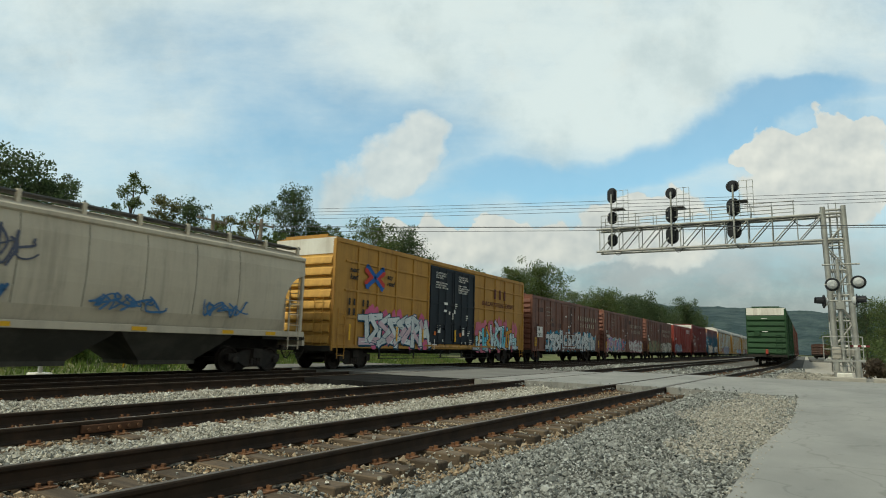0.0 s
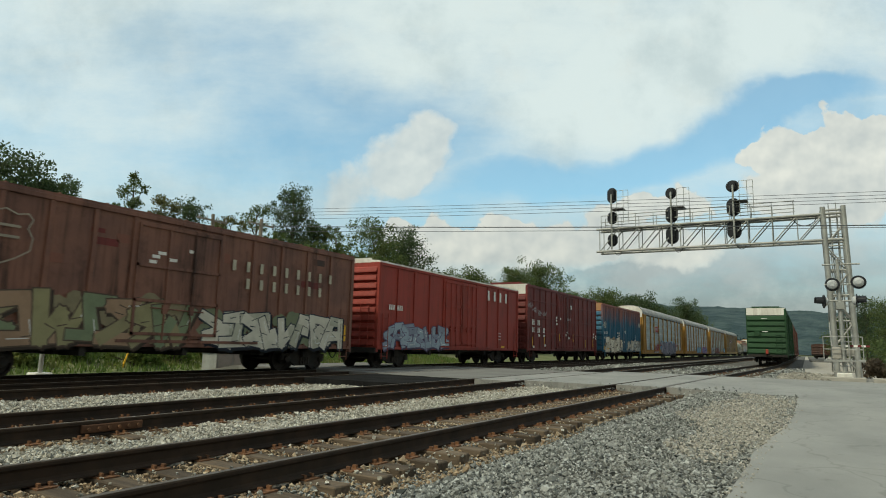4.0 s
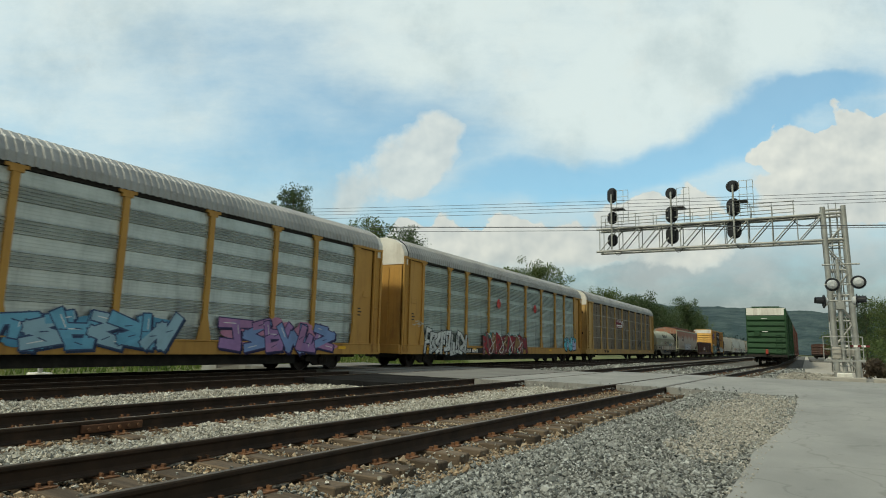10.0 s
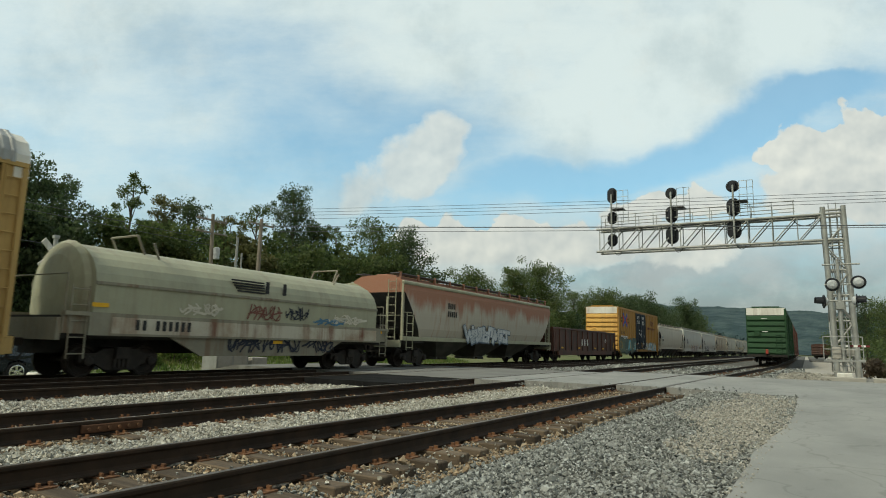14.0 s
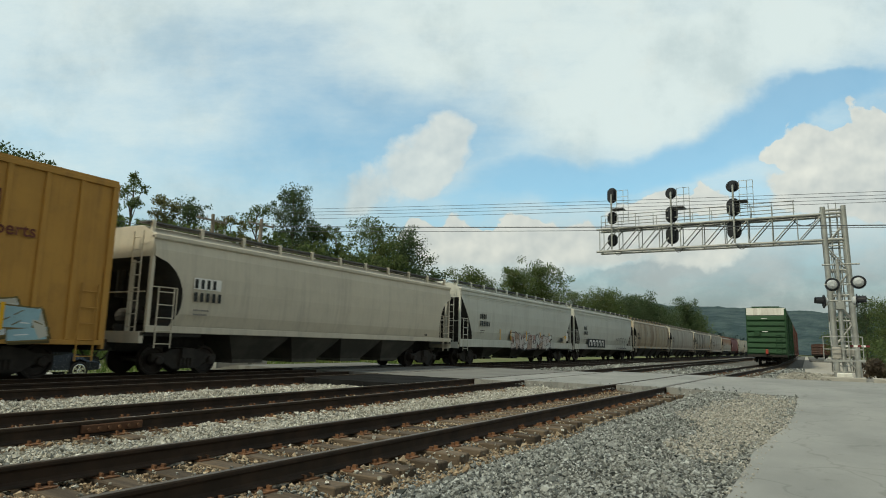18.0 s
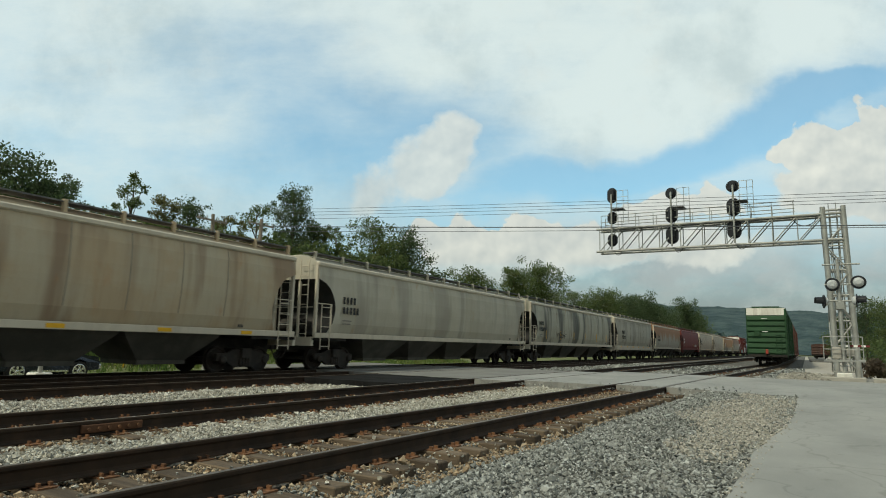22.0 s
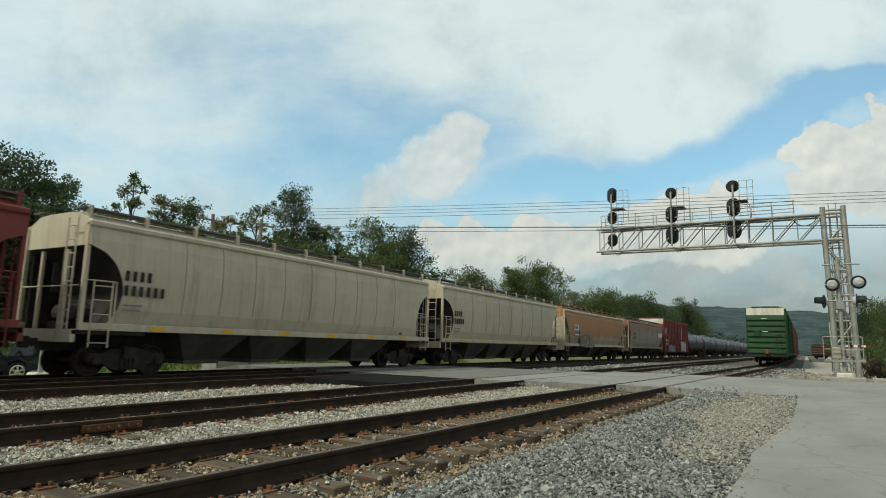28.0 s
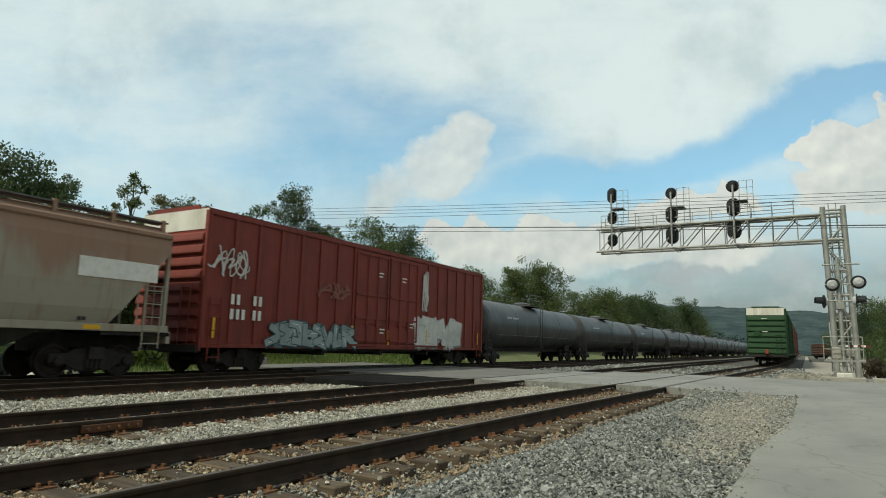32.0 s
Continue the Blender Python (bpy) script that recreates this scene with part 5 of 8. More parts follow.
rusted_run_m = two_tone("rust-run grey", (0.34, 0.155, 0.06), (0.44, 0.41, 0.34), 1.7, 3.7, (0.22, 0.10, 0.045))
orange_two_m = two_tone("faded orange over grey", (0.42, 0.205, 0.075), (0.37, 0.325, 0.25), 1.5, 2.6, (0.24, 0.11, 0.05))
rosy_two_m = two_tone("rosy rust over grey", (0.29, 0.165, 0.11), (0.35, 0.315, 0.25), 1.9, 4.0, (0.22, 0.085, 0.045))

rust_m = two_tone("blue paint lost to rust", (0.33, 0.105, 0.060), (0.028, 0.125, 0.205), 2.4, 5.6, (0.20, 0.085, 0.050))

flag_o = surface("orange notice", (0.65, 0.16, 0.03), (0.5, 0.12, 0.03), 0.6, scale=6, grain=30)

TRAIN = []
TRAIN_X = -17.10


def place(car, a, b):
    TRAIN.append((car, (a + b) / 2))
    return car


def half_of(a, b):
    return (b - a) / 2


def cross_logo(car, x, y, z, s):
    """A blue cross of bent bands with a red chevron on each side."""
    for mat, lift, rows, wd in ((letter_r, 0.0, (((-1.0, 0.55), (-0.30, 0.0), (-1.0, -0.55)), ((1.0, 0.55), (0.30, 0.0), (1.0, -0.55))), 0.17), (letter_b, 0.003, (((-0.85, 0.95), (-0.05, 0.14), (-0.05, -0.12), (-0.9, -0.90)), ((0.9, 0.90), (0.08, 0.12), (0.08, -0.14), (0.85, -0.95)), ((-1.02, 0.80), (-0.72, 1.05)), ((1.02, 0.76), (0.74, 1.02)), ((-1.02, -0.76), (-0.72, -1.02)), ((1.02, -0.80), (0.72, -1.05))), 0.15)):
        bm = bmesh.new()
        for i, pts in enumerate(rows):
            stroke(bm, x + lift, [(y + s * p, z + s * q * 0.75) for p, q in pts], (wd if i < 2 else 0.06) * s)
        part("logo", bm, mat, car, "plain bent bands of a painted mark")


def tbox(a, b, waffle, seed):
    h = half_of(a, b)
    car = boxcar("yellow high-cube boxcar with a blue-black double door" + (" and silver graffiti" if waffle else " and blue-grey graffiti"), h, 5.06, yellow_m, yellow_sunlit_m, 2, (-2.35, 2.4), 5 if waffle else 8, rails=(2.05, 3.1, 4.25) if waffle else (), cap=white_m, end_ribs=8, door_mat=navy_m)
    x = 1.56 + 0.06
    cross_logo(car, x, -h + (2.52 if waffle else 2.45), 3.75 if waffle else 3.92, 0.62 if waffle else 0.84)
    words(car, "next\nload", x, -h + (0.85 if waffle else 0.78), 4.0 if not waffle else 3.85, 0.29, letter_k, 0.25, 0.008)
    words(car, "any\nroad", x, -h + 3.40, 3.95 if not waffle else 3.80, 0.29, letter_k, 0.25, 0.008)
    bars(car, x, -h + 0.84, 2.52, 0.27, ["## ##", "## ## ##"] if waffle else ["## ##"], letter_k, pitch=1.1)
    if not waffle:
        for i in range(3):
            part("number_plate", boxes((x, x + 0.006, -h + 0.72 + 0.88 * i, -h + 1.48 + 0.88 * i, 2.06, 2.36)), letter_w, car, "white painted panel")
            bars(car, x + 0.007, -h + 0.86 + 0.88 * i, 2.10, 0.22, ["##"], letter_k, pitch=1.5)
    bars(car, x, 4.9, 3.75, 0.55, ["# # #"], letter_n, "logo", 0.6)
    words(car, "RAILCAR POOLING EXPERTS" if waffle else "Railcar Pooling Experts", x, 3.35, 3.3, 0.345 if waffle else 0.42, letter_n, 0.0, 0.006)
    xd = 1.56 + 0.126
    words(car, "CLOSE THIS DOOR\nBEFORE CLOSING\nMAIN DOOR\n\nCIERRE ESTA PUERTA\nANTES DE CERRAR\nLA PUERTA PRINCIPAL", xd, -1.85, 4.5, 0.118, letter_w)
    words(car, "CLOSE AND LOCK\nTHIS DOOR BEFORE\nMOVING CAR\n\nCIERRE Y PONGA\nEL SEGURO EN AMBAS\nPUERTAS ANTES DE\nMOVER EL CARRO", xd, 0.45, 4.5, 0.115, letter_w)
    for k, (y, z, wd, hg, mt) in enumerate(((1.10, 3.02, 0.34, 0.12, letter_w), (1.10, 2.66, 0.26, 0.12, letter_w), (1.58, 2.55, 0.13, 0.16, letter_w), (1.95, 2.32, 0.09, 0.34, letter_w), (2.12, 2.62, 0.12, 0.2, letter_w), (0.18, 1.50, 0.18, 0.18, flag_o), (0.52, 1.62, 0.24, 0.26, letter_w), (2.72, 1.48, 0.18, 0.18, flag_o), (3.02, 1.55, 0.22, 0.26, letter_w), (2.22, 1.22, 0.13, 0.58, flag_m), (1.0, 1.2, 0.06, 0.12, letter_w), (2.98, 1.12, 0.05, 0.1, letter_w), (3.35, 1.1, 0.07, 0.12, letter_w))):
        part("notice", boxes((xd, xd + 0.006, y - 2.1, y - 2.1 + wd, z, z + hg)), mt, car, "small stencilled notice")
    for y, z in ((0.5, 1.95), (3.0, 1.9), (2.2, 3.1), (3.4, 2.55), (3.6, 1.75), (3.85, 1.3)):
        bars(car, xd, y - 2.1, z, 0.07, ["ooooo", "ooooo", "ooo"], letter_w)
    star = bmesh.new()
    for p_, q_ in (((-0.2, 0), (0.2, 0)), ((0, -0.24), (0, 0.24))):
        stroke(star, xd + 0.003, [(-1.88 + p_[0], 1.05 + p_[1]), (-1.88 + q_[0], 1.05 + q_[1])], 0.02)
    part("graffiti", star, letter_w, car, "small white sprayed star")
    if waffle:
        graffiti(car, x + 0.005, -h + 1.7, -2.45, 0.85, 2.5, 5, seed, ((0.56, 0.60, 0.61), (0.62, 0.66, 0.67)), (0.015, 0.08, 0.14), (0.58, 0.12, 0.24), 0.155)
        graffiti(car, x + 0.005, 2.45, 8.15, 0.72, 2.62, 7, seed + 1, ((0.42, 0.68, 0.74), (0.62, 0.74, 0.77), (0.14, 0.50, 0.64), (0.66, 0.30, 0.04), (0.55, 0.72, 0.76)), (0.012, 0.016, 0.025), (0.55, 0.15, 0.22), 0.15, 0.55)
        # door threshold: pale worn steps in the yellow sill, and the brake pipe slung below
        for u in (-2.05, -0.12, 0.72):
            part("threshold", boxes((x + 0.012, x + 0.05, u, u + (1.65 if u < -1 else 0.66 if u < 0 else 1.3), 0.93, 1.02), bevel=0.01), threshold_m, car, "pale worn step under the door")
        pipe = tubes(((x - 0.1, -6.2, 0.42), (x - 0.1, 4.4, 0.42), 0.018), ((x - 0.14, -6.2, 0.55), (x - 0.14, 4.4, 0.55), 0.014), n=6)
        for u in (-6.1, -3.4, -0.95, 1.2, 2.35, 4.3):
            box(pipe, x - 0.14, x - 0.09, u - 0.03, u + 0.03, 0.40, 0.80)
        part("brake_pipe", pipe, black_m, car, "dark pipe slung under the side sill")
    else:
        graffiti(car, x + 0.005, -h + 0.5, -2.5, 0.90, 2.05, 4, seed, ((0.115, 0.15, 0.115), (0.15, 0.18, 0.12), (0.09, 0.13, 0.11)), (0.06, 0.09, 0.075), (0.17, 0.18, 0.10), 0.3)
        graffiti(car, x + 0.035, -h + 3.75, -h + 4.35, 1.05, 1.85, 1, seed + 2, ((0.20, 0.46, 0.52), (0.16, 0.40, 0.46)), (0.12, 0.30, 0.34), (0.18, 0.44, 0.50), 0.3)
        graffiti(car, x + 0.035, -3.2, -2.7, 1.0, 1.9, 1, seed + 3, (0.20, 0.44, 0.50), (0.03, 0.06, 0.07))
        graffiti(car, x + 0.005, 2.56, 7.6, 0.95, 1.85, 5, seed + 1, ((0.56, 0.60, 0.62), (0.30, 0.46, 0.52)), (0.16, 0.12, 0.04), (0.42, 0.30, 0.08))
    reflectors(car, x + 0.05, [(-h + 0.9, 1.15), (-h + 4.2, 1.15), (-2.9, 1.15), (2.9, 1.15), (h - 2.4, 1.15)])
    return place(car, a, b)


# grey hopper
c = hopper("warm grey covered hopper with blue scrawls", half_of(-0.7, 16.95), 4.32, grey_m, seams=8, sill_mat=grey_m)
place(c, -0.7, 16.95)
tag_scrawl(c, 1.615, 1.0, 1.75, 1.9, 0.45, 5, spray((0.05, 0.15, 0.32)), 0.03)
tag_scrawl(c, 1.615, 4.4, 1.75, 1.6, 0.5, 8, spray((0.05, 0.15, 0.32)), 0.03)
tag_scrawl(c, 1.615, -2.0, 2.6, 1.5, 0.95, 9, spray((0.10, 0.11, 0.16)), 0.03)
tag_scrawl(c, 1.61, -2.2, 1.8, 1.2, 0.5, 11, spray((0.05, 0.15, 0.32)), 0.04)
reflectors(c, 1.575, [(-4, 1.235), (-1, 1.235), (2.4, 1.235), (5.4, 1.235), (7.2, 1.235)], False)

tbox(18.5, 37.0, True, 20)

# brown, red, maroon and blue boxcars
for a, b, seed, fills, tone, mark in ((38.6, 54.0, 31, ((-5.6, 5.7, 2.35, (0.62, 0.64, 0.65), INK, (0.03, 0.22, 0.34)),), brown_m, ("#########", "#######")), (55.6, 70.9, 35, ((-7.2, -0.9, 2.15, ((0.46, 0.11, 0.20), (0.08, 0.24, 0.46), (0.30, 0.20, 0.42), (0.10, 0.32, 0.40)), BONE, (0.50, 0.50, 0.49)), (1.03, 6.46, 2.05, (0.66, 0.65, 0.63), (0.36, 0.10, 0.13), (0.22, 0.10, 0.10))), brown_m, ("#########", "#######")), (72.85, 87.8, 39, ((-6.4, -0.2, 2.2, ((0.30, 0.27, 0.14), (0.20, 0.24, 0.14), (0.34, 0.22, 0.14)), (0.10, 0.07, 0.05), (0.24, 0.20, 0.12)), (0.6, 6.8, 2.0, BONE, INK, (0.18, 0.2, 0.12))), brown_m, ("#########", "#######"))):
    h = half_of(a, b)
    c = boxcar("brown boxcar with rust stains and large graffiti", h, 4.42, tone, brown_end_m, 1, (-1.95, 1.0), 5, end_ribs=10, roof_mat=brown_m, low=0.82)
    off = {31: 0.4, 35: 0.35}.get(seed, 0.0)
    for k, (y0, y1, zt, f, e, bk) in enumerate(fills):
        graffiti(c, 1.625, y0 + off, y1 + off, 0.80, zt, max(4, int((y1 - y0) / 1.05)), seed + k, f, e, bk)
    bars(c, 1.622, 1.4 + off, 3.22, 0.33, (mark[0],), spray((0.5, 0.45, 0.34)), pitch=1.75)
    bars(c, 1.622, 2.0 + off, 2.68, 0.33, (mark[1],), spray((0.5, 0.45, 0.34)), pitch=1.75)
    if seed == 31:
        part("number_panel", boxes((1.620, 1.624, -7.0, -5.95, 1.72, 2.42)), letter_w, c, "white painted panel")
        bars(c, 1.625, -6.85, 2.12, 0.24, ["##", "###"], letter_k, pitch=1.1)
    else:
        bars(c, 1.622, -h + 0.6, 2.45, 0.26, ["##", "######"], letter_w)
    shield = bmesh.new()
    half_ = [(0.0, 0.72), (0.22, 0.60), (0.42, 0.66), (0.52, 0.50), (0.44, 0.25), (0.55, 0.0), (0.52, -0.35), (0.25, -0.60), (0.0, -0.76)]
    stroke(shield, 1.625, [(-5.14 + off + p * 1.15, 3.27 + q * 0.85) for p, q in half_ + [(-p, q) for p, q in half_[::-1]]], 0.016)
    for q in (0.2, -0.05):
        stroke(shield, 1.625, [(-5.46 + off, 3.3 + q), (-4.82 + off, 3.3 + q)], 0.03)
    part("emblem", shield, spray((0.36, 0.31, 0.24)), c, "faded pale shield of a painted emblem")
    rp = random.Random(seed)
    for i in range(9):
        py, pz = rp.uniform(-h + 0.6, h - 1.6), rp.uniform(2.1, 3.9)
        part("primer_patch", boxes((1.562, 1.568, py, py + rp.uniform(0.3, 1.1), pz, pz + rp.uniform(0.12, 0.4))), rp.choice((gon_m, maroon_m, brown_end_m)), c, "dull patch of touch-up primer")
    for i in range(5):
        py, pz = rp.uniform(-1.5, 1.2), rp.uniform(2.3, 3.6)
        part("notice", boxes((1.625, 1.629, py, py + rp.uniform(0.12, 0.3), pz, pz + 0.09)), letter_w, c, "small white stencilled notice")
    reflectors(c, 1.63, [(-h + 0.35, 1.1), (-h + 0.55, 1.1), (h - 0.4, 1.1)])
    place(c, a, b)

a, b = 89.65, 104.4
h = half_of(a, b)
c = place(boxcar("bright red boxcar with large white letters", h, 4.5, red_m, red_m, 2, (-1.9, 1.7), 4, end_ribs=10, roof_mat=white_m, low=0.82), a, b)
bars(c, 1.622, 3.0, 3.6, 0.55, ["# # # #"], letter_w)
bars(c, 1.622, -h + 0.7, 2.5, 0.22, ["### ###"], letter_w)
graffiti(c, 1.625, -h + 0.5, -1.6, 0.85, 1.95, 5, 44, (0.30, 0.36, 0.42), (0.12, 0.09, 0.16))
reflectors(c, 1.63, [(h - 2.3, 0.95)], False)
bars(c, 1.63, h - 2.9, 1.75, 0.12, ["oooo", "oooo", "oooo"], spray((0.55, 0.4, 0.38)))

a, b = 106.0, 121.3
h = half_of(a, b)
c = place(boxcar("dark maroon high-cube boxcar with ribbed panels", h, 5.08, maroon_m, maroon_m, 2, (-2.09, 1.81), 5, rails=(2.0, 3.0, 4.1), cap=white_m, end_ribs=8, low=0.84), a, b)
bars(c, 1.622, -6.95, 2.50, 0.34, ["##  ##", "##  ##  ##"], letter_w)
for k, (y, z) in enumerate(((-h + 0.02, 3.6), (-6.9, 3.35), (-5.9, 3.15), (0.0, 2.95), (-5.05, 3.15))):
    tag_scrawl(c, 1.625, y, z, 0.8, 0.35, 60 + k, spray((0.35, 0.30, 0.30)), 0.018)
for y, z in ((-2.5, 3.1), (-2.5, 2.9), (-2.45, 2.65), (-1.6, 3.05), (-0.4, 1.9), (-0.2, 2.1), (0.2, 1.7), (-4.8, 1.1), (-6.9, 1.0), (-5.9, 1.75), (-5.0, 1.75), (h - 1.1, 1.9), (h - 1.1, 2.15), (h - 0.5, 2.0), (h - 0.5, 1.8), (0.75, 4.1), (0.8, 3.95)):
    part("notice", boxes((1.655, 1.661, y, y + 0.26, z, z + 0.14)), letter_w, c, "small white stencilled notice")
reflectors(c, 1.63, [(-6.92, 1.1), (-4.76, 1.1), (-1.68, 1.5), (1.38, 1.5), (4.44, 1.1), (6.53, 1.15)])

a, b = 123.4, 137.9
h = half_of(a, b)
c = place(boxcar("flaking blue boxcar with broad rust patches", h, 5.02, rust_m, rust_m, 1, (-1.66, 1.35), 6, ribs=6, cap=orange_m, end_ribs=8, low=0.82), a, b)
graffiti(c, 1.625, -6.4, -0.75, 0.80, 2.1, 4, 70, ((0.72, 0.67, 0.55), (0.62, 0.55, 0.42)), (0.09, 0.07, 0.055), (0.30, 0.22, 0.14), 0.17)
graffiti(c, 1.625, 1.45, 6.7, 0.85, 1.95, 4, 71, ((0.60, 0.56, 0.46), (0.40, 0.40, 0.38)), (0.10, 0.09, 0.08), (0.36, 0.28, 0.18), 0.16)
tag_scrawl(c, 1.625, -7.2, 2.9, 0.9, 0.6, 72, spray(BONE), 0.02)
bars(c, 1.625, -7.0, 2.36, 0.25, ["## ##"], letter_w, pitch=0.95)
bars(c, 1.625, -7.05, 1.92, 0.22, ["### ###"], letter_w, pitch=0.9)
for y, z in ((-2.6, 2.5), (-2.6, 2.2), (-2.6, 1.95), (-2.1, 2.5), (-2.1, 2.3), (0.2, 2.75), (0.2, 2.6), (-0.2, 1.7), (-0.9, 1.6)):
    part("notice", boxes((1.66, 1.664, y, y + 0.34, z, z + 0.10)), letter_w, c, "small white stencilled notice")
part("number_panel", boxes((1.62, 1.625, -7.1, -6.6, 0.95, 1.3)), flag_m, c, "yellow painted panel")
tag_scrawl(c, 1.625, h - 1.0, 3.4, 0.8, 0.5, 73, spray(BONE), 0.025)
bars(c, 1.63, h - 2.6, 2.4, 0.13, ["ooo", "ooo", "ooo", "ooo"], letter_w)
part("notice", boxes((1.625, 1.63, h - 2.5, h - 1.9, 1.4, 1.68)), letter_w, c, "white framed stencil")
reflectors(c, 1.63, [(-h + 1.5, 1.0), (h - 2.2, 0.95)], False)

# autoracks
spec = ((139.0, 165.2, galv_m, rack_m, 9, 0), (166.6, 192.7, galv_m, rack_m, 9, 0), (194.4, 220.2, galv_grey_m, rack_m, 11, 0), (221.6, 247.6, galv_dark_m, rack_pale_m, 0, 3))
for k, (a, b, sh, fr, gr, bands) in enumerate(spec):
    h = half_of(a, b)
    c = autorack(("yellow autorack with galvanised ribbed sides and graffiti", "yellow autorack with banded galvanised sides and a small mark", "yellow autorack with grey ribbed sides and black-and-white graffiti", "pale yellow autorack with grimy brown screens and a maroon plate")[k], h, sh, fr, gr, bands)
    place(c, a, b)
    x = 1.625
    if k == 0:
        backing = bmesh.new()
        rng = random.Random(79)
        for i in range(70):
            u, v, r = rng.uniform(-3.3, 6.5), rng.uniform(0.9, 1.95), rng.uniform(0.22, 0.42)
            backing.faces.new([backing.verts.new((x - 0.004 + 0.00012 * i, u + 1.3 * r * math.cos(t * math.pi / 6) * rng.uniform(0.85, 1.1), max(0.6, v + r * math.sin(t * math.pi / 6) * rng.uniform(0.85, 1.1)))) for t in range(12)])
        part("graffiti", backing, spray((0.05, 0.36, 0.66)), c, "bright blue sprayed cloud")
        graffiti(c, x + 0.006, -2.9, 6.2, 0.62, 2.10, 5, 80, ((0.34, 0.32, 0.37), (0.17, 0.16, 0.21), (0.25, 0.22, 0.28)), (0.02, 0.022, 0.035), None, 0.2)
        for y0, z, wd, hg, sd in ((-6.9, 0.85, 2.5, 0.9, 81), (-6.2, 0.95, 1.8, 0.8, 82), (-3.9, 1.5, 0.8, 0.4, 83), (6.5, 1.5, 1.0, 0.4, 84)):
            tag_scrawl(c, x, y0, z, wd, hg, sd, spray((0.42, 0.08, 0.09)), 0.035)
        mark = bmesh.new()
        for y0 in (-6.35, -5.5):
            stroke(mark, x, [(y0 + 0.68, 3.72), (y0, 3.72), (y0, 3.28), (y0 + 0.68, 3.28)] if y0 < -6 else [(y0, 3.25), (y0, 3.74), (y0 + 0.3, 3.74), (y0 + 0.4, 3.25), (y0 + 0.7, 3.25), (y0 + 0.7, 3.78)], 0.075)
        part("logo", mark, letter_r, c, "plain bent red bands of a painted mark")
        bars(c, x, -6.65, 2.98, 0.20, ["# ###  ##  ##"], letter_k, pitch=0.9)
        part("number_patch", boxes((1.603, 1.606, -7.2, -4.55, 0.66, 0.94)), letter_k, c, "black painted patch")
        bars(c, 1.608, -6.8, 0.70, 0.20, ["#### ######"], letter_w, pitch=0.95)
    elif k == 1:
        graffiti(c, x, -1.4, 3.0, 0.72, 1.7, 4, 83, ((0.16, 0.40, 0.56), (0.30, 0.46, 0.55)), (0.05, 0.08, 0.16), (0.10, 0.30, 0.46))
        graffiti(c, x, 5.0, 10.0, 0.72, 1.75, 4, 84, ((0.34, 0.20, 0.42), (0.20, 0.30, 0.55)), (0.05, 0.04, 0.12), (0.48, 0.22, 0.34))
        frame_ = []
        for u in (-6.05, -4.65):
            frame_ += [(x, x + 0.005, u, u + 0.05, 3.22, 3.78), (x, x + 0.005, u - (0.14 if u > -5 else 0), u + (0.19 if u < -5 else 0.05), 3.74, 3.78), (x, x + 0.005, u - (0.14 if u > -5 else 0), u + (0.19 if u < -5 else 0.05), 3.22, 3.26)]
        part("logo", boxes(*frame_), letter_k, c, "plain dark brackets of a painted mark")
        bars(c, x, -5.78, 3.38, 0.26, ["###"], letter_k, "logo", 1.35)
        bars(c, x, -5.75, 3.08, 0.08, ["oo  oo"], letter_k)
        bars(c, 1.605, -6.6, 0.72, 0.18, ["#### #####"], letter_k)
        tag_scrawl(c, x, -h + 2.0, 1.35, 0.7, 0.3, 85, letter_w)
    elif k == 2:
        graffiti(c, x, -h + 2.0, -h + 6.0, 0.55, 1.85, 5, 86, ((0.60, 0.62, 0.61), (0.52, 0.54, 0.53)), (0.012, 0.014, 0.018), None, 0.15)
        tag_scrawl(c, x, -h + 1.0, 1.85, 1.5, 0.3, 89, spray((0.46, 0.49, 0.47)), 0.011)
        graffiti(c, x, -h + 8.2, -h + 14.2, 0.58, 1.85, 7, 87, ((0.30, 0.025, 0.035), (0.20, 0.02, 0.03), (0.26, 0.15, 0.06)), (0.03, 0.02, 0.02), (0.06, 0.20, 0.18), 0.16)
        loops = bmesh.new()
        for i, u in enumerate((8.6, 10.0, 11.3, 12.6)):
            stroke(loops, x + 0.035, smooth_path([(-h + u, 1.75), (-h + u + 0.35, 1.6), (-h + u + 0.75, 1.0), (-h + u + 0.55, 0.66), (-h + u + 0.2, 0.72 + 0.05 * i), (-h + u + 0.5, 1.05), (-h + u + 1.0, 1.35)], 5), 0.022)
        part("graffiti", loops, letter_w, c, "white sprayed outlines over a dark red piece")
        graffiti(c, x, h - 4.15, h - 1.65, 0.85, 1.85, 3, 88, ((0.12, 0.52, 0.64), (0.42, 0.44, 0.66), (0.16, 0.58, 0.68)), (0.012, 0.014, 0.02), None, 0.19)
        for y, z in ((-2.81, 3.50), (2.87, 3.54)):
            blot = bmesh.new()
            for j in range(3):
                stroke(blot, x + 0.002 * j, [(y + (0.08 + 0.07 * j) * math.cos(t * math.pi / 8), z + (0.10 + 0.075 * j) * math.sin(t * math.pi / 8)) for t in range(17)], 0.035)
            stroke(blot, x + 0.006, [(y - 0.16, z + 0.04), (y + 0.16, z + 0.08)], 0.03)
            part("logo", blot, letter_r, c, "small round red painted mark")
        part("number_patch", boxes((1.603, 1.606, -h + 6.0, -h + 8.3, 0.63, 0.93)), letter_k, c, "black painted patch")
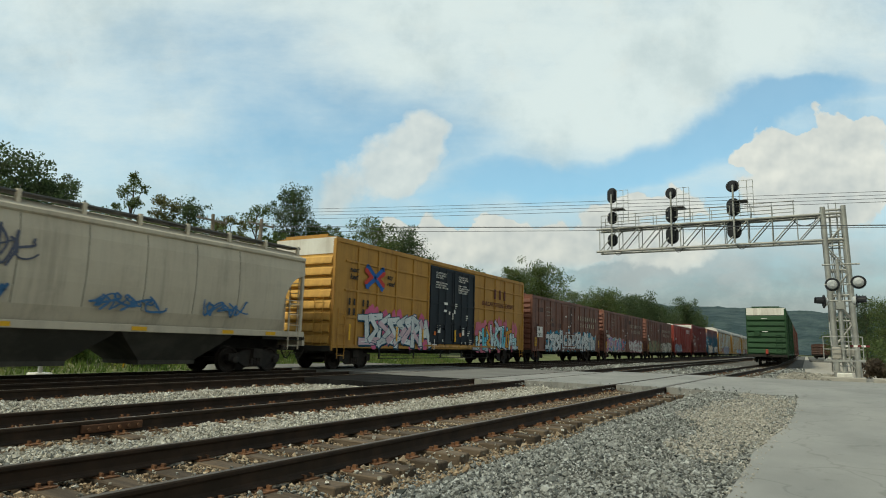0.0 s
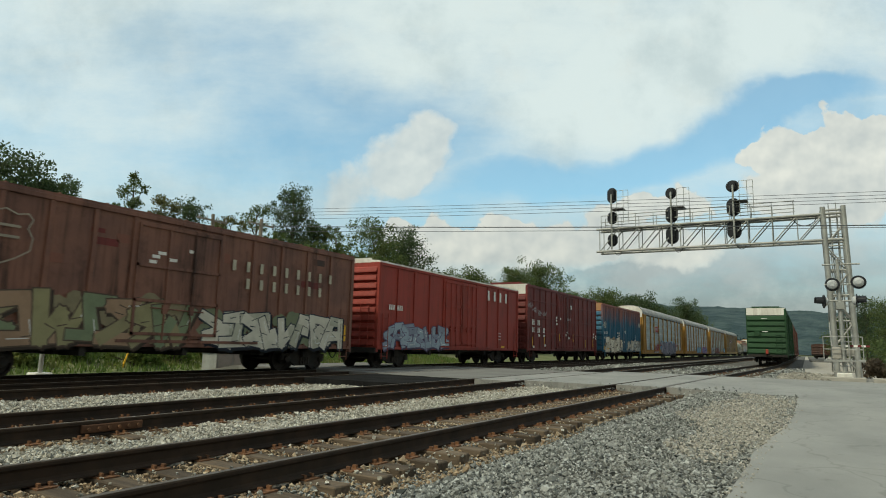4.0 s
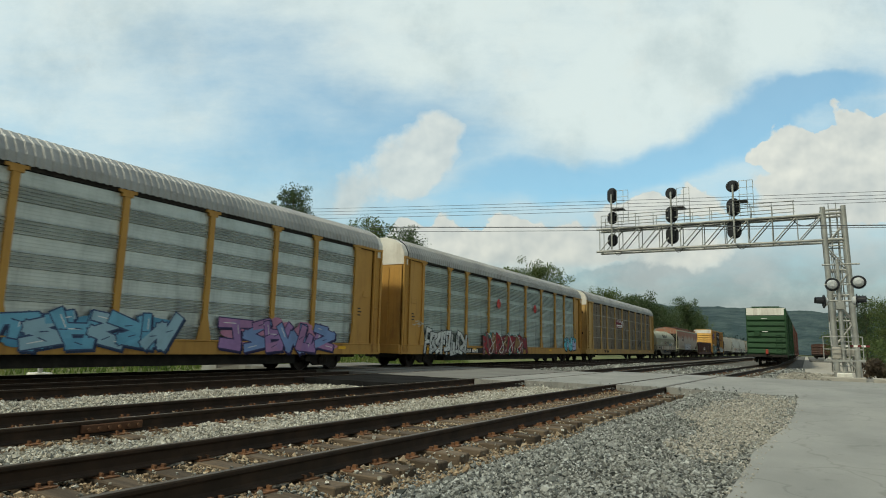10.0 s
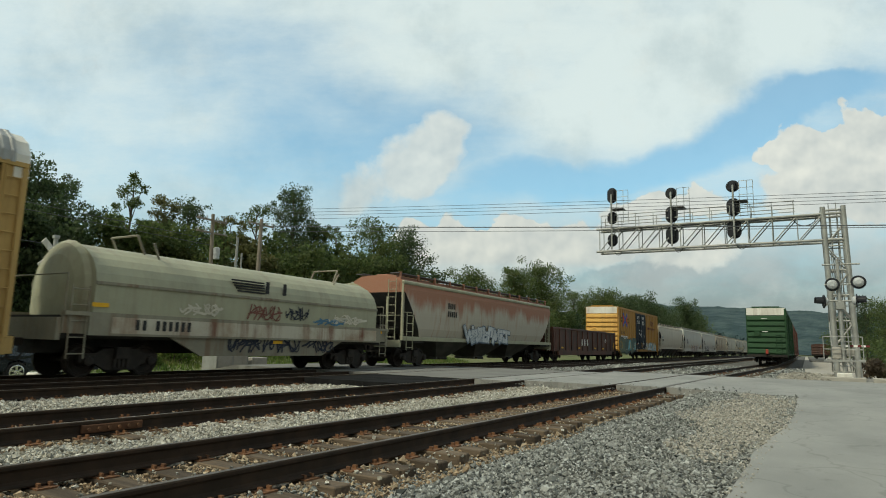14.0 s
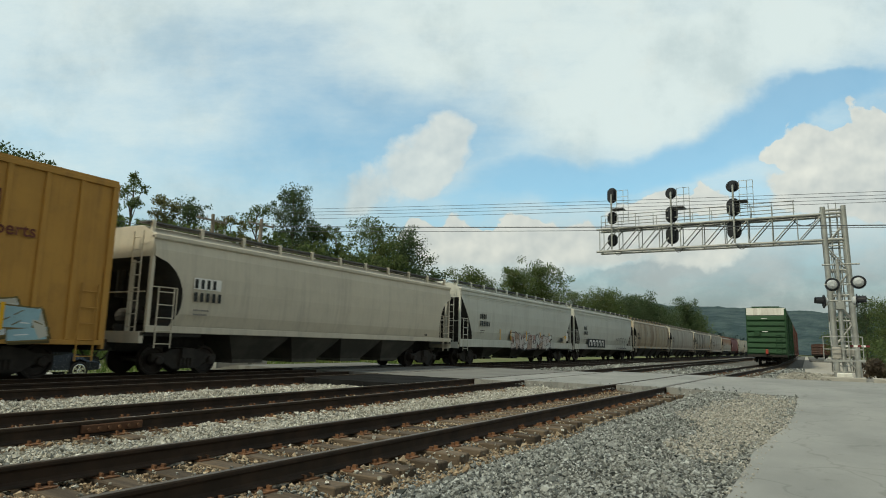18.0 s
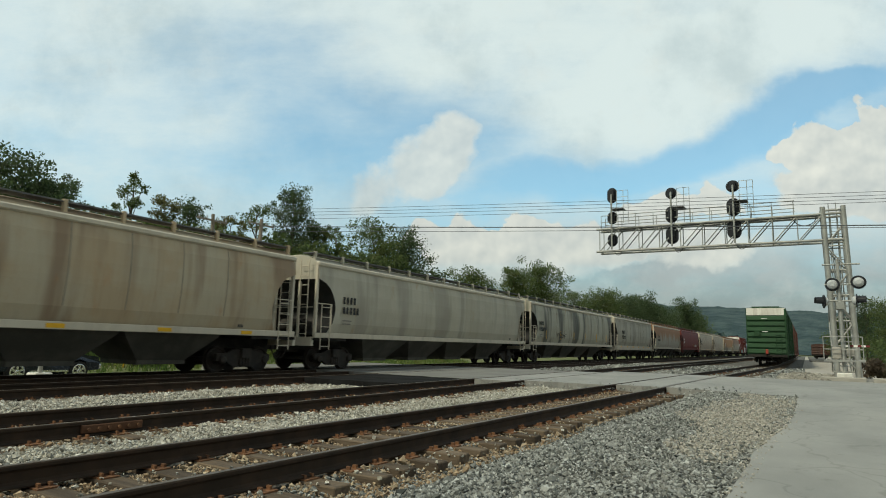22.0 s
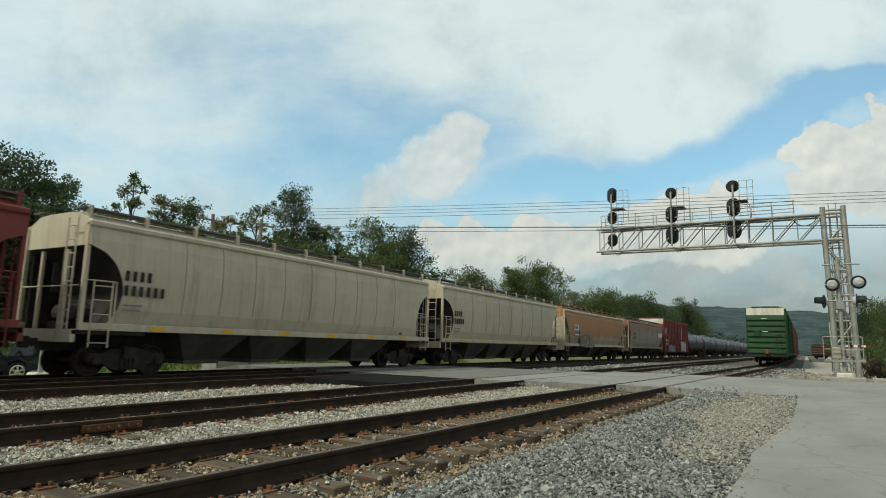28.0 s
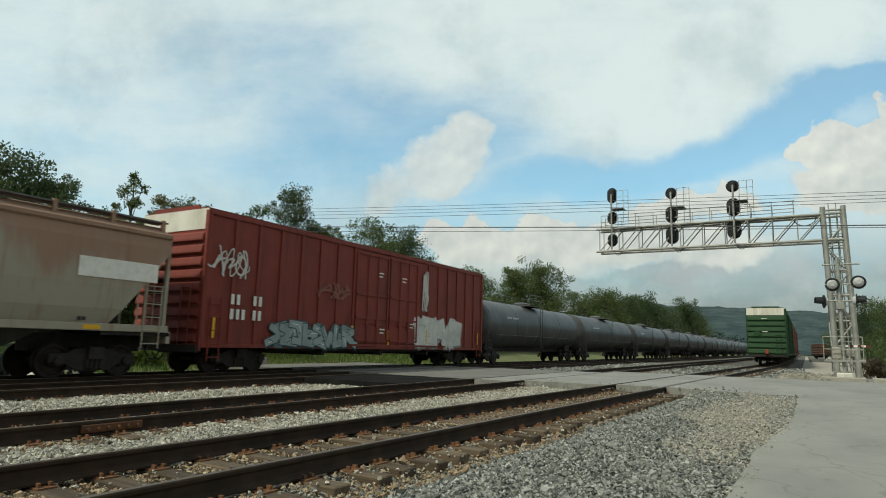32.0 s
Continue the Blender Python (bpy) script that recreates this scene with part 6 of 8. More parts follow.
        bars(c, 1.608, -h + 6.15, 0.69, 0.19, ["#### #####"], letter_w)
    else:
        part("logo", boxes((x, x + 0.006, -3.92, -1.42, 3.05, 3.80)), spray((0.16, 0.02, 0.03)), c, "maroon plate of a painted mark")
        bars(c, x + 0.007, -3.6, 3.55, 0.24, ["# # # # #"], letter_w, "logo")
        part("logo", boxes((x + 0.007, x + 0.011, -3.7, -1.5, 3.22, 3.34), (x + 0.007, x + 0.011, -3.7, -1.5, 3.1, 3.16)), letter_w, c)
        ring = bmesh.new()
        for rr in (0.24, 0.36):
            stroke(ring, x + 0.008, [(-1.55 + rr * math.cos(t * math.pi / 10), 3.36 + rr * math.sin(t * math.pi / 10)) for t in range(11)], 0.04)
        part("logo", ring, letter_w, c)
        tag_scrawl(c, x, h - 8.0, 1.35, 1.5, 0.8, 90, spray((0.05, 0.05, 0.05)), 0.03)
        bars(c, 1.605, -h + 5.2, 0.72, 0.2, ["#### #####"], letter_k)

a, b = 248.8, 262.4
h = half_of(a, b)
c = place(coil_car(h), a, b)
part("number_band", boxes((1.648, 1.652, -5.6, 5.9, 1.14, 1.56)), coil_band_m, c, "pale scuffed band along the girder")
bars(c, 1.655, -4.94, 1.24, 0.27, ["## ######"], letter_k, pitch=0.75)
bars(c, 1.50, -0.25, 2.60, 0.40, ["# #"], letter_k, "logo", 1.0)
for k, (y, z, wd, ht, col) in enumerate(((-h + 3.4, 1.75, 1.3, 0.35, BONE), (-0.9, 1.72, 1.4, 0.5, (0.20, 0.08, 0.06)), (0.8, 1.8, 1.1, 0.45, INK), (h - 3.6, 1.75, 2.0, 0.35, BONE), (2.2, 1.68, 1.6, 0.22, (0.10, 0.22, 0.34)))):
    tag_scrawl(c, 1.53, y, z, wd, ht, 100 + k, spray(col), 0.025)
for k, (y, wd) in enumerate(((-1.6, 1.2), (-0.2, 1.6), (1.7, 1.6))):
    tag_scrawl(c, 1.56, y, 0.68, wd, 0.6, 110 + k, spray(INK), 0.03)
reflectors(c, 1.56, [(-h + 0.9, 1.80), (0.4, 0.95), (h - 0.6, 1.45)], False)

# straight-cut hopper, gondola
a, b = 263.6, 282.4
h = half_of(a, b)
c = place(hopper("rust-topped pale grey covered hopper with silver graffiti", h, 4.18, rusted_top_m, style="cut", outlets=3, sill_mat=coil_m, roof_board=True), a, b)
graffiti(c, 1.60, -h + 6.0, -h + 11.4, 1.2, 2.1, 5, 120, (0.52, 0.54, 0.55), (0.12, 0.16, 0.22))
bars(c, 1.61, -h + 4.0, 2.85, 0.28, ["####", "#####"], letter_k)
place(gondola(half_of(282.7, 299.6)), 282.7, 299.6)

tbox(300.9, 319.2, False, 130)

# the string of covered hoppers
HOPPERS = ((320.4, 337.4, "pale grey covered hopper with rusty sill", pale_m, "round", False, 0, 4.24), (338.4, 356.4, "light grey covered hopper with orange and white graffiti", cool_m, "cut", True, 0, 4.36), (357.1, 375.7, "light grey covered hopper with a black sprayed block", cool_m, "cut", True, 0, 4.36),
           (376.65, 395.9, "tan covered hopper with rust-brown streaks", brown_band_m, "round", False, 9, 4.30), (396.95, 416.85, "grey covered hopper with a plain side", plain_m, "round", False, 0, 4.30), (417.9, 437.75, "tan covered hopper with dark run-down streaks", band_m, "round", False, 9, 4.30),
           (438.85, 455.1, "light grey covered hopper with stepped roof edge", plain_m, "knee", True, 8, 4.32), (456.5, 474.4, "pale covered hopper with rust running from the roof", rusted_run_m, "round", False, 0, 4.26), (475.5, 492.2, "maroon covered hopper with dark streaks", hred_m, "round", False, 0, 4.26),
           (493.5, 510.2, "warm grey covered hopper with weld seams", grey_m, "round", False, 9, 4.28), (511.5, 528.1, "warm grey covered hopper with yellow sill marks", grey_m, "round", False, 7, 4.28), (529.8, 547.4, "faded orange covered hopper", orange_two_m, "cut", False, 0, 4.22), (549.5, 566.6, "rosy grey covered hopper streaked with rust", rosy_two_m, "cut", False, 0, 4.26))
LETTERS_AT = (1.45, 2.2, 2.27, 1.4, 1.5, 1.35, 2.5, 2.1, 1.5, 1.1, 1.15, 2.15, 1.8)
for k, (a, b, lab, mat, style, fin, seams, top) in enumerate(HOPPERS):
    h = half_of(a, b)
    trim = cool_m if mat is cool_m else pale_m if mat in (band_m, brown_band_m, plain_m, rusted_run_m, pale_m) else (grey_m if mat in (grey_m, orange_two_m) else mat)
    c = place(hopper(lab, h, top, mat, outlets=4 if style == "round" else 3, style=style, seams=seams, fin=fin, sill_mat=trim, slope_mat=coil_low_m if k > 10 else None), a, b)
    ink = letter_w if mat is hred_m else letter_k
    at = -h + LETTERS_AT[k]
    big = 0.34 if k == 6 else 0.27
    if k == 11:
        part("number_panel", boxes((1.60, 1.606, at - 0.06, at + 1.02, 2.05, 2.86)), letter_w, c, "white painted panel")
    if k == 0:
        part("number_panel", boxes((1.607, 1.613, at - 0.04, at + 0.96, 2.50, 2.84)), letter_w, c, "white painted panel")
    bars(c, 1.617, at, 2.53, big, ["####", "######" if k % 2 else "#####"], ink, pitch=0.80)
    bars(c, 1.617, at, 1.86, 0.085, ["ooooooooo", "oooooooo"], spray((0.24, 0.22, 0.2)))
    bars(c, 1.60, h - 2.6, 1.45, 0.16, ["oo"], letter_k, "notice")
    if k == 1:
        graffiti(c, 1.59, -2.4, 4.2, 0.95, 1.9, 6, 140, ((0.50, 0.50, 0.47), (0.36, 0.26, 0.20), (0.52, 0.48, 0.44)), (0.06, 0.04, 0.04), (0.42, 0.24, 0.20))
        gear = part("brake_box", boxes((1.42, 1.62, h - 2.1, h - 1.45, 1.40, 1.72), (1.44, 1.60, h - 2.0, h - 1.75, 1.72, 1.86), bevel=0.015), grey_m, c, "grey brake gear box on the sill")
        part("cover", boxes((1.46, 1.63, h - 1.78, h - 1.48, 1.72, 1.90), bevel=0.02), flag_m, gear, "yellow cover")
        part("notice", boxes((1.60, 1.606, h - 1.42, h - 1.08, 1.55, 2.12)), letter_w, c, "white framed stencil")
        part("notice", boxes((1.60, 1.606, h - 2.75, h - 2.2, 1.50, 1.74)), letter_k, c, "dark stencilled patch")
        reflectors(c, 1.60, [(-4.16, 1.42), (-2.6, 1.42), (-0.15, 1.42), (2.26, 1.42), (3.96, 1.42)])
    if k == 2:
        part("graffiti", boxes((1.60, 1.606, -6.05, -1.0, 1.14, 1.84)), letter_k, c, "black sprayed block")
        g = bmesh.new()
        for i in range(5):
            y0 = -5.6 + i * 0.88
            stroke(g, 1.61 + 0.001 * i, [(y0, 1.30), (y0 + 0.1, 1.66), (y0 + 0.55, 1.68), (y0 + 0.5, 1.30)], 0.07)
        part("graffiti", g, letter_w, c, "white bars sprayed on black")
        loops = bmesh.new()
        for i, (u, r) in enumerate(((3.1, 0.36), (3.85, 0.40), (4.65, 0.44), (5.5, 0.42), (6.3, 0.40))):
            stroke(loops, 1.605 + 0.001 * i, [(u + r * math.cos(a * math.pi / 10), 1.52 + 1.35 * r * math.sin(a * math.pi / 10)) for a in range(11)] + [(u - 0.8 * r, 1.12)], 0.028)
            stroke(loops, 1.604, [(u - r, 1.2), (u - 0.3 * r, 1.05), (u + 0.6 * r, 1.18), (u + r, 1.05)], 0.024)
        part("graffiti", loops, letter_k, c, "row of thin black sprayed loops")
    if k == 8:
        bars(c, 1.61, 1.36, 1.95, 0.09, ["  ooooo", "ooooooooo", "ooooooooo"], flag_m)
        for py, pw in ((3.0, 0.4), (3.6, 0.3), (5.0, 0.3)):
            bars(c, 1.61, py, 1.85, 0.07, ["oooooo", "ooooo"], letter_w)
        part("notice", boxes((1.60, 1.606, 4.15, 4.5, 1.72, 2.02)), letter_w, c, "white framed stencil")
    if k == 11:
        graffiti(c, 1.60, -5.3, -1.8, 1.12, 2.1, 4, 160, (0.33, 0.25, 0.18), (0.06, 0.05, 0.045), None, 0.15)
        sheet_, rim = bmesh.new(), [(-h + 0.12, 1.24), (-h + 1.72, 1.24), (-h + 0.55, 3.55), (-h + 0.12, 3.75)]
        fa, fb = [sheet_.verts.new((1.30, y, z)) for y, z in rim], [sheet_.verts.new((1.34, y, z)) for y, z in rim]
        sheet_.faces.new(fb)
        sheet_.faces.new(fa[::-1])
        for i in range(4):
            sheet_.faces.new((fa[i], fa[(i + 1) % 4], fb[(i + 1) % 4], fb[i]))
        web_ = part("corner_sheet", sheet_, grey_m, c, "pale scuffed sheet closing the end")
        part("end_sheet", boxes((-1.30, 1.34, -h + 0.07, -h + 0.10, 1.24, 3.40), bevel=0.01), grey_m, c, "pale scuffed sheet across the end")
        for u in (-0.95, 0.45):
            hole = bmesh.new()
            lathe(hole, (u, -h + 0.072, 1.68), (0, -1, 0), [(0, 0.2), (0.012, 0.2), (0.012, 0.0)], 14)
            part("jacking_hole", hole, black_m, web_, "dark round opening")
        part("stain", boxes((1.341, 1.345, -h + 1.12, -h + 1.42, 1.48, 1.72)), spray((0.48, 0.30, 0.06)), web_, "orange-yellow patch of primer")
    if k == 12:
        part("number_panel", boxes((1.60, 1.606, h - 2.7, h - 0.5, 2.55, 3.05)), letter_w, c, "pale square panel")
    if k == 5:
        reflectors(c, 1.60, [(-h + 2.6 + i * (2 * h - 4.8) / 5, 1.62) for i in range(6)])
        tag_scrawl(c, 1.61, -5.2, 1.72, 1.9, 0.42, 150, letter_k, 0.022)
    if k in (6, 9, 10, 12, 3):
        reflectors(c, 1.575, [(-h + 2.2 + i * (2 * h - 4.4) / 5, 1.235) for i in range(6)], False)

a, b = 567.7, 586.3
h = half_of(a, b)
c = place(boxcar("oxide red boxcar with white patches and graffiti", h, 4.98, oxide_m, oxide_m, 2, (-2.15, 2.6), 7, cap=white_m, end_ribs=9, low=0.82), a, b)
bars(c, 1.622, -8.3, 2.15, 0.32, ["##  ##", "### ##"], letter_w)
tag_scrawl(c, 1.625, -h + 0.2, 3.0, 1.3, 0.9, 171, spray((0.6, 0.58, 0.55)), 0.03)
tag_scrawl(c, 1.625, -4.2, 2.7, 1.8, 0.6, 172, spray((0.25, 0.10, 0.08)), 0.03)
graffiti(c, 1.625, -6.55, -2.1, 0.85, 1.75, 5, 173, (0.30, 0.36, 0.36), (0.05, 0.08, 0.09), (0.10, 0.15, 0.17))
graffiti(c, 1.625, 2.6, 6.6, 0.95, 2.3, 3, 174, (0.60, 0.60, 0.58), (0.45, 0.44, 0.43), (0.55, 0.55, 0.53), 0.22)
tag_scrawl(c, 1.625, 3.0, 2.6, 0.5, 1.9, 175, spray((0.6, 0.58, 0.55)), 0.03)
for y, z in ((-0.6, 3.95), (1.2, 3.9), (-0.4, 1.6), (1.9, 1.9)):
    bars(c, 1.66, y, z, 0.1, ["ooooo", "oooo"], letter_w)
reflectors(c, 1.63, [(-h + 0.4, 1.1), (0.3, 1.0), (-2.2, 1.1), (h - 0.6, 1.1), (3.4, 1.1)])

first = tank_car(8.75)
tank_at = [586.9 + 8.75 + 18.0 * i for i in range(11)]
TRAIN.append((first, tank_at[0]))


def twin(car, s):
    """Another car of the same build, whose wheelsets turn as well."""
    other = copy_thing(car, Matrix.Identity(4))
    for t in other.children:
        if t.name.startswith("truck"):
            for w in t.children:
                ROLLING[-0.89 if w.matrix_basis.translation.y < 0 else 0.89].append(w)
    TRAIN.append((other, s))


for s in tank_at[1:]:
    twin(first, s)
# ---------------------------------------------------------------- standing cars on the near track
YARD_X = -5.11 + 0.0339 * 62
for k, (y0, mat, end, cap, lab) in enumerate(((63.2, green_m, green_m, white_m, "green high-cube boxcar with a white-topped end, standing"), (80.0, green_m, green_m, None, "green boxcar standing behind another"), (96.8, brown_m, brown_end_m, None, "brown boxcar standing on the near track"), (113.6, brown_m, brown_end_m, None, "brown boxcar standing on the near track"), (130.4, maroon_m, maroon_m, None, "maroon boxcar standing on the near track"))):
    c = boxcar(lab, 7.75, 5.0, mat, end, 1, (-1.5, 1.5), 7, cap=cap, end_ribs=7, group="standing freight cars", rolls=False, low=0.86)
    c.matrix_basis = pose(YARD_X, y0 + 7.75, 0)
    if k == 0:
        for z in (4.05, 3.5, 2.9):
            part("notice", boxes((-0.35, 0.10, -7.75 - 0.125, -7.75 - 0.118, z, z + 0.06)), letter_w, c, "faint white stencil")
        lamp = surface("red tail marker", (0.32, 0.05, 0.03), (0.22, 0.04, 0.03), 0.6)
        part("end_device", boxes((-0.10, 0.12, -8.5, -8.3, 0.95, 1.35), bevel=0.03), lamp, c, "red and orange end-of-train marker")
c = boxcar("dark brown freight car standing far down the yard", 7.5, 2.9, gon_m, gon_m, 1, (-1.5, 1.5), 5, end_ribs=5, group="standing freight cars", rolls=False)
c.matrix_basis = pose(2.6, 158, 0)
box_bed = sheet("yard_track_bed", [(0.4, 120, -0.19), (4.8, 120, -0.19), (4.8, 330, -0.19), (0.4, 330, -0.19)], bed_m, "dark gravel bed of a yard siding", "ballast", drop=0.2)

# ---------------------------------------------------------------- signal gantry
steel_m = surface("weathered aluminium paint", (0.34, 0.34, 0.315), (0.22, 0.22, 0.205), 0.55, 0.4, scale=1.5, grain=25, relief=0.1)
signal_m = surface("signal black", (0.012, 0.013, 0.016), (0.025, 0.025, 0.028), 0.5, scale=3, grain=25)
concrete_m = surface("weathered concrete", (0.36, 0.34, 0.30), (0.26, 0.245, 0.21), 0.9, scale=2, grain=30, relief=0.4, dist=0.01)
lens_m = surface("pale lamp face", (0.44, 0.45, 0.45), (0.30, 0.31, 0.31), 0.35, scale=5, grain=25)
wire_m = surface("cable grey", (0.08, 0.085, 0.09), (0.12, 0.12, 0.125), 0.6, scale=5, grain=25)
GY0, GY1 = 38.0, 38.95
GX0, GX1 = 1.14, 2.06


def build_gantry():
    g = thing("signal_gantry", "weathered grey steel cantilever signal gantry over the tracks", "signal gantry")
    for x in (GX0, GX1):
        for y in (GY0, GY1):
            part("mast_leg", tubes(((x + 0.2, y, -0.4), (x, y, 8.8), 0.125), n=12), steel_m, g)
    z = 0.2
    flip = False
    while z < 7.4:
        sh = 0.2 * (1 - (z + 0.4) / 9.2)
        for y in (GY0, GY1):
            a, b = (GX0 + sh, GX1 + sh) if flip else (GX1 + sh, GX0 + sh)
            part("mast_brace", tubes(((a, y, z), (b, y, z + 1.25), 0.04), ((GX0, y, z), (GX1, y, z), 0.04), n=6), steel_m, g)
        for x in (GX0, GX1):
            a, b = (GY0, GY1) if flip else (GY1, GY0)
            part("mast_brace", tubes(((x, a, z), (x, b, z + 1.25), 0.035), n=6), steel_m, g)
        z += 1.3
        flip = not flip
    for x in (GX0, GX1):
        part("mast_cap", tubes(((x, GY0, 8.6), (x, GY1, 8.6), 0.05), n=6), steel_m, g)
    part("mast_cap", tubes(((GX0, GY0, 8.6), (GX1, GY0, 8.6), 0.06), ((GX0, GY0, 7.05), (GX1, GY0, 7.05), 0.06), n=6), steel_m, g)
    xl = -10.8
    for y in (GY0, GY1):
        for zz in (7.02, 8.42):
            part("arm_chord", tubes(((xl - 0.2, y, zz), (GX1, y, zz), 0.07), n=10), steel_m, g)
    n = 10
    st = (GX0 - xl) / n
    for i in range(n + 1):
        x = xl + st * i
        for y in (GY0, GY1):
            part("arm_post", tubes(((x, y, 7.02), (x, y, 8.42), 0.028), n=6), steel_m, g)
            if i < n:
                part("arm_diagonal", tubes(((x, y, 7.02), (x + st, y, 8.42), 0.034), n=6), steel_m, g)
        part("arm_tie", tubes(((x, GY0, 7.02), (x, GY1, 7.02), 0.028), ((x, GY0, 8.42), (x, GY1, 8.42), 0.028), n=6), steel_m, g)
    part("walkway", boxes((xl, GX0, GY0 + 0.1, GY1 - 0.1, 8.46, 8.49)), walk_m, g, "grating along the top of the arm")
    for k, y in enumerate((GY0, GY1)):
        for zz in (8.85, 9.27):
            part("guard_rail", tubes(((xl + 0.1, y, zz), (-0.14, y, zz), 0.024), n=6), steel_m, g)
        x = xl + 0.1
        while x < -0.1:
            part("rail_post", tubes(((x, y, 8.42), (x, y, 9.27), 0.02), n=6), steel_m, g)
            x += 1.05
    climb = bmesh.new()
    for x in (1.45, 1.8):
        tube(climb, (x, GY1 + 0.1, 0.2), (x, GY1 + 0.1, 9.2), 0.022, 6)
    for i in range(28):
        tube(climb, (1.45, GY1 + 0.1, 0.5 + 0.31 * i), (1.8, GY1 + 0.1, 0.5 + 0.31 * i), 0.014, 6)
    part("ladder", climb, steel_m, g)
    for x in (GX0 + 0.32, GX1 - 0.28):
        part("conduit", tubes(((x + 0.15, GY0 + 0.3, 0.0), (x, GY0 + 0.3, 8.5), 0.035), n=6), steel_m, g)
    for i in range(13):
        sh = 0.2 * (1 - (0.5 + 0.62 * i + 0.4) / 9.2)
        part("mast_strut", tubes(((GX0 + sh, GY0 + 0.02, 0.5 + 0.62 * i), (GX1 + sh, GY0 + 0.02, 0.5 + 0.62 * i), 0.022), ((GX0 + sh, GY1, 0.5 + 0.62 * i), (GX1 + sh, GY1, 0.5 + 0.62 * i), 0.022), n=5), steel_m, g)
    loop = tube_path(bmesh.new(), [(0.3 + 0.55 * math.cos(math.pi * t / 10), GY0, 8.35 - 0.5 * math.sin(math.pi * t / 10)) for t in range(11)], 0.025)
    part("cable", loop, signal_m, g)
    for zf in (7.0,):
        for x in (-10.0, -6.5, -3.15):
            drip = tube_path(bmesh.new(), [(x + 0.35 + 0.22 * math.cos(math.pi * t / 12), GY0, zf - 0.24 * math.sin(math.pi * t / 12)) for t in range(13)], 0.018, 5)
            part("cable", drip, signal_m, g)
    for x in (GX0, GX1):
        for y in (GY0, GY1):
            part("footing", boxes((x - 0.28, x + 0.28, y - 0.28, y + 0.28, -0.45, -0.1), bevel=0.03), concrete_m, g)


def oval(bm, x, y, z, w, h, thick, n=20):
    ring = []
    for yy in (y, y + thick):
        ring.append([bm.verts.new((x + w / 2 * math.cos(t) * (1 if abs(math.cos(t)) < 0.9 else 1), yy, z + (h - w) / 2 * (1 if math.sin(t) > 0 else -1) * (1 if abs(math.sin(t)) > 1e-6 else 0) + w / 2 * math.sin(t))) for t in [2 * math.pi * (i + 0.5) / n for i in range(n)]])
    bm.faces.new(ring[0])
    bm.faces.new(ring[1][::-1])
    for i in range(n):
        bm.faces.new((ring[0][i], ring[1][i], ring[1][(i + 1) % n], ring[0][(i + 1) % n]))
    bmesh.ops.recalc_face_normals(bm, faces=bm.faces[:])


def build_signal(x, heads):
    s = thing("signal_mast", "black railway signal heads on a short grey post", "railway signal", "signals on the gantry")
    s.matrix_basis = Matrix.Translation((x, 0, 0))
    part("post", tubes(((0.02, GY0 - 0.2, 7.1), (0.02, GY0 - 0.2, heads[0][0]), 0.055), n=10), steel_m, s)
    for z, w, h in heads:
        bm = bmesh.new()
        oval(bm, 0, GY0 + 0.08, z, w, h, 0.03)
        plate = part("backplate", bm, signal_m, s, "black oval backing plate")
        hs = boxes((-0.16, 0.16, GY0 - 0.10, GY0 + 0.08, z - h * 0.34, z + h * 0.34), bevel=0.03)
        part("housing", hs, signal_m, plate)
        part("bracket", tubes(((0.02, GY0 - 0.2, z), (0.02, GY0 - 0.05, z), 0.04), n=6), steel_m, plate)
    z = heads[0][0] - 0.95
    part("platform", boxes((0.0, 0.75, GY0 - 0.3, GY0 + 0.5, z, z + 0.04)), walk_m, s)
    cage = bmesh.new()
    for dx in (0.35, 0.75, 1.05):
        tube(cage, (dx, GY0 - 0.2, z - 0.9), (dx, GY0 - 0.2, z + 1.15), 0.016, 6)
    for dz in (0.35, 0.75, 1.15):
        tube(cage, (0.35, GY0 - 0.2, z + dz), (1.05, GY0 - 0.2, z + dz), 0.014, 6)
    part("ladder", cage, steel_m, s)


build_gantry()
build_signal(-10.02, ((10.55, 0.60, 0.98), (9.12, 0.62, 0.80), (7.72, 0.62, 0.80)))
build_signal(-6.50, ((10.35, 0.66, 0.68), (9.05, 0.70, 1.02), (7.80, 0.72, 1.06)))
build_signal(-3.15, ((10.42, 0.72, 0.70), (9.20, 0.72, 1.05), (7.92, 0.74, 1.10)))


# ---------------------------------------------------------------- crossing signals
def build_flasher(x, y, base, top, name_label, facing=1, arms=True):
    f = thing("crossing_signal", name_label, "crossing signal", "crossing signals")
    f.matrix_basis = Matrix.Translation((x, y, base))
    h = top - base
    part("mast", tubes(((0, 0, 0.2), (0, 0, h), 0.075), n=12), steel_m, f)
    part("base", boxes((-0.30, 0.30, -0.30, 0.30, 0.0, 0.38), bevel=0.04), white_m, f, "pale square base block")
    part("junction_box", boxes((-0.17, 0.17, -0.16, 0.16, h * 0.58, h * 0.58 + 0.35), bevel=0.02), steel_m, f)
    return f, h


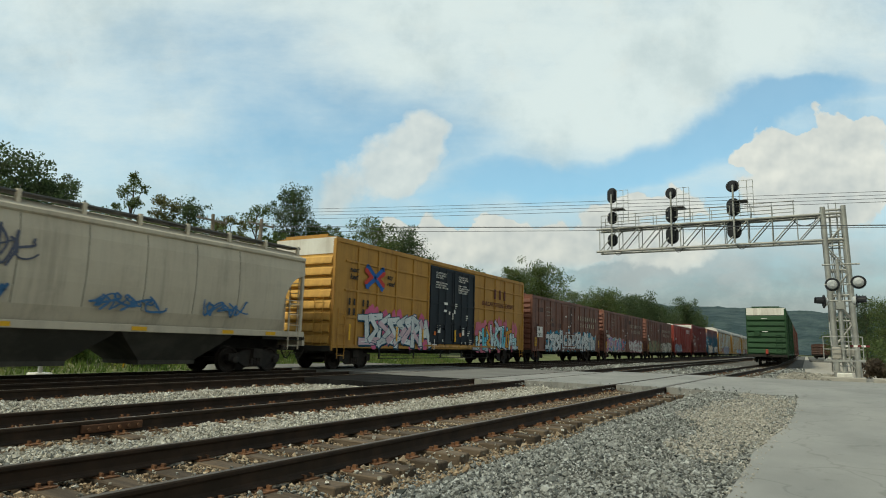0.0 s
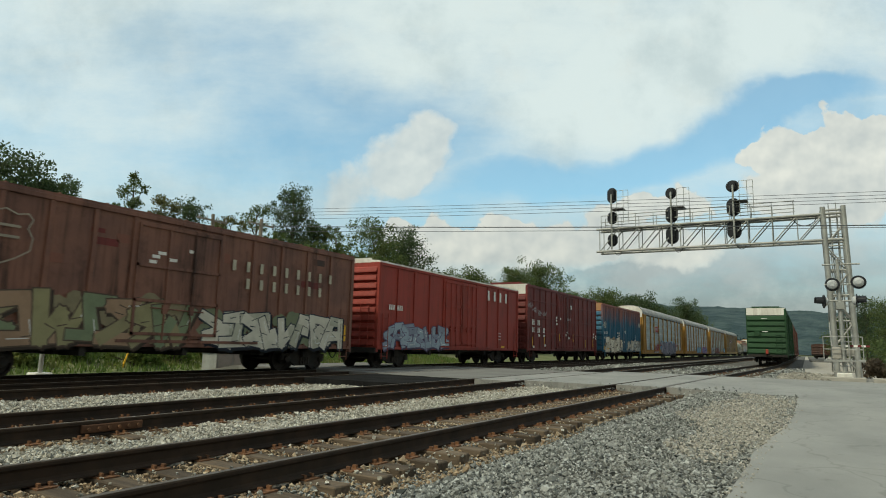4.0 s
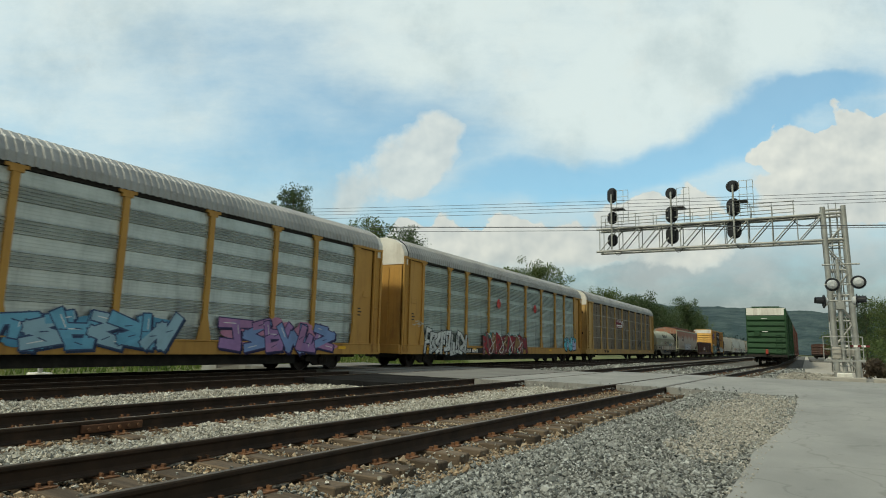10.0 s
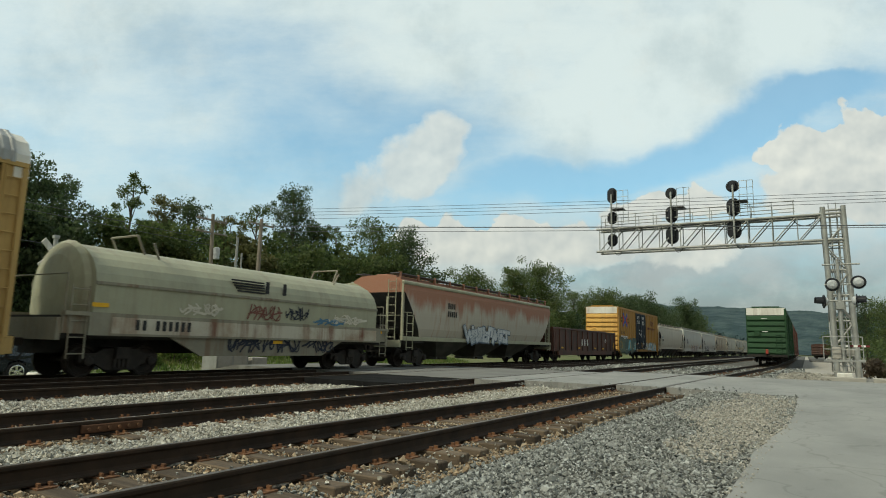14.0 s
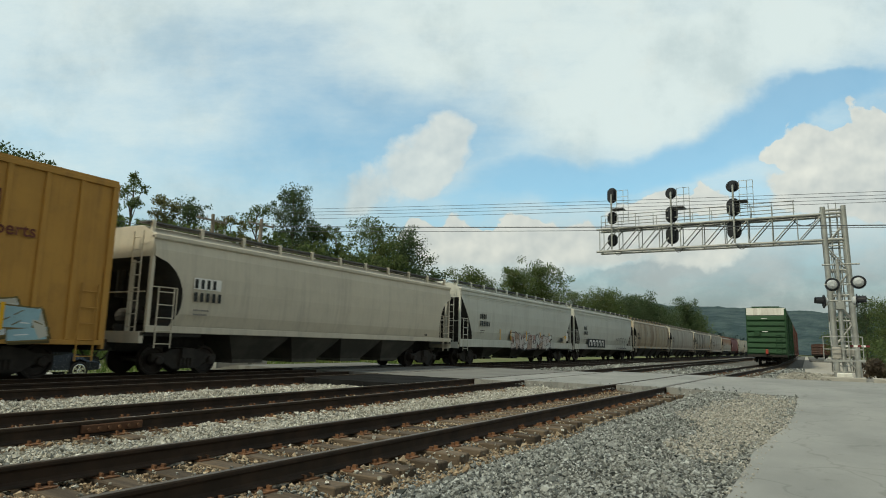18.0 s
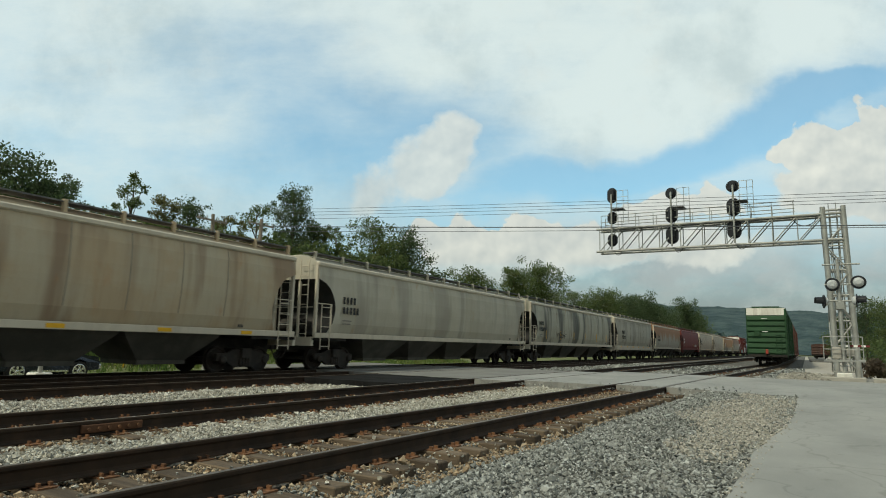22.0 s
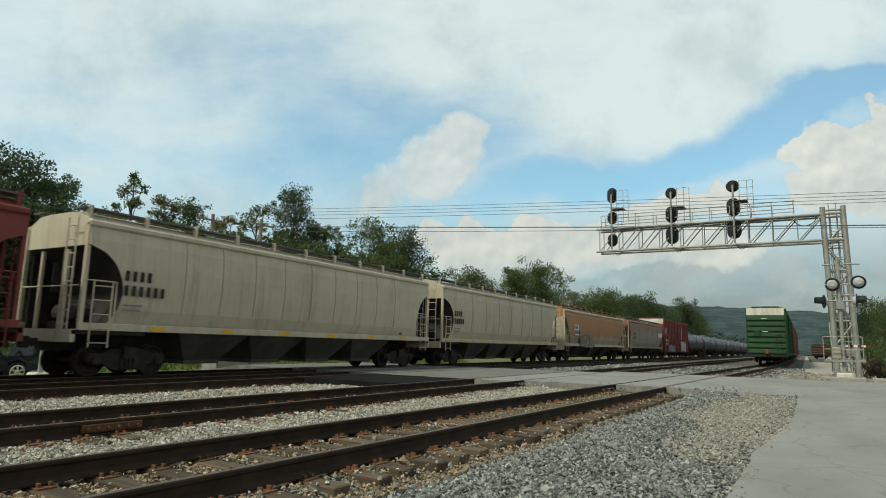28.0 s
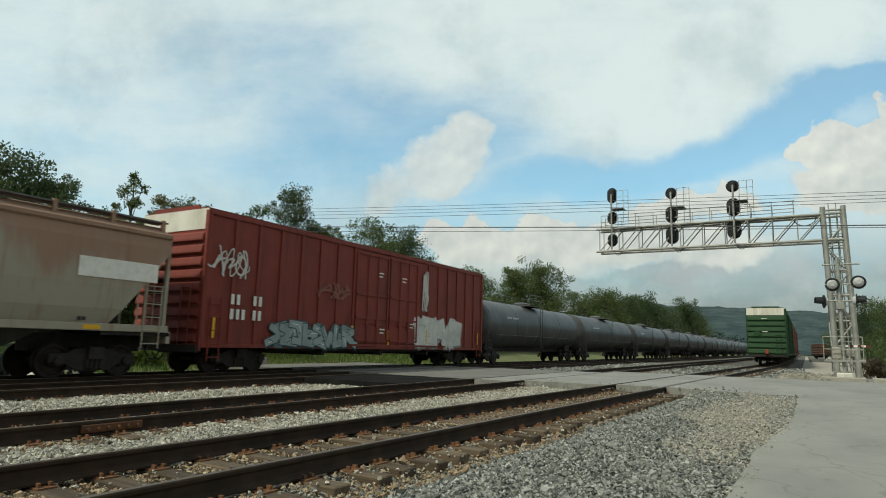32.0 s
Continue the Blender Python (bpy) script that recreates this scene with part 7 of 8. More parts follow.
def flasher_lamp(f, x, z, turn, y=-0.12):
    """A round backing disc with hood and lamp."""
    m = Matrix.Translation((x, y, z)) @ Matrix.Rotation(radians(turn), 4, "Z")
    bm = bmesh.new()
    lathe(bm, (0, 0, 0), (0, -1, 0), [(0, 0.30), (0.03, 0.30), (0.035, 0.27)], 22)
    bm.transform(m)
    disc = part("backing_disc", bm, signal_m, f, "black round backing disc")
    bm = bmesh.new()
    lathe(bm, (0, 0.012, 0), (0, 1, 0), [(0, 0.215), (0.10, 0.19), (0.16, 0.10)], 20)
    bm.transform(m)
    part("lamp_case", bm, lens_m, disc, "pale domed lamp housing")
    hood = bmesh.new()
    pts = [(0.20 * math.cos(a), 0.20 * math.sin(a)) for a in [radians(d) for d in range(-30, 211, 20)]]
    a = [hood.verts.new((p, -0.03, q)) for p, q in pts]
    b = [hood.verts.new((p * 0.9, -0.36, q * 0.9 + 0.02)) for p, q in pts]
    for i in range(len(pts) - 1):
        hood.faces.new((a[i], a[i + 1], b[i + 1], b[i]))
    hood.transform(m)
    part("hood", hood, signal_m, disc)


f, h = build_flasher(1.42, 33.0, -0.1, 5.35, "grey crossing signal mast with four round flashing-lamp units")
for a_, b_ in (((-0.55, -0.05, 4.28), (0.85, -0.05, 4.28)), ((-0.62, 0.0, 3.55), (0.8, 0.0, 3.55)), ((-0.6, 0.05, 5.2), (0.85, 0.05, 5.2))):
    part("cross_arm", tubes((a_, b_, 0.035), n=8), steel_m, f)
flasher_lamp(f, -0.25, 4.28, 170)
flasher_lamp(f, 0.74, 4.36, 178)
flasher_lamp(f, -0.60, 3.52, -78)
flasher_lamp(f, 0.62, 3.55, 82)
gate_red = surface("gate red", (0.16, 0.03, 0.03), (0.12, 0.03, 0.03), 0.6)
gate = part("gate_machine", boxes((-0.42, -0.08, -0.1, 0.35, 0.98, 1.5), (0.12, 0.42, -0.1, 0.25, 1.1, 1.45), bevel=0.03), concrete_m, f, "grey gate mechanism")
part("platform", boxes((-0.75, 0.75, -0.25, 0.6, 0.86, 0.94)), steel_m, f)
part("platform_rail", tubes(((-0.75, -0.25, 0.9), (-0.75, -0.25, 1.95), 0.02), ((0.72, -0.25, 0.9), (0.72, -0.25, 1.95), 0.02), ((-0.75, -0.25, 1.95), (0.72, -0.25, 1.95), 0.02), ((-0.75, -0.25, 1.4), (0.72, -0.25, 1.4), 0.02), ((0.2, -0.25, 0.9), (0.2, -0.25, 1.95), 0.02), n=6), steel_m, f)
for i in range(6):
    part("gate_arm", boxes((0.12 + 0.15 * i, 0.12 + 0.15 * (i + 1), 0.5, 0.54, 1.52, 1.61)), gate_red if i % 2 else letter_w, f, "red stripe of the gate arm" if i % 2 else "white stripe of the gate arm")
for x0, x1, yy in ((0.55, 2.15, 32.0), (2.4, 4.6, 32.4)):
    k = new("kerb", mesh_of("kerb", boxes((x0, x1, yy, yy + 0.42, -0.25, 0.12), bevel=0.04), concrete_m))
    tagged(k, "low weathered concrete kerb beside the road", "kerb", "kerbs at the crossing")

f, h = build_flasher(-23.0, 12.02, -0.62, 4.52, "grey crossing signal mast with a pale crossbuck, beyond the tracks")
for k, turn in enumerate((38, -42)):
    bm = boxes((-0.02, 0.02, -0.72, 0.72, -0.11, 0.11))
    bm.transform(Matrix.Translation((0.1 + 0.05 * k, -0.02, h - 0.68)) @ Matrix.Rotation(radians(12), 4, "Z") @ Matrix.Rotation(radians(turn), 4, "X"))
    part("crossbuck", bm, white_m, f, "pale crossed board")
part("finial", boxes((-0.09, 0.09, -0.09, 0.09, h - 0.05, h + 0.06)), steel_m, f)

# cabinet, posts, poles
cab = thing("signal_cabinet", "pale grey steel signal cabinet beyond the tracks", "cabinet", m=Matrix.Translation((-24.0, 20.9, -0.55)))
part("body", boxes((-0.5, 0.5, -0.95, 0.95, 0.0, 0.95), bevel=0.02), steel_m, cab)
part("lid", boxes((-0.55, 0.55, -1.0, 1.0, 0.95, 1.0)), concrete_m, cab)
for y in (-0.45, 0.45):
    part("door", boxes((0.5, 0.52, y - 0.4, y + 0.4, 0.08, 0.88), bevel=0.008), concrete_m, cab)
cab2 = thing("signal_cabinet", "small grey steel box beside a larger cabinet", "cabinet", m=Matrix.Translation((-24.0, 22.7, -0.55)))
part("body", boxes((-0.4, 0.4, -0.5, 0.5, 0.0, 0.75), bevel=0.02), concrete_m, cab2)
part("door", boxes((0.4, 0.42, -0.42, 0.42, 0.06, 0.68)), concrete_m, cab2)
mk = thing("marker_post", "thin yellow marker stake in the grass", "marker post", m=Matrix.Translation((-32.5, 21.2, -0.75)))
part("stake", tubes(((0, 0, 0), (0, 0.45, 1.35), 0.05), n=8), flag_m, mk)

wood_m = surface("grey pole timber", (0.20, 0.17, 0.135), (0.30, 0.26, 0.21), 0.9, scale=1.5, grain=20, relief=0.4, stretch=(4, 4, 0.4))


def pole(x, y, z0, z1, r, lean, label, arms=0, can=False, mat=None):
    p = thing("utility_pole", label, "utility pole", "poles beyond the tracks", m=Matrix.Translation((x, y, z0)))
    hgt = z1 - z0
    bm = bmesh.new()
    tube(bm, (0, 0, 0), (0, lean, hgt), r, 10, r * 0.7)
    part("shaft", bm, mat or wood_m, p)
    for i in range(arms):
        z = hgt - 0.5 - 0.9 * i
        part("cross_arm", boxes((-0.06, 0.06, lean - 1.3, lean + 1.3, z, z + 0.12)), mat or wood_m, p)
        for dy in (-1.15, -0.5, 0.5, 1.15):
            part("insulator", tubes(((0, lean + dy, z + 0.12), (0, lean + dy, z + 0.32), 0.05), n=8), lens_m, p)
    if can:
        bm = bmesh.new()
        lathe(bm, (0.3, lean + 0.3, hgt - 3.2), (0, 0, 1), [(0, 0.22), (0.75, 0.22), (0.85, 0.12)], 14)
        part("transformer", bm, lens_m, p, "grey drum transformer")
    return p


pole(-36, 29.6, 0.0, 9.8, 0.17, -0.35, "weathered timber utility pole with crossarms and a drum transformer", 2, True)
pole(-36, 31.6, 0.0, 8.5, 0.13, 0, "plain grey steel pole", mat=steel_m)
pole(-36, 32.1, 0.0, 7.4, 0.09, 0, "short plain grey steel pole", mat=steel_m)
pole(-36, 33.8, 0.0, 10.3, 0.20, 0, "stout timber utility pole", 1)


def build_wires():
    for za, zb, r in ((11.3, 8.72, 0.013), (11.05, 8.55, 0.013), (10.8, 8.38, 0.013), (10.5, 8.22, 0.013), (9.95, 7.10, 0.030), (9.55, 7.0, 0.016)):
        w = thing("overhead_wire", "thin dark overhead wire strung across the tracks", "wire", "overhead wires")
        bm = bmesh.new()
        tube_path(bm, [(-36 + 62 * a, 35.0, za + (zb - za) * a / 0.64 - 0.9 * a * (0.64 - a)) for a in [i / 36 for i in range(37)]], r, 5)
        part("strand", bm, wire_m, w)
    for k, z in enumerate((8.0, 7.6, 5.9)):
        w = thing("overhead_wire", "thin pale wire along the far side", "wire", "overhead wires")
        bm = bmesh.new()
        tube(bm, (-36.2, -20, z + 0.6), (-36.2, 29.4, z), 0.02, 5)
        part("strand", bm, wire_m, w)


build_wires()


# ---------------------------------------------------------------- pickup on the lane
def build_pickup():
    dark = surface("dark blue car paint", (0.018, 0.024, 0.034), (0.025, 0.03, 0.04), 0.25, 0.3, scale=2, grain=10, relief=0.02)
    glass = surface("dark car glass", (0.01, 0.012, 0.014), (0.02, 0.02, 0.022), 0.08, 0.0, scale=2, grain=10, relief=0.0)
    chrome = surface("alloy rim", (0.82, 0.82, 0.82), (0.7, 0.7, 0.7), 0.25, 0.9, scale=4, grain=20, relief=0.02)
    rubber = surface("tyre rubber", (0.02, 0.02, 0.02), (0.035, 0.033, 0.03), 0.85, scale=5, grain=30)
    p = thing("pickup_truck", "dark blue pickup truck with bright alloy wheels", "pickup truck")
    prof = [(-2.3, 0.45), (-2.3, 1.0), (-0.75, 1.05), (-0.55, 1.72), (0.65, 1.74), (1.15, 1.12), (2.35, 0.98), (2.45, 0.72), (2.4, 0.42), (1.85, 0.40), (1.75, 0.78), (1.42, 0.88), (1.08, 0.78), (0.98, 0.36), (-0.88, 0.36), (-0.98, 0.78), (-1.32, 0.88), (-1.68, 0.78), (-1.78, 0.42)]
    bm = bmesh.new()
    a = [bm.verts.new((-0.92 if z < 1.1 else -0.74, y, z)) for y, z in prof]
    b = [bm.verts.new((0.92 if z < 1.1 else 0.74, y, z)) for y, z in prof]
    bm.faces.new(a)
    bm.faces.new(b[::-1])
    for i in range(len(prof)):
        bm.faces.new((a[i], a[(i + 1) % len(prof)], b[(i + 1) % len(prof)], b[i]))
    bmesh.ops.recalc_face_normals(bm, faces=bm.faces[:])
    part("body", bm, dark, p)
    for s in (-1, 1):
        w = bmesh.new()
        pts = [(-0.5, 1.15, 0.90), (-0.4, 1.62, 0.785), (0.58, 1.64, 0.785), (0.98, 1.16, 0.90)]
        w.faces.new([w.verts.new((s * (x + 0.012), y, z)) for y, z, x in pts])
        bmesh.ops.solidify(w, geom=w.faces[:], thickness=0.01)
        part("window", w, glass, p)
        part("headlight", boxes((s * 0.6 - 0.16, s * 0.6 + 0.16, 2.40, 2.46, 0.74, 0.9)), lens_m, p)
    part("running_board", boxes((0.85, 0.98, -0.8, 0.9, 0.36, 0.44)), chrome, p)
    part("front_bumper", boxes((-0.9, 0.9, 2.38, 2.55, 0.45, 0.66), bevel=0.03), chrome, p)
    part("rear_bumper", boxes((-0.9, 0.9, -2.45, -2.28, 0.45, 0.62), bevel=0.03), chrome, p)
    wheels = []
    for ob in p.children:
        ob.data.transform(Matrix.Diagonal((1, 0.89, 1, 1)))
    for y in (-1.18, 1.27):
        for s in (-1, 1):
            t = bmesh.new()
            lathe(t, (0, 0, 0), (s, 0, 0), [(-0.12, 0.30), (-0.11, 0.39), (0.10, 0.39), (0.12, 0.36), (0.12, 0.29)], 24)
            wh = part("wheel", t, rubber, p)
            wh.matrix_basis = Matrix.Translation((s * 0.84, y, 0.39))
            r = bmesh.new()
            lathe(r, (s * 0.123, 0, 0), (s, 0, 0), [(0, 0.285), (0.01, 0.27), (0.006, 0.08), (0.03, 0.06)], 20)
            rim = part("rim", r, chrome, wh, "bright alloy rim")
            hole = bmesh.new()
            for i in range(6):
                a = 2 * math.pi * i / 6
                q = [(0.11, a - 0.14), (0.235, a - 0.28), (0.235, a + 0.28), (0.11, a + 0.14)]
                hole.faces.new([hole.verts.new((s * 0.137, rr * math.cos(an), rr * math.sin(an))) for rr, an in q])
            part("rim_slot", hole, rubber, wh)
            wheels.append((wh, s * 0.84, y))
    return p, wheels


PICKUP, PICKUP_WHEELS = build_pickup()
# ---------------------------------------------------------------- loose stone, trees, hills
def fast_mesh(name, verts, faces):
    """A mesh from arrays of corners and of equal-sided faces."""
    me = bpy.data.meshes.new(name)
    k = faces.shape[1]
    me.vertices.add(len(verts))
    me.vertices.foreach_set("co", np.ascontiguousarray(verts, np.float32).ravel())
    me.loops.add(faces.size)
    me.loops.foreach_set("vertex_index", np.ascontiguousarray(faces, np.int32).ravel())
    me.polygons.add(len(faces))
    me.polygons.foreach_set("loop_start", np.arange(0, faces.size, k, dtype=np.int32))
    me.polygons.foreach_set("use_smooth", np.zeros(len(faces), bool))
    me.update(calc_edges=True)
    return me


def stone_field(name, count, area, height, size, mat, label, seed, squash=0.7, keep=None, plain=False):
    """Loose stones in one mesh: rough six-to-eight-cornered lumps strewn over an area."""
    rng = np.random.default_rng(seed)
    base = np.array([(a, b, c) for a in (-1, 1) for b in (-1, 1) for c in (-1, 1)], float) * 0.72
    tris = np.array([(0, 1, 3), (0, 3, 2), (4, 6, 7), (4, 7, 5), (0, 4, 5), (0, 5, 1), (2, 3, 7), (2, 7, 6), (0, 2, 6), (0, 6, 4), (1, 5, 7), (1, 7, 3)])
    if plain:
        base = np.array([(1, 0, 0), (-1, 0, 0), (0, 1, 0), (0, -1, 0), (0, 0, 1), (0, 0, -1)], float) * 1.05
        tris = np.array([(0, 2, 4), (2, 1, 4), (1, 3, 4), (3, 0, 4), (2, 0, 5), (1, 2, 5), (3, 1, 5), (0, 3, 5)])
    x = rng.uniform(area[0], area[1], count)
    y = area[2] + (area[3] - area[2]) * rng.uniform(0, 1, count) ** 1.4
    if keep is not None:
        ok = keep(x, y)
        x, y = x[ok], y[ok]
        count = len(x)
    s = rng.lognormal(math.log(size), 0.33, count)
    v = (base[None] * rng.uniform(0.45, 1.35, (count, len(base), 3)) + rng.normal(0, 0.16, (count, len(base), 3)) * float(plain)) * s[:, None, None]
    v[:, :, 2] *= squash
    ang, tip = rng.uniform(0, 2 * np.pi, count), rng.uniform(-1.3, 1.3, count)
    c, d, e, f = np.cos(ang), np.sin(ang), np.cos(tip), np.sin(tip)
    yy, zz = v[:, :, 1] * e[:, None] - v[:, :, 2] * f[:, None], v[:, :, 1] * f[:, None] + v[:, :, 2] * e[:, None]
    xx = v[:, :, 0] * c[:, None] - yy * d[:, None]
    yy = v[:, :, 0] * d[:, None] + yy * c[:, None]
    z0 = np.array([height(a, b) for a, b in zip(x, y)]) + s * rng.uniform(-0.35, 0.9, count)
    v = np.stack([xx + x[:, None], yy + y[:, None], zz + z0[:, None]], -1).reshape(-1, 3)
    t = (tris[None] + len(base) * np.arange(count)[:, None, None]).reshape(-1, 3)
    me = fast_mesh(name, v, t)
    me.materials.append(mat)
    return tagged(new(name, me), label, "gravel", kind="stuff")


def top_of_bed(x, y):
    return -0.235 + bed_lift(x, y)


def off_rails(x, y):
    ok = np.ones(len(x), bool)
    for _, tx, ts in TRACKS:
        ok &= np.abs(np.abs(x - (tx + ts * y)) - 0.755) > 0.10
    return ok


def off_ties(x, y):
    """Between the rails the stones lie in the cribs; along the rails and on the paving none lie."""
    ok = np.ones(len(x), bool)
    for _, tx, ts in TRACKS:
        d = np.abs(x - (tx + ts * y))
        for r in (0.755,):
            ok &= np.abs(d - r) > 0.10
        crib = np.abs(((y + 14 - 0.3) / 0.525) % 1.0 - 0.5) < 0.24
        ok &= (d > 1.28) | crib
    return ok


by_road = lambda x, y: x < np.interp(y, (6.0, 9.0, 11.4, 14.4, 19.5), (-0.68, -0.66, -0.50, -0.28, -0.26)) + 0.05 * np.sin(9 * y) * np.sin(2.3 * y)
stone_field("ballast_stones", 84000, (-4.2, -0.2, 3.2, 19.3), top_of_bed, 0.0172, ballast_m, "crushed pale grey ballast beside the near track", 1, keep=lambda x, y: off_ties(x, y) & by_road(x, y), plain=True)
fines_b = island_surface("buff ballast stone", (0.16, 0.15, 0.125), (0.50, 0.475, 0.41), (0.34, 0.31, 0.25))
rusty_m = island_surface("rust-stained ballast", (0.12, 0.082, 0.048), (0.62, 0.52, 0.36), (0.34, 0.20, 0.095))
stone_field("ballast_stones", 30000, (-6.4, -3.3, 2.2, 19.3), lambda x, y: top_of_bed(x, y) + 0.025, 0.0165, rusty_m, "stones between the rails of the near track", 2, keep=off_ties, plain=True)
stone_field("ballast_stones", 1100, (-6.3, -3.3, 1.0, 19.3), lambda x, y: -0.194, 0.014, cream_m, "stray stones lying on the ties", 12, keep=off_rails)
stone_field("ballast_stones", 46000, (-8.1, -5.7, 2.6, 19.0), lambda x, y: top_of_bed(x, y) + 0.035, 0.0185, cream_m, "pale ballast between the two near tracks", 3, keep=off_ties, plain=True)
stone_field("ballast_stones", 2500, (-9.6, -7.4, 3.0, 18.4), lambda x, y: -0.195, 0.016, rusty_m, "stray stones on the second track's ties", 13, keep=off_rails)
stone_field("ballast_stones", 46000, (-13.4, -9.4, 4.2, 18.2), top_of_bed, 0.0225, cream_m, "pale ballast heaped between the tracks", 4, keep=lambda x, y: off_ties(x, y) & ~((y > 14.4) & (x > -13.2) & (x < -9.6)), plain=True)
stone_field("ballast_stones", 9000, (-18.6, -13.0, 0.0, 18.4), lambda x, y: top_of_bed(x, y) - 0.02, 0.042, shaded_oily_m, "oily ballast under the far tracks, darkened for the train's shadow", 5, keep=off_ties)
stone_field("ballast_stones", 22000, (-14.0, -0.2, 30.7, 60.0), lambda x, y: top_of_bed(x, y) + 0.02, 0.040, ballast_m, "pale ballast beyond the crossing", 6, keep=lambda x, y: off_ties(x, y))
stone_field("ballast_stones", 11000, (-1.3, 1.5, 31.6, 44.0), lambda x, y: -0.17 + 0.22 * max(0.0, noise.noise(Vector((x, y * 0.5, 9.0)))), 0.040, fines_b, "coarse stones heaped by the signal mast", 7)
stone_field("ballast_stones", 320, (-9.0, -1.4, 17.9, 20.0), lambda x, y: -0.008 if y > NEAR_EDGE - 0.4 else top_of_bed(x, y) + 0.15, 0.018, ballast_m, "stones kicked onto the edge of the crossing", 14, keep=off_rails)
fines_m = island_surface("tan gravel fines", (0.25, 0.235, 0.20), (0.56, 0.53, 0.46), (0.42, 0.38, 0.31))
in_patch = lambda x, y: ((x + 1.15 + 0.2 * np.sin(y)) / 0.85) ** 2 + ((y - 13.8) / 4.8) ** 2 < (0.5 + 0.5 * np.sin(1e4 * x)) * (1.25 + 0.3 * np.sin(3 * x + 2 * y))
stone_field("gravel_fines", 22000, (-2.4, -0.3, 8.0, 19.0), lambda x, y: top_of_bed(x, y) + 0.022, 0.014, fines_m, "trodden patch of fine tan gravel", 8, keep=in_patch)
stone_field("gravel_fines", 2600, (-0.9, 0.0, 2.0, 19.0), lambda x, y: -0.200 + 0.155 * max(0.0, (y - 12) / 7), 0.010, fines_m, "loose fines along the road's edge", 9, keep=lambda x, y: np.abs(x - np.interp(y, (6.0, 9.0, 11.4, 14.4, 19.5), (-0.64, -0.62, -0.46, -0.24, -0.22))) < 0.11)
pale = surface("pale stone", (0.75, 0.73, 0.68), (0.6, 0.58, 0.53), 0.8, scale=8, grain=50)
st = thing("pale_rock", "single pale rock lying between the rails", "rock", m=Matrix.Translation((-4.35, 9.1, -0.14)))
bm = bmesh.new()
lathe(bm, (0, 0, 0), (0.2, 0.1, 1), [(-0.05, 0.04), (-0.02, 0.10), (0.03, 0.09), (0.06, 0.03)], 7)
part("rock", bm, pale, st)

bark_m = surface("bark", (0.075, 0.058, 0.042), (0.12, 0.095, 0.07), 0.95, scale=3, grain=15, relief=0.6, stretch=(3, 3, 0.5))


def leaf_material(name, dark, light, tint):
    m, n, l, b = nodes_of(name)
    geo = n.new("ShaderNodeNewGeometry")
    v = coords(n, l)
    c = mix_col(n, l, geo.outputs["Random Per Island"], dark, light)
    c = mix_col(n, l, ramp(n, l, noise_of(n, l, v, 0.5, 3), 0.45, 0.7), c, tint)
    l.new(c, b.inputs["Base Color"])
    b.inputs["Roughness"].default_value = 0.65
    tr = n.new("ShaderNodeBsdfTranslucent")
    l.new(c, tr.inputs[0])
    mx = n.new("ShaderNodeMixShader")
    mx.inputs[0].default_value = 0.55
    l.new(b.outputs[0], mx.inputs[1])
    l.new(tr.outputs[0], mx.inputs[2])
    l.new(mx.outputs[0], n["Material Output"].inputs[0])
    return m


leaf_dark = leaf_material("dark foliage", (0.046, 0.074, 0.030), (0.088, 0.125, 0.048), (0.080, 0.100, 0.042))
leaf_mid = leaf_material("green foliage", (0.062, 0.094, 0.028), (0.120, 0.160, 0.048), (0.125, 0.140, 0.042))
leaf_dry = leaf_material("olive foliage", (0.088, 0.098, 0.032), (0.165, 0.165, 0.058), (0.145, 0.125, 0.050))
leaf_bush = leaf_material("bush foliage", (0.075, 0.130, 0.024), (0.19, 0.26, 0.060), (0.20, 0.21, 0.060))
leaf_brown = leaf_material("dry brush", (0.10, 0.070, 0.045), (0.20, 0.15, 0.10), (0.13, 0.11, 0.05))


def leaves(name, centres, radii, count, size, seed, flat=0.8):
    """Leaf clumps: small bent four-cornered blades strewn through the given puffs."""
    rng = np.random.default_rng(seed)
    centres, radii = np.array(centres, float), np.array(radii, float)
    wgt = radii ** 2
    pick = rng.choice(len(centres), count, p=wgt / wgt.sum())
    d = rng.normal(size=(count, 3))
    d *= (1.12 * rng.uniform(0, 1, count) ** 0.58 / np.linalg.norm(d, axis=1))[:, None]
    p = centres[pick] + d * radii[pick][:, None] * np.array([1, 1, flat])
    a = rng.normal(size=(count, 3))
    a /= np.linalg.norm(a, axis=1)[:, None]
    b = np.cross(a, rng.normal(size=(count, 3)))
    b /= np.linalg.norm(b, axis=1)[:, None]
    s = size * rng.uniform(0.5, 1.5, count)[:, None]
    q = np.stack([p - a * s, p + b * s * 0.6, p + a * s * rng.uniform(0.7, 1.2, (count, 1)), p - b * s * 0.6 + np.cross(a, b) * s * 0.3], 1).reshape(-1, 3)
    return fast_mesh(name, q, np.arange(count * 4).reshape(-1, 4))


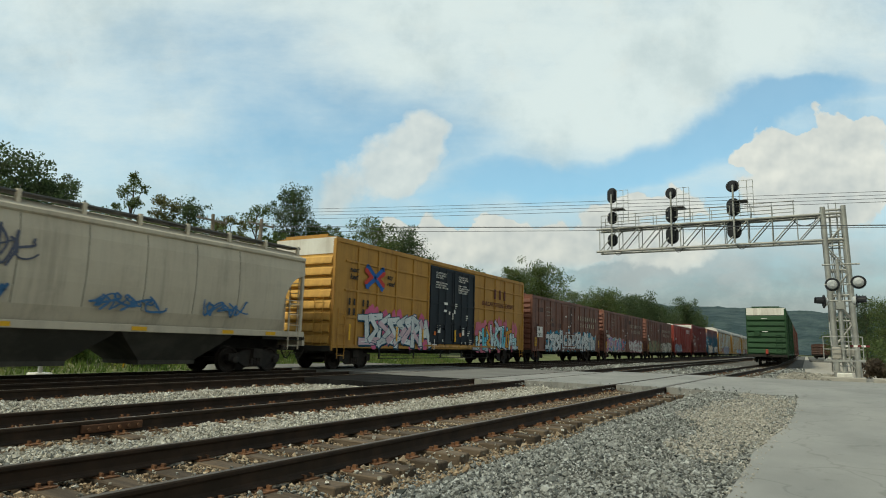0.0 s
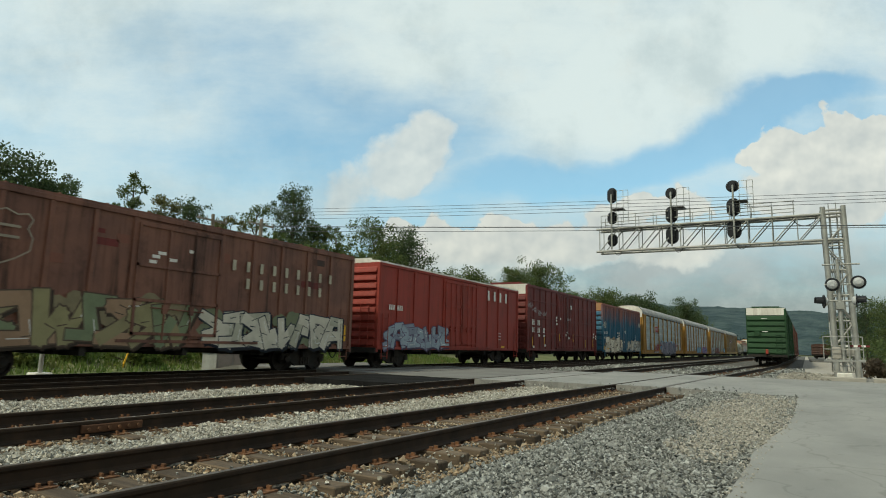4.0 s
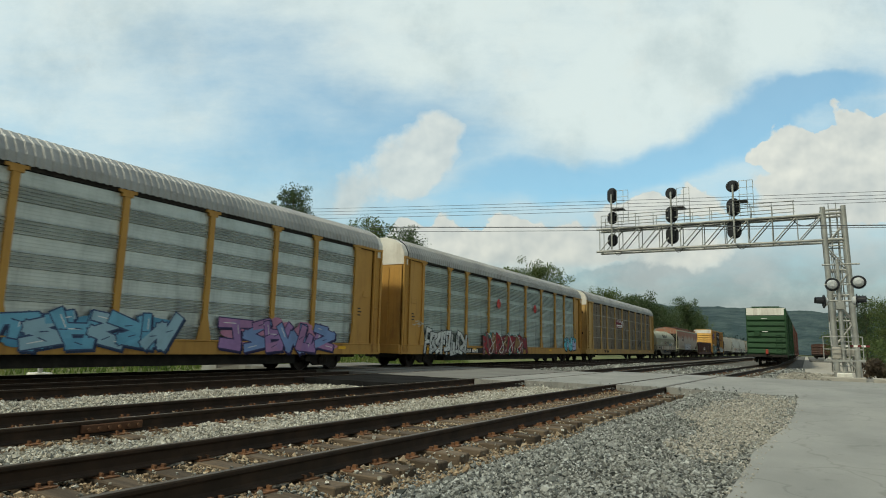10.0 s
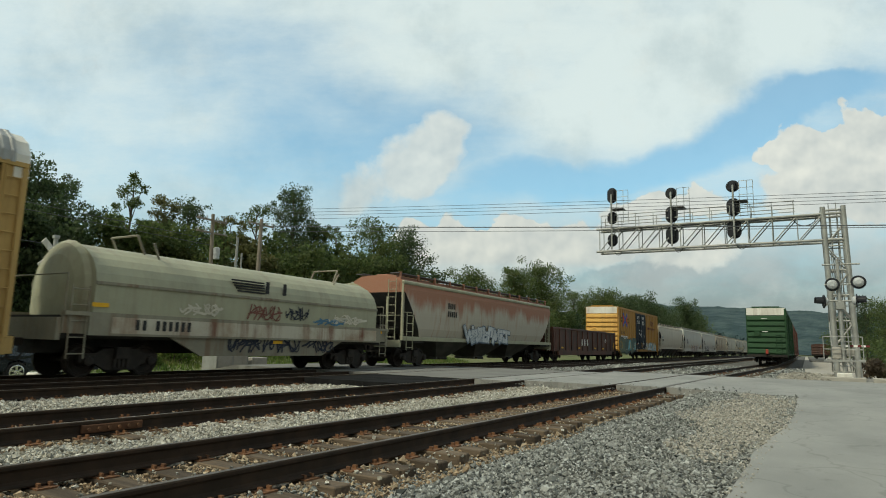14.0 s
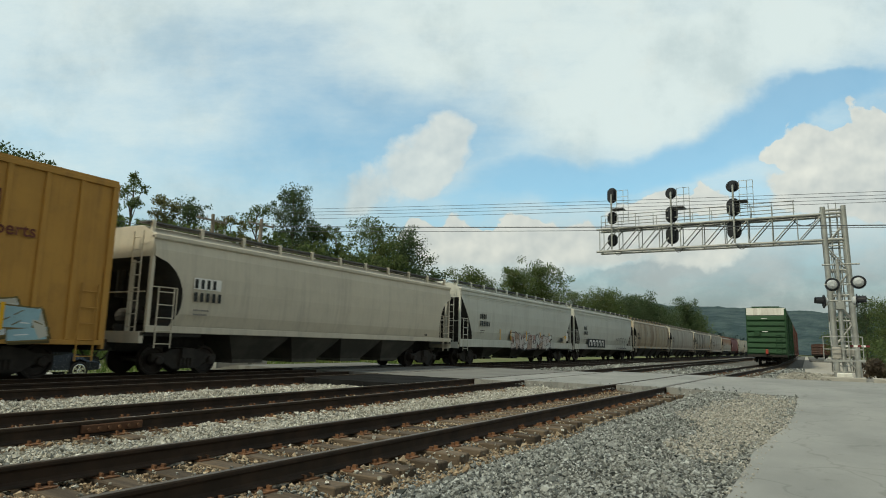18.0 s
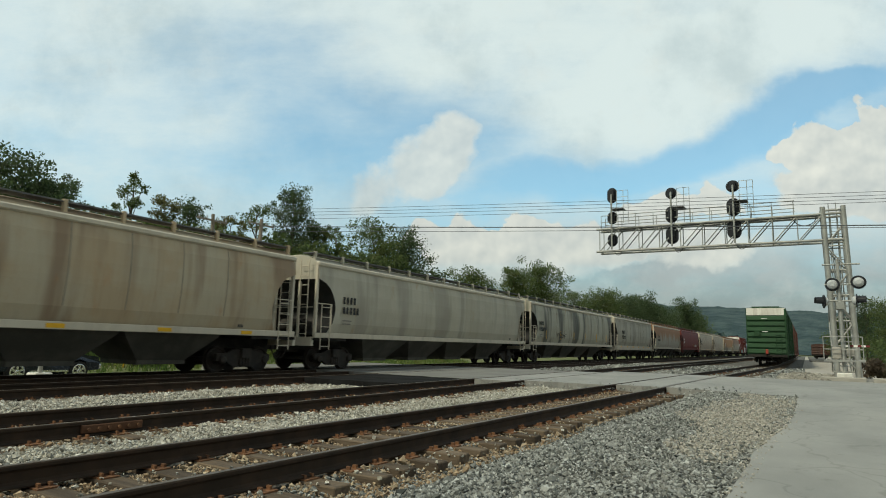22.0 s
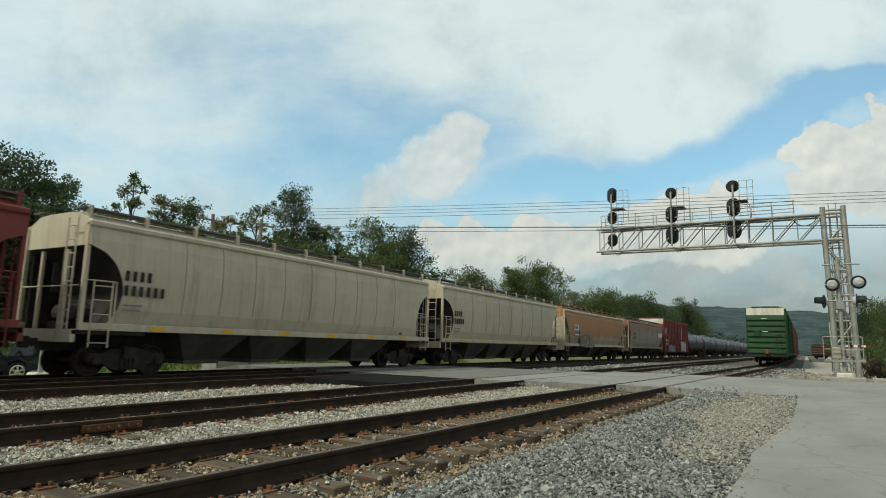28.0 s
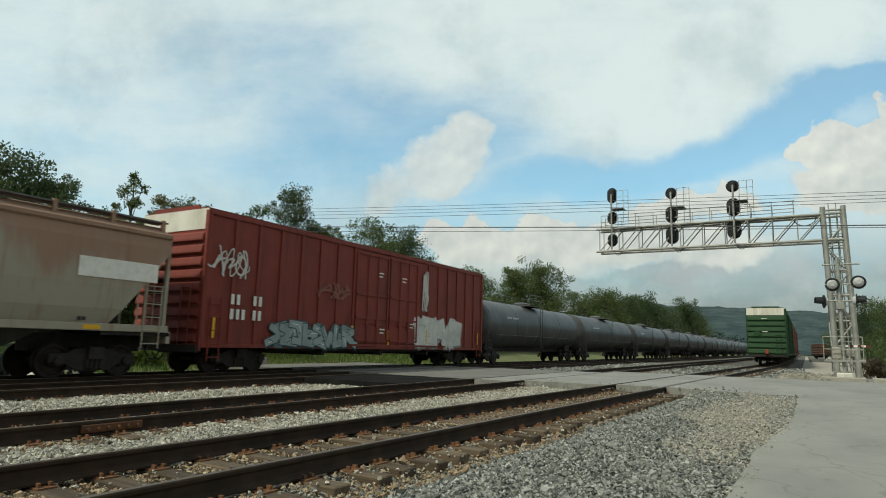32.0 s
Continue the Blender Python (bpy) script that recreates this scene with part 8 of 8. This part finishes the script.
def tree(x, y, h, spread, mat, seed, density=1.0, airy=False, label="", base=0.3, trunk=0.42):
    rng = random.Random(seed)
    t = thing("tree", label, "tree", "trees beyond the tracks", m=Matrix.Translation((x, y, lie(x, y) - 0.1)))
    wood = bmesh.new()
    top = Vector((rng.uniform(-0.4, 0.4), rng.uniform(-0.6, 0.6), h * 0.86))
    fork = Vector((top.x * 0.3, top.y * 0.3, h * trunk))
    r0 = 0.014 * h + 0.04
    tube(wood, (0, 0, 0), fork, r0, 9, r0 * 0.7)
    tube(wood, fork, top, r0 * 0.7, 8, r0 * 0.12)
    centres, radii = [], []
    limbs = 18 if airy else 26
    for i in range(limbs):
        u = (i + rng.random()) / limbs
        z = h * (base + (0.93 - base) * u)
        at = fork.lerp(top, max(0.0, min(1.0, (z * 0.85 - fork.z) / (top.z - fork.z))))
        bow = math.sin(math.pi * min(1.0, 0.25 + 0.70 * u)) ** 0.6
        ang = i * 2.4 + rng.uniform(-0.5, 0.5)
        reach = spread * bow * rng.uniform(0.35, 0.95)
        tip = Vector((at.x + reach * math.cos(ang), at.y + reach * math.sin(ang), z + rng.uniform(-0.3, 0.5)))
        tube(wood, at, tip, r0 * 0.26, 6, r0 * 0.06)
        puff = spread * (rng.uniform(0.22, 0.34) if airy else rng.uniform(0.32, 0.46))
        centres.append(tip)
        radii.append(puff)
        for k in range(4):
            off = Vector((rng.uniform(-1, 1), rng.uniform(-1, 1), rng.uniform(-0.6, 0.8))) * puff * 1.1
            centres.append(tip + off)
            radii.append(puff * rng.uniform(0.25, 0.6))
            tube(wood, tip, tip + off, r0 * 0.06, 4, r0 * 0.02)
    centres.append(top + Vector((0, 0, h * 0.04)))
    radii.append(spread * 0.26)
    part("trunk", wood, bark_m, t, "grey-brown trunk with spreading limbs")
    if not airy:
        for i in range(9):
            centres.append(Vector((rng.uniform(-0.2, 0.2) * spread, rng.uniform(-0.3, 0.3) * spread, h * (base + (0.72 - base) * i / 8))))
            radii.append(spread * rng.uniform(0.45, 0.62))
    size = (0.078 if airy else 0.085) * max(1.0, (spread / 3.2) ** 0.9)
    me = leaves("crown", centres, radii, int((12000 if airy else 24000) * density), size, seed)
    me.materials.append(mat)
    crown = new("crown", me)
    crown.parent = t
    tagged(crown, "uneven leafy crown")
    return t


TREES = ((-45, 19.8, 12.8, 3.6, leaf_dark, 1.2, False, "tall dark green broadleaf tree"), (-45, 22.8, 12.0, 2.2, leaf_dark, 0.8, False, "dark green broadleaf tree"), (-45, 25.8, 10.4, 2.4, leaf_dark, 0.6, True, "slender dark tree with open crown"),
         (-45, 28.6, 14.1, 1.9, leaf_mid, 0.5, True, "thin airy tree with see-through crown"), (-45, 32.0, 13.0, 2.2, leaf_dry, 0.7, True, "olive tree with sparse crown"), (-46, 35.0, 13.1, 2.4, leaf_dark, 0.7, False, "dark round-topped tree"),
         (-45, 38.6, 12.7, 2.4, leaf_dry, 0.8, True, "olive green tree"), (-45, 41.8, 14.6, 2.2, leaf_mid, 0.4, True, "half-bare tree with twiggy crown"), (-45, 46.4, 17.6, 2.9, leaf_dark, 1.1, False, "tall dark green tree"), (-44, 49.6, 14.2, 2.4, leaf_mid, 0.8, False, "green tree"),
         (-45, 53.8, 14.3, 1.4, leaf_mid, 0.3, True, "small thin tree"), (-45, 60.5, 15.6, 4.2, leaf_mid, 1.0, False, "broad green tree"), (-45, 67.5, 15.6, 4.4, leaf_dark, 1.0, False, "broad dark green tree"), (-45, 87.0, 14.2, 5.6, leaf_mid, 0.9, False, "rounded green tree"),
         (-45, 104.0, 17.2, 5.4, leaf_mid, 1.0, False, "green tree with uneven top"), (-45, 117.0, 19.2, 7.2, leaf_mid, 1.2, False, "large green tree"), (-45, 137.0, 15.6, 4.2, leaf_mid, 0.7, False, "narrow green tree"), (-45, 158.0, 16.6, 9.5, leaf_mid, 1.0, False, "broad green tree"), (-44, 178.0, 17.0, 8.0, leaf_dark, 0.9, False, "broad dark tree"),
         (-45, 206.0, 19.5, 11.0, leaf_dark, 1.2, False, "large dark spreading tree"), (-45, 236.0, 18.6, 9.0, leaf_dark, 0.9, False, "dark spreading tree"), (-42, 268.0, 23.0, 9.5, leaf_dark, 1.1, False, "large round dark tree"), (-42, 300.0, 19.5, 9.0, leaf_mid, 0.8, False, "round green tree"))
for k, (x, y, h, sp, mat, den, airy, lab) in enumerate(TREES):
    far = 0.90 if y > 80 else 1.0
    tree(x, y, h * far, sp * (0.82 if y > 80 else 1.0), mat, 300 + k, den, airy, lab + " beyond the tracks", base=0.16 if not airy else 0.24)


def bush(x, y, h, r, mat, seed, count, label, size=0.16):
    t = thing("bush", label, "bush", "bushes beyond the tracks", m=Matrix.Translation((x, y, lie(x, y))))
    rng = random.Random(seed)
    cs, rs = [], []
    for i in range(12 if h < 5 else 26):
        cs.append((rng.uniform(-0.7, 0.7) * r, rng.uniform(-1, 1) * r, rng.uniform(0.12, 0.88) * h))
        rs.append(rng.uniform(0.25, 0.45) * min(h, r))
    me = leaves("foliage", cs, rs, count, size, seed)
    me.materials.append(mat)
    ob = new("foliage", me)
    ob.parent = t
    stem = bmesh.new()
    for i in range(5):
        tube(stem, (0.1 * i - 0.2, rng.uniform(-0.3, 0.3), 0), (cs[i][0], cs[i][1], cs[i][2]), 0.05, 5, 0.015)
    part("stems", stem, bark_m, t)


rb = random.Random(77)
y = 8.0
k = 0
while y < 150:
    r = rb.uniform(2.2, 3.6) * (1 + y / 150)
    bush(-43.5 + rb.uniform(-1.5, 2.0), y, (rb.uniform(8.8, 11.6) if y < 75 else rb.uniform(6.0, 8.5)), r, rb.choice((leaf_mid, leaf_dry, leaf_dry, leaf_mid) if 27 < y < 58 else (leaf_mid, leaf_dark, leaf_dark, leaf_mid)), 500 + k, 9000, "tangled undergrowth below the trees", 0.12 * (1 + y / 120))
    y += r * 1.25
    k += 1
for i, (x, y, h, r) in enumerate(((-33.5, 17.0, 1.0, 0.9), (-34.5, 19.6, 1.2, 1.1), (-33.5, 22.6, 1.6, 1.3), (-34.0, 25.5, 1.2, 1.2), (-35.0, 28.5, 1.8, 1.5), (-34.0, 14.0, 1.1, 1.1), (-35.5, 32.0, 2.2, 1.6), (-36.0, 37.0, 2.5, 2.0), (-38.0, 43.0, 3.0, 2.4))):
    bush(x, y, h, r, leaf_bush, 600 + i, 1500, "low bright green weedy bush", 0.10)
for i, (x, y, h, sp, mat) in enumerate(((9.5, 92, 8.2, 3.2, leaf_mid), (13.5, 86, 9.2, 3.4, leaf_mid), (8.2, 118, 10.5, 3.2, leaf_dark), (18, 96, 9.5, 4.0, leaf_dark), (6.5, 150, 9.0, 3.6, leaf_mid))):
    tree(x, y, h, sp, mat, 700 + i, 0.7, False, "green tree beside the yard", base=0.12)
for i, (x, y, h, r, mat) in enumerate(((4.4, 40, 1.7, 1.1, leaf_brown), (6.0, 42, 2.0, 1.5, leaf_brown), (3.6, 44, 1.3, 1.0, leaf_brown), (8.0, 45, 2.3, 1.6, leaf_brown), (5.2, 50, 2.2, 1.8, leaf_mid), (9.5, 55, 3.0, 2.4, leaf_brown))):
    bush(x, y, h, r, mat, 720 + i, 1400, "dry brown brush beside the signal mast", 0.09)


def build_hills():
    # aerial haze is painted in: the woods' green is shifted towards blue
    hazy_wood = surface("haze-tinted wooded slope", (0.024, 0.045, 0.049), (0.056, 0.084, 0.082), 0.95, scale=0.05, amount=0.9, grain=0.12, relief=1.0, dist=5.0)
    for k, (dist, x0, x1, peak, seed) in enumerate(((760, -330, 560, 56, 1.3), (1050, -700, 1100, 72, 4.1))):
        bm = bmesh.new()
        nx, nz = 150, 9
        rows = []
        for i in range(nx + 1):
            x = x0 + (x1 - x0) * i / nx
            edge = min(1.0, 5 * min(i, nx - i) / nx)
            crest = peak * (0.86 + 0.22 * noise.noise(Vector((x * 0.004 + seed, 0, 0)))) * edge + 2.5 * noise.noise(Vector((x * 0.06, seed, 0)))
            rows.append([bm.verts.new((x, dist - 260 * (1 - j / nz), max(-1.0, crest * math.sin(math.pi / 2 * j / nz) + (3.0 * noise.noise(Vector((x * 0.05, j * 0.9, seed))) if 0 < j else 0)))) for j in range(nz + 1)])
        for i in range(nx):
            for j in range(nz):
                bm.faces.new((rows[i][j], rows[i + 1][j], rows[i + 1][j + 1], rows[i][j + 1]))
        bmesh.ops.recalc_face_normals(bm, faces=bm.faces[:])
        tagged(new("hill_backdrop", mesh_of("hill_backdrop", bm, hazy_wood)), "distant wooded hillside, tinted blue-green for haze", "hill", kind="structure")
    rng = np.random.default_rng(9)
    cs = np.stack([rng.uniform(-80, -38, 160), rng.uniform(300, 560, 160), rng.uniform(2, 9, 160)], 1)
    me = leaves("far_woods", cs, rng.uniform(3, 6, 160), 9000, 0.9, 10)
    me.materials.append(hazy_wood)
    tagged(new("far_woods", me), "far belt of woods, tinted blue-green for haze", "woods", kind="stuff")


build_hills()


def grass():
    """Tufts along the bank beyond the lane and at the gravel's edge."""
    rng = np.random.default_rng(21)
    n = 14000
    x, y = rng.uniform(-39, -31.2, n), rng.uniform(-2, 60, n)
    h, a = rng.uniform(0.12, 0.42, n), rng.uniform(0, 2 * np.pi, n)
    z = np.array([lie(p, q) for p, q in zip(x, y)])
    w = 0.05
    c, s = np.cos(a) * w, np.sin(a) * w
    tip = rng.uniform(-0.12, 0.12, (n, 2))
    v = np.stack([np.stack([x - c, y - s, z], 1), np.stack([x + c, y + s, z], 1), np.stack([x + tip[:, 0], y + tip[:, 1], z + h], 1)], 1).reshape(-1, 3)
    me = bpy.data.meshes.new("grass")
    me.from_pydata(v.tolist(), [], np.arange(3 * n).reshape(-1, 3).tolist())
    me.materials.append(leaf_bush)
    tagged(new("grass", me), "rough green grass on the bank", "grass", kind="stuff")


grass()
# ---------------------------------------------------------------- clouds
def build_clouds():
    """A high shell of drifting cloud over the view's side of the sky; the open sky shows through its gaps."""
    right = Vector((0.86592, 0.49954, 0.02541))
    up = Vector((0.05389, -0.14367, 0.98816))
    ahead = AIM
    m = bpy.data.materials.new("drifting cloud")
    m.use_nodes = True
    n, l = m.node_tree.nodes, m.node_tree.links
    n.clear()
    tc = n.new("ShaderNodeTexCoord")

    def dot(v):
        k = n.new("ShaderNodeVectorMath")
        k.operation = "DOT_PRODUCT"
        l.new(tc.outputs["Object"], k.inputs[0])
        k.inputs[1].default_value = v
        return k.outputs["Value"]

    depth = math_node(n, l, "MAXIMUM", dot(ahead), 60.0)
    u = math_node(n, l, "DIVIDE", dot(right), depth)
    v = math_node(n, l, "DIVIDE", dot(up), depth)
    flat = n.new("ShaderNodeCombineXYZ")
    l.new(u, flat.inputs[0])
    l.new(v, flat.inputs[1])

    def warped(amount, scale):
        t = n.new("ShaderNodeTexNoise")
        t.inputs["Scale"].default_value, t.inputs["Detail"].default_value = scale, 6
        l.new(flat.outputs[0], t.inputs["Vector"])
        sep = n.new("ShaderNodeSeparateXYZ")
        l.new(t.outputs["Color"], sep.inputs[0])
        return (math_node(n, l, "ADD", u, math_node(n, l, "MULTIPLY", math_node(n, l, "SUBTRACT", sep.outputs[0], 0.5), amount)),
                math_node(n, l, "ADD", v, math_node(n, l, "MULTIPLY", math_node(n, l, "SUBTRACT", sep.outputs[1], 0.5), amount)))

    def puff(uv, px, py, a, b, turn=0.0):
        """1 in the middle of an ellipse, 0 at its rim. Sizes are in thousandths of the view's depth."""
        cu, cv = (px - 784) / 1100, (441 - py) / 1100
        a, b = a / 1100, b / 1100
        du, dv = math_node(n, l, "SUBTRACT", uv[0], cu), math_node(n, l, "SUBTRACT", uv[1], cv)
        c, s = math.cos(radians(turn)), math.sin(radians(turn))
        p = math_node(n, l, "ADD", math_node(n, l, "MULTIPLY", du, c / a), math_node(n, l, "MULTIPLY", dv, s / a))
        q = math_node(n, l, "ADD", math_node(n, l, "MULTIPLY", du, -s / b), math_node(n, l, "MULTIPLY", dv, c / b))
        r = math_node(n, l, "ADD", math_node(n, l, "POWER", math_node(n, l, "ABSOLUTE", p), 2.0), math_node(n, l, "POWER", math_node(n, l, "ABSOLUTE", q), 2.0))
        return math_node(n, l, "SUBTRACT", 1.0, r, True)

    def total(rows):
        out = rows[0]
        for r in rows[1:]:
            out = math_node(n, l, "ADD", out, r)
        return out

    def weighted(uv, rows):
        return total([math_node(n, l, "MULTIPLY", puff(uv, *r[1:]), r[0]) for r in rows])

    soft = warped(0.30, 2.4)
    veil = weighted(soft, ((0.60, 150, 40, 800, 220), (1.0, 1000, 50, 520, 190), (0.9, 1170, 150, 330, 95, 17), (0.55, 1480, 60, 300, 150), (0.26, 300, 200, 560, 50, -4), (0.16, 100, 260, 320, 120), (0.12, 400, 420, 900, 130), (0.8, 1250, 470, 560, 120)))
    gaps = weighted(soft, ((0.55, 650, 230, 330, 100, 8), (0.28, 520, 130, 360, 70, -10), (1.15, 1230, 245, 330, 52, 17), (0.9, 1480, 175, 150, 40, 12), (0.9, 930, 330, 190, 55)))
    wisps = noise_of(n, l, flat.outputs[0], 2.0, 9, 0.66, (1.0, 3.2, 1.0))
    mottle = noise_of(n, l, flat.outputs[0], 8.0, 7, 0.6, (1.0, 1.6, 1.0))
    a = math_node(n, l, "ADD", math_node(n, l, "MULTIPLY", veil, 0.80), math_node(n, l, "MULTIPLY", math_node(n, l, "SUBTRACT", wisps, 0.5), 1.7))
    a = math_node(n, l, "ADD", a, math_node(n, l, "MULTIPLY", math_node(n, l, "SUBTRACT", mottle, 0.5), 0.8))
    a = math_node(n, l, "SUBTRACT", a, math_node(n, l, "MULTIPLY", gaps, 0.9))
    veil_a = math_node(n, l, "ADD", math_node(n, l, "MULTIPLY", ramp(n, l, a, -0.8, 0.95), 0.74), 0.20, True)
    low = ramp(n, l, v, -0.10, 0.10)
    veil_a = math_node(n, l, "MAXIMUM", veil_a, math_node(n, l, "MULTIPLY", math_node(n, l, "SUBTRACT", 1.0, low, True), 0.90))

    crisp = warped(0.10, 13.0)
    gentle = warped(0.16, 6.0)
    lone = weighted(gentle, ((0.9, 802, 222, 60, 58), (0.7, 800, 285, 58, 60), (0.9, 765, 268, 105, 70, 34), (0.75, 715, 308, 130, 62, 32), (0.6, 650, 345, 150, 46, 20)))
    heads = ((745, 414, 42, 28), (802, 408, 50, 34), (852, 420, 42, 26), (906, 408, 48, 32), (960, 414, 46, 32), (1012, 408, 48, 32), (1062, 416, 42, 26), (1115, 396, 52, 38), (1160, 366, 42, 32), (1215, 366, 50, 28), (1262, 354, 46, 30),
             (1372, 268, 44, 30), (1428, 256, 60, 36), (1492, 250, 66, 34), (1556, 218, 64, 44))
    bodies = ((890, 450, 235, 60), (1180, 435, 170, 50), (1480, 325, 170, 80), (1560, 300, 140, 120))
    heap = total([puff(crisp, *r) for r in heads + bodies])
    lumps = noise_of(n, l, flat.outputs[0], 15.0, 8, 0.62)
    lit = n.new("ShaderNodeVectorMath")
    lit.operation = "ADD"
    lit.inputs[1].default_value = (0.008, -0.012, 0)
    l.new(flat.outputs[0], lit.inputs[0])
    relief = math_node(n, l, "SUBTRACT", noise_of(n, l, lit.outputs[0], 15.0, 3, 0.5), noise_of(n, l, flat.outputs[0], 15.0, 3, 0.5))
    heap_a = ramp(n, l, math_node(n, l, "ADD", heap, math_node(n, l, "MULTIPLY", math_node(n, l, "SUBTRACT", lumps, 0.5), 1.2)), 0.12, 0.55)
    heap_a = math_node(n, l, "MULTIPLY", heap_a, ramp(n, l, v, -0.085, -0.015))
    lone_a = ramp(n, l, math_node(n, l, "ADD", lone, math_node(n, l, "MULTIPLY", math_node(n, l, "SUBTRACT", noise_of(n, l, flat.outputs[0], 11.0, 9, 0.62), 0.5), 2.2)), -0.05, 1.25)
    heap_a = math_node(n, l, "MAXIMUM", heap_a, math_node(n, l, "MULTIPLY", lone_a, 0.86))
    shade = noise_of(n, l, flat.outputs[0], 5.0, 6, 0.6)
    veil_c = mix_col(n, l, ramp(n, l, shade, 0.44, 0.72), (0.77, 0.83, 0.86), (0.60, 0.67, 0.71))
    veil_c = mix_col(n, l, math_node(n, l, "SUBTRACT", 1.0, low, True), veil_c, mix_col(n, l, ramp(n, l, mottle, 0.38, 0.62), (0.315, 0.330, 0.350), (0.420, 0.425, 0.440)))
    tone = math_node(n, l, "ADD", math_node(n, l, "MULTIPLY", relief, 1.7), math_node(n, l, "ADD", math_node(n, l, "MULTIPLY", math_node(n, l, "SUBTRACT", shade, 0.5), -1.1), 0.68), True)
    tone = math_node(n, l, "SUBTRACT", tone, math_node(n, l, "MULTIPLY", ramp(n, l, heap, 0.6, 1.9), 0.12), True)
    heap_c = mix_col(n, l, tone, (0.50, 0.52, 0.545), (0.88, 0.84, 0.79))
    col = mix_col(n, l, heap_a, veil_c, heap_c)
    col = mix_col(n, l, math_node(n, l, "MULTIPLY", math_node(n, l, "SUBTRACT", 1.0, ramp(n, l, v, -0.02, 0.20), True), 0.9), col, (0.85, 0.845, 0.85), "MULTIPLY")
    alpha = math_node(n, l, "MAXIMUM", veil_a, math_node(n, l, "MULTIPLY", heap_a, 0.93))
    em, tr, mx, out = n.new("ShaderNodeEmission"), n.new("ShaderNodeBsdfTransparent"), n.new("ShaderNodeMixShader"), n.new("ShaderNodeOutputMaterial")
    l.new(col, em.inputs[0])
    em.inputs[1].default_value = 1.0
    l.new(alpha, mx.inputs[0])
    l.new(tr.outputs[0], mx.inputs[1])
    l.new(em.outputs[0], mx.inputs[2])
    l.new(mx.outputs[0], out.inputs[0])
    bm = bmesh.new()
    R = 3600
    mid = math.atan2(AIM.y, AIM.x)
    grid = []
    for i in range(41):
        az = mid + radians(-80 + 160 * i / 40)
        grid.append([bm.verts.new((R * math.cos(az) * math.cos(e), R * math.sin(az) * math.cos(e), R * math.sin(e))) for e in [radians(-1.0 + 66.0 * j / 20) for j in range(21)]])
    for i in range(40):
        for j in range(20):
            bm.faces.new((grid[i][j], grid[i][j + 1], grid[i + 1][j + 1], grid[i + 1][j]))
    ob = new("sky_backdrop", mesh_of("sky_backdrop", bm, m, True))
    return tagged(ob, "thin white cloud drifting over a blue sky", "sky", kind="structure")


CLOUDS = build_clouds()
# ---------------------------------------------------------------- what moves
def gone(t):
    """How far the train has run, in metres, after t seconds."""
    return 17.02 * t + 0.0103 * t * t


def motions():
    times = [0, 4, 8, 12, 16, 20, 24, 28, 32]
    for ob, s in TRAIN:
        walk(ob, [(t, pose(TRAIN_X, s - gone(t), 0)) for t in times])
    # the wheels of all cars turn alike, so each row of axles shares one set of keys
    for dy, wheels in ROLLING.items():
        steps = 960
        walk(wheels[0], [(32 * i / steps, pose(0, dy, 0.42, math.degrees(gone(32 * i / steps) / 0.42) % 360)) for i in range(steps + 1)])
        act, slot = wheels[0].animation_data.action, wheels[0].animation_data.action_slot
        for w in wheels[1:]:
            w.rotation_mode = "QUATERNION"
            w.animation_data_create()
            w.animation_data.action, w.animation_data.action_slot = act, slot
    # the pickup rolls up the lane and waits
    stops = [(0.0, -62.0), (9.6, -11.0), (10.3, -6.4), (10.9, -3.4), (11.6, -1.5), (12.4, -0.6), (13.2, -0.25), (14.2, 0.0), (32.0, 0.0)]
    walk(PICKUP, [(t, pose(-28.0, 14.45 + d, -0.83)) for t, d in stops])
    at = lambda t: float(np.interp(t, [r[0] for r in stops], [r[1] for r in stops]))
    for wh, x, y in PICKUP_WHEELS:
        walk(wh, [(t, pose(x, y, 0.39, -math.degrees(at(t) / 0.39) % 360)) for t in [0.075 * i for i in range(192)] + [32.0]])
    # the clouds drift
    walk(CLOUDS, [(0.0, pose(0, 0, 0, 0, 0, 2.1)), (32.0, pose(0, 0, 0, 0, 0, -2.1))])


motions()
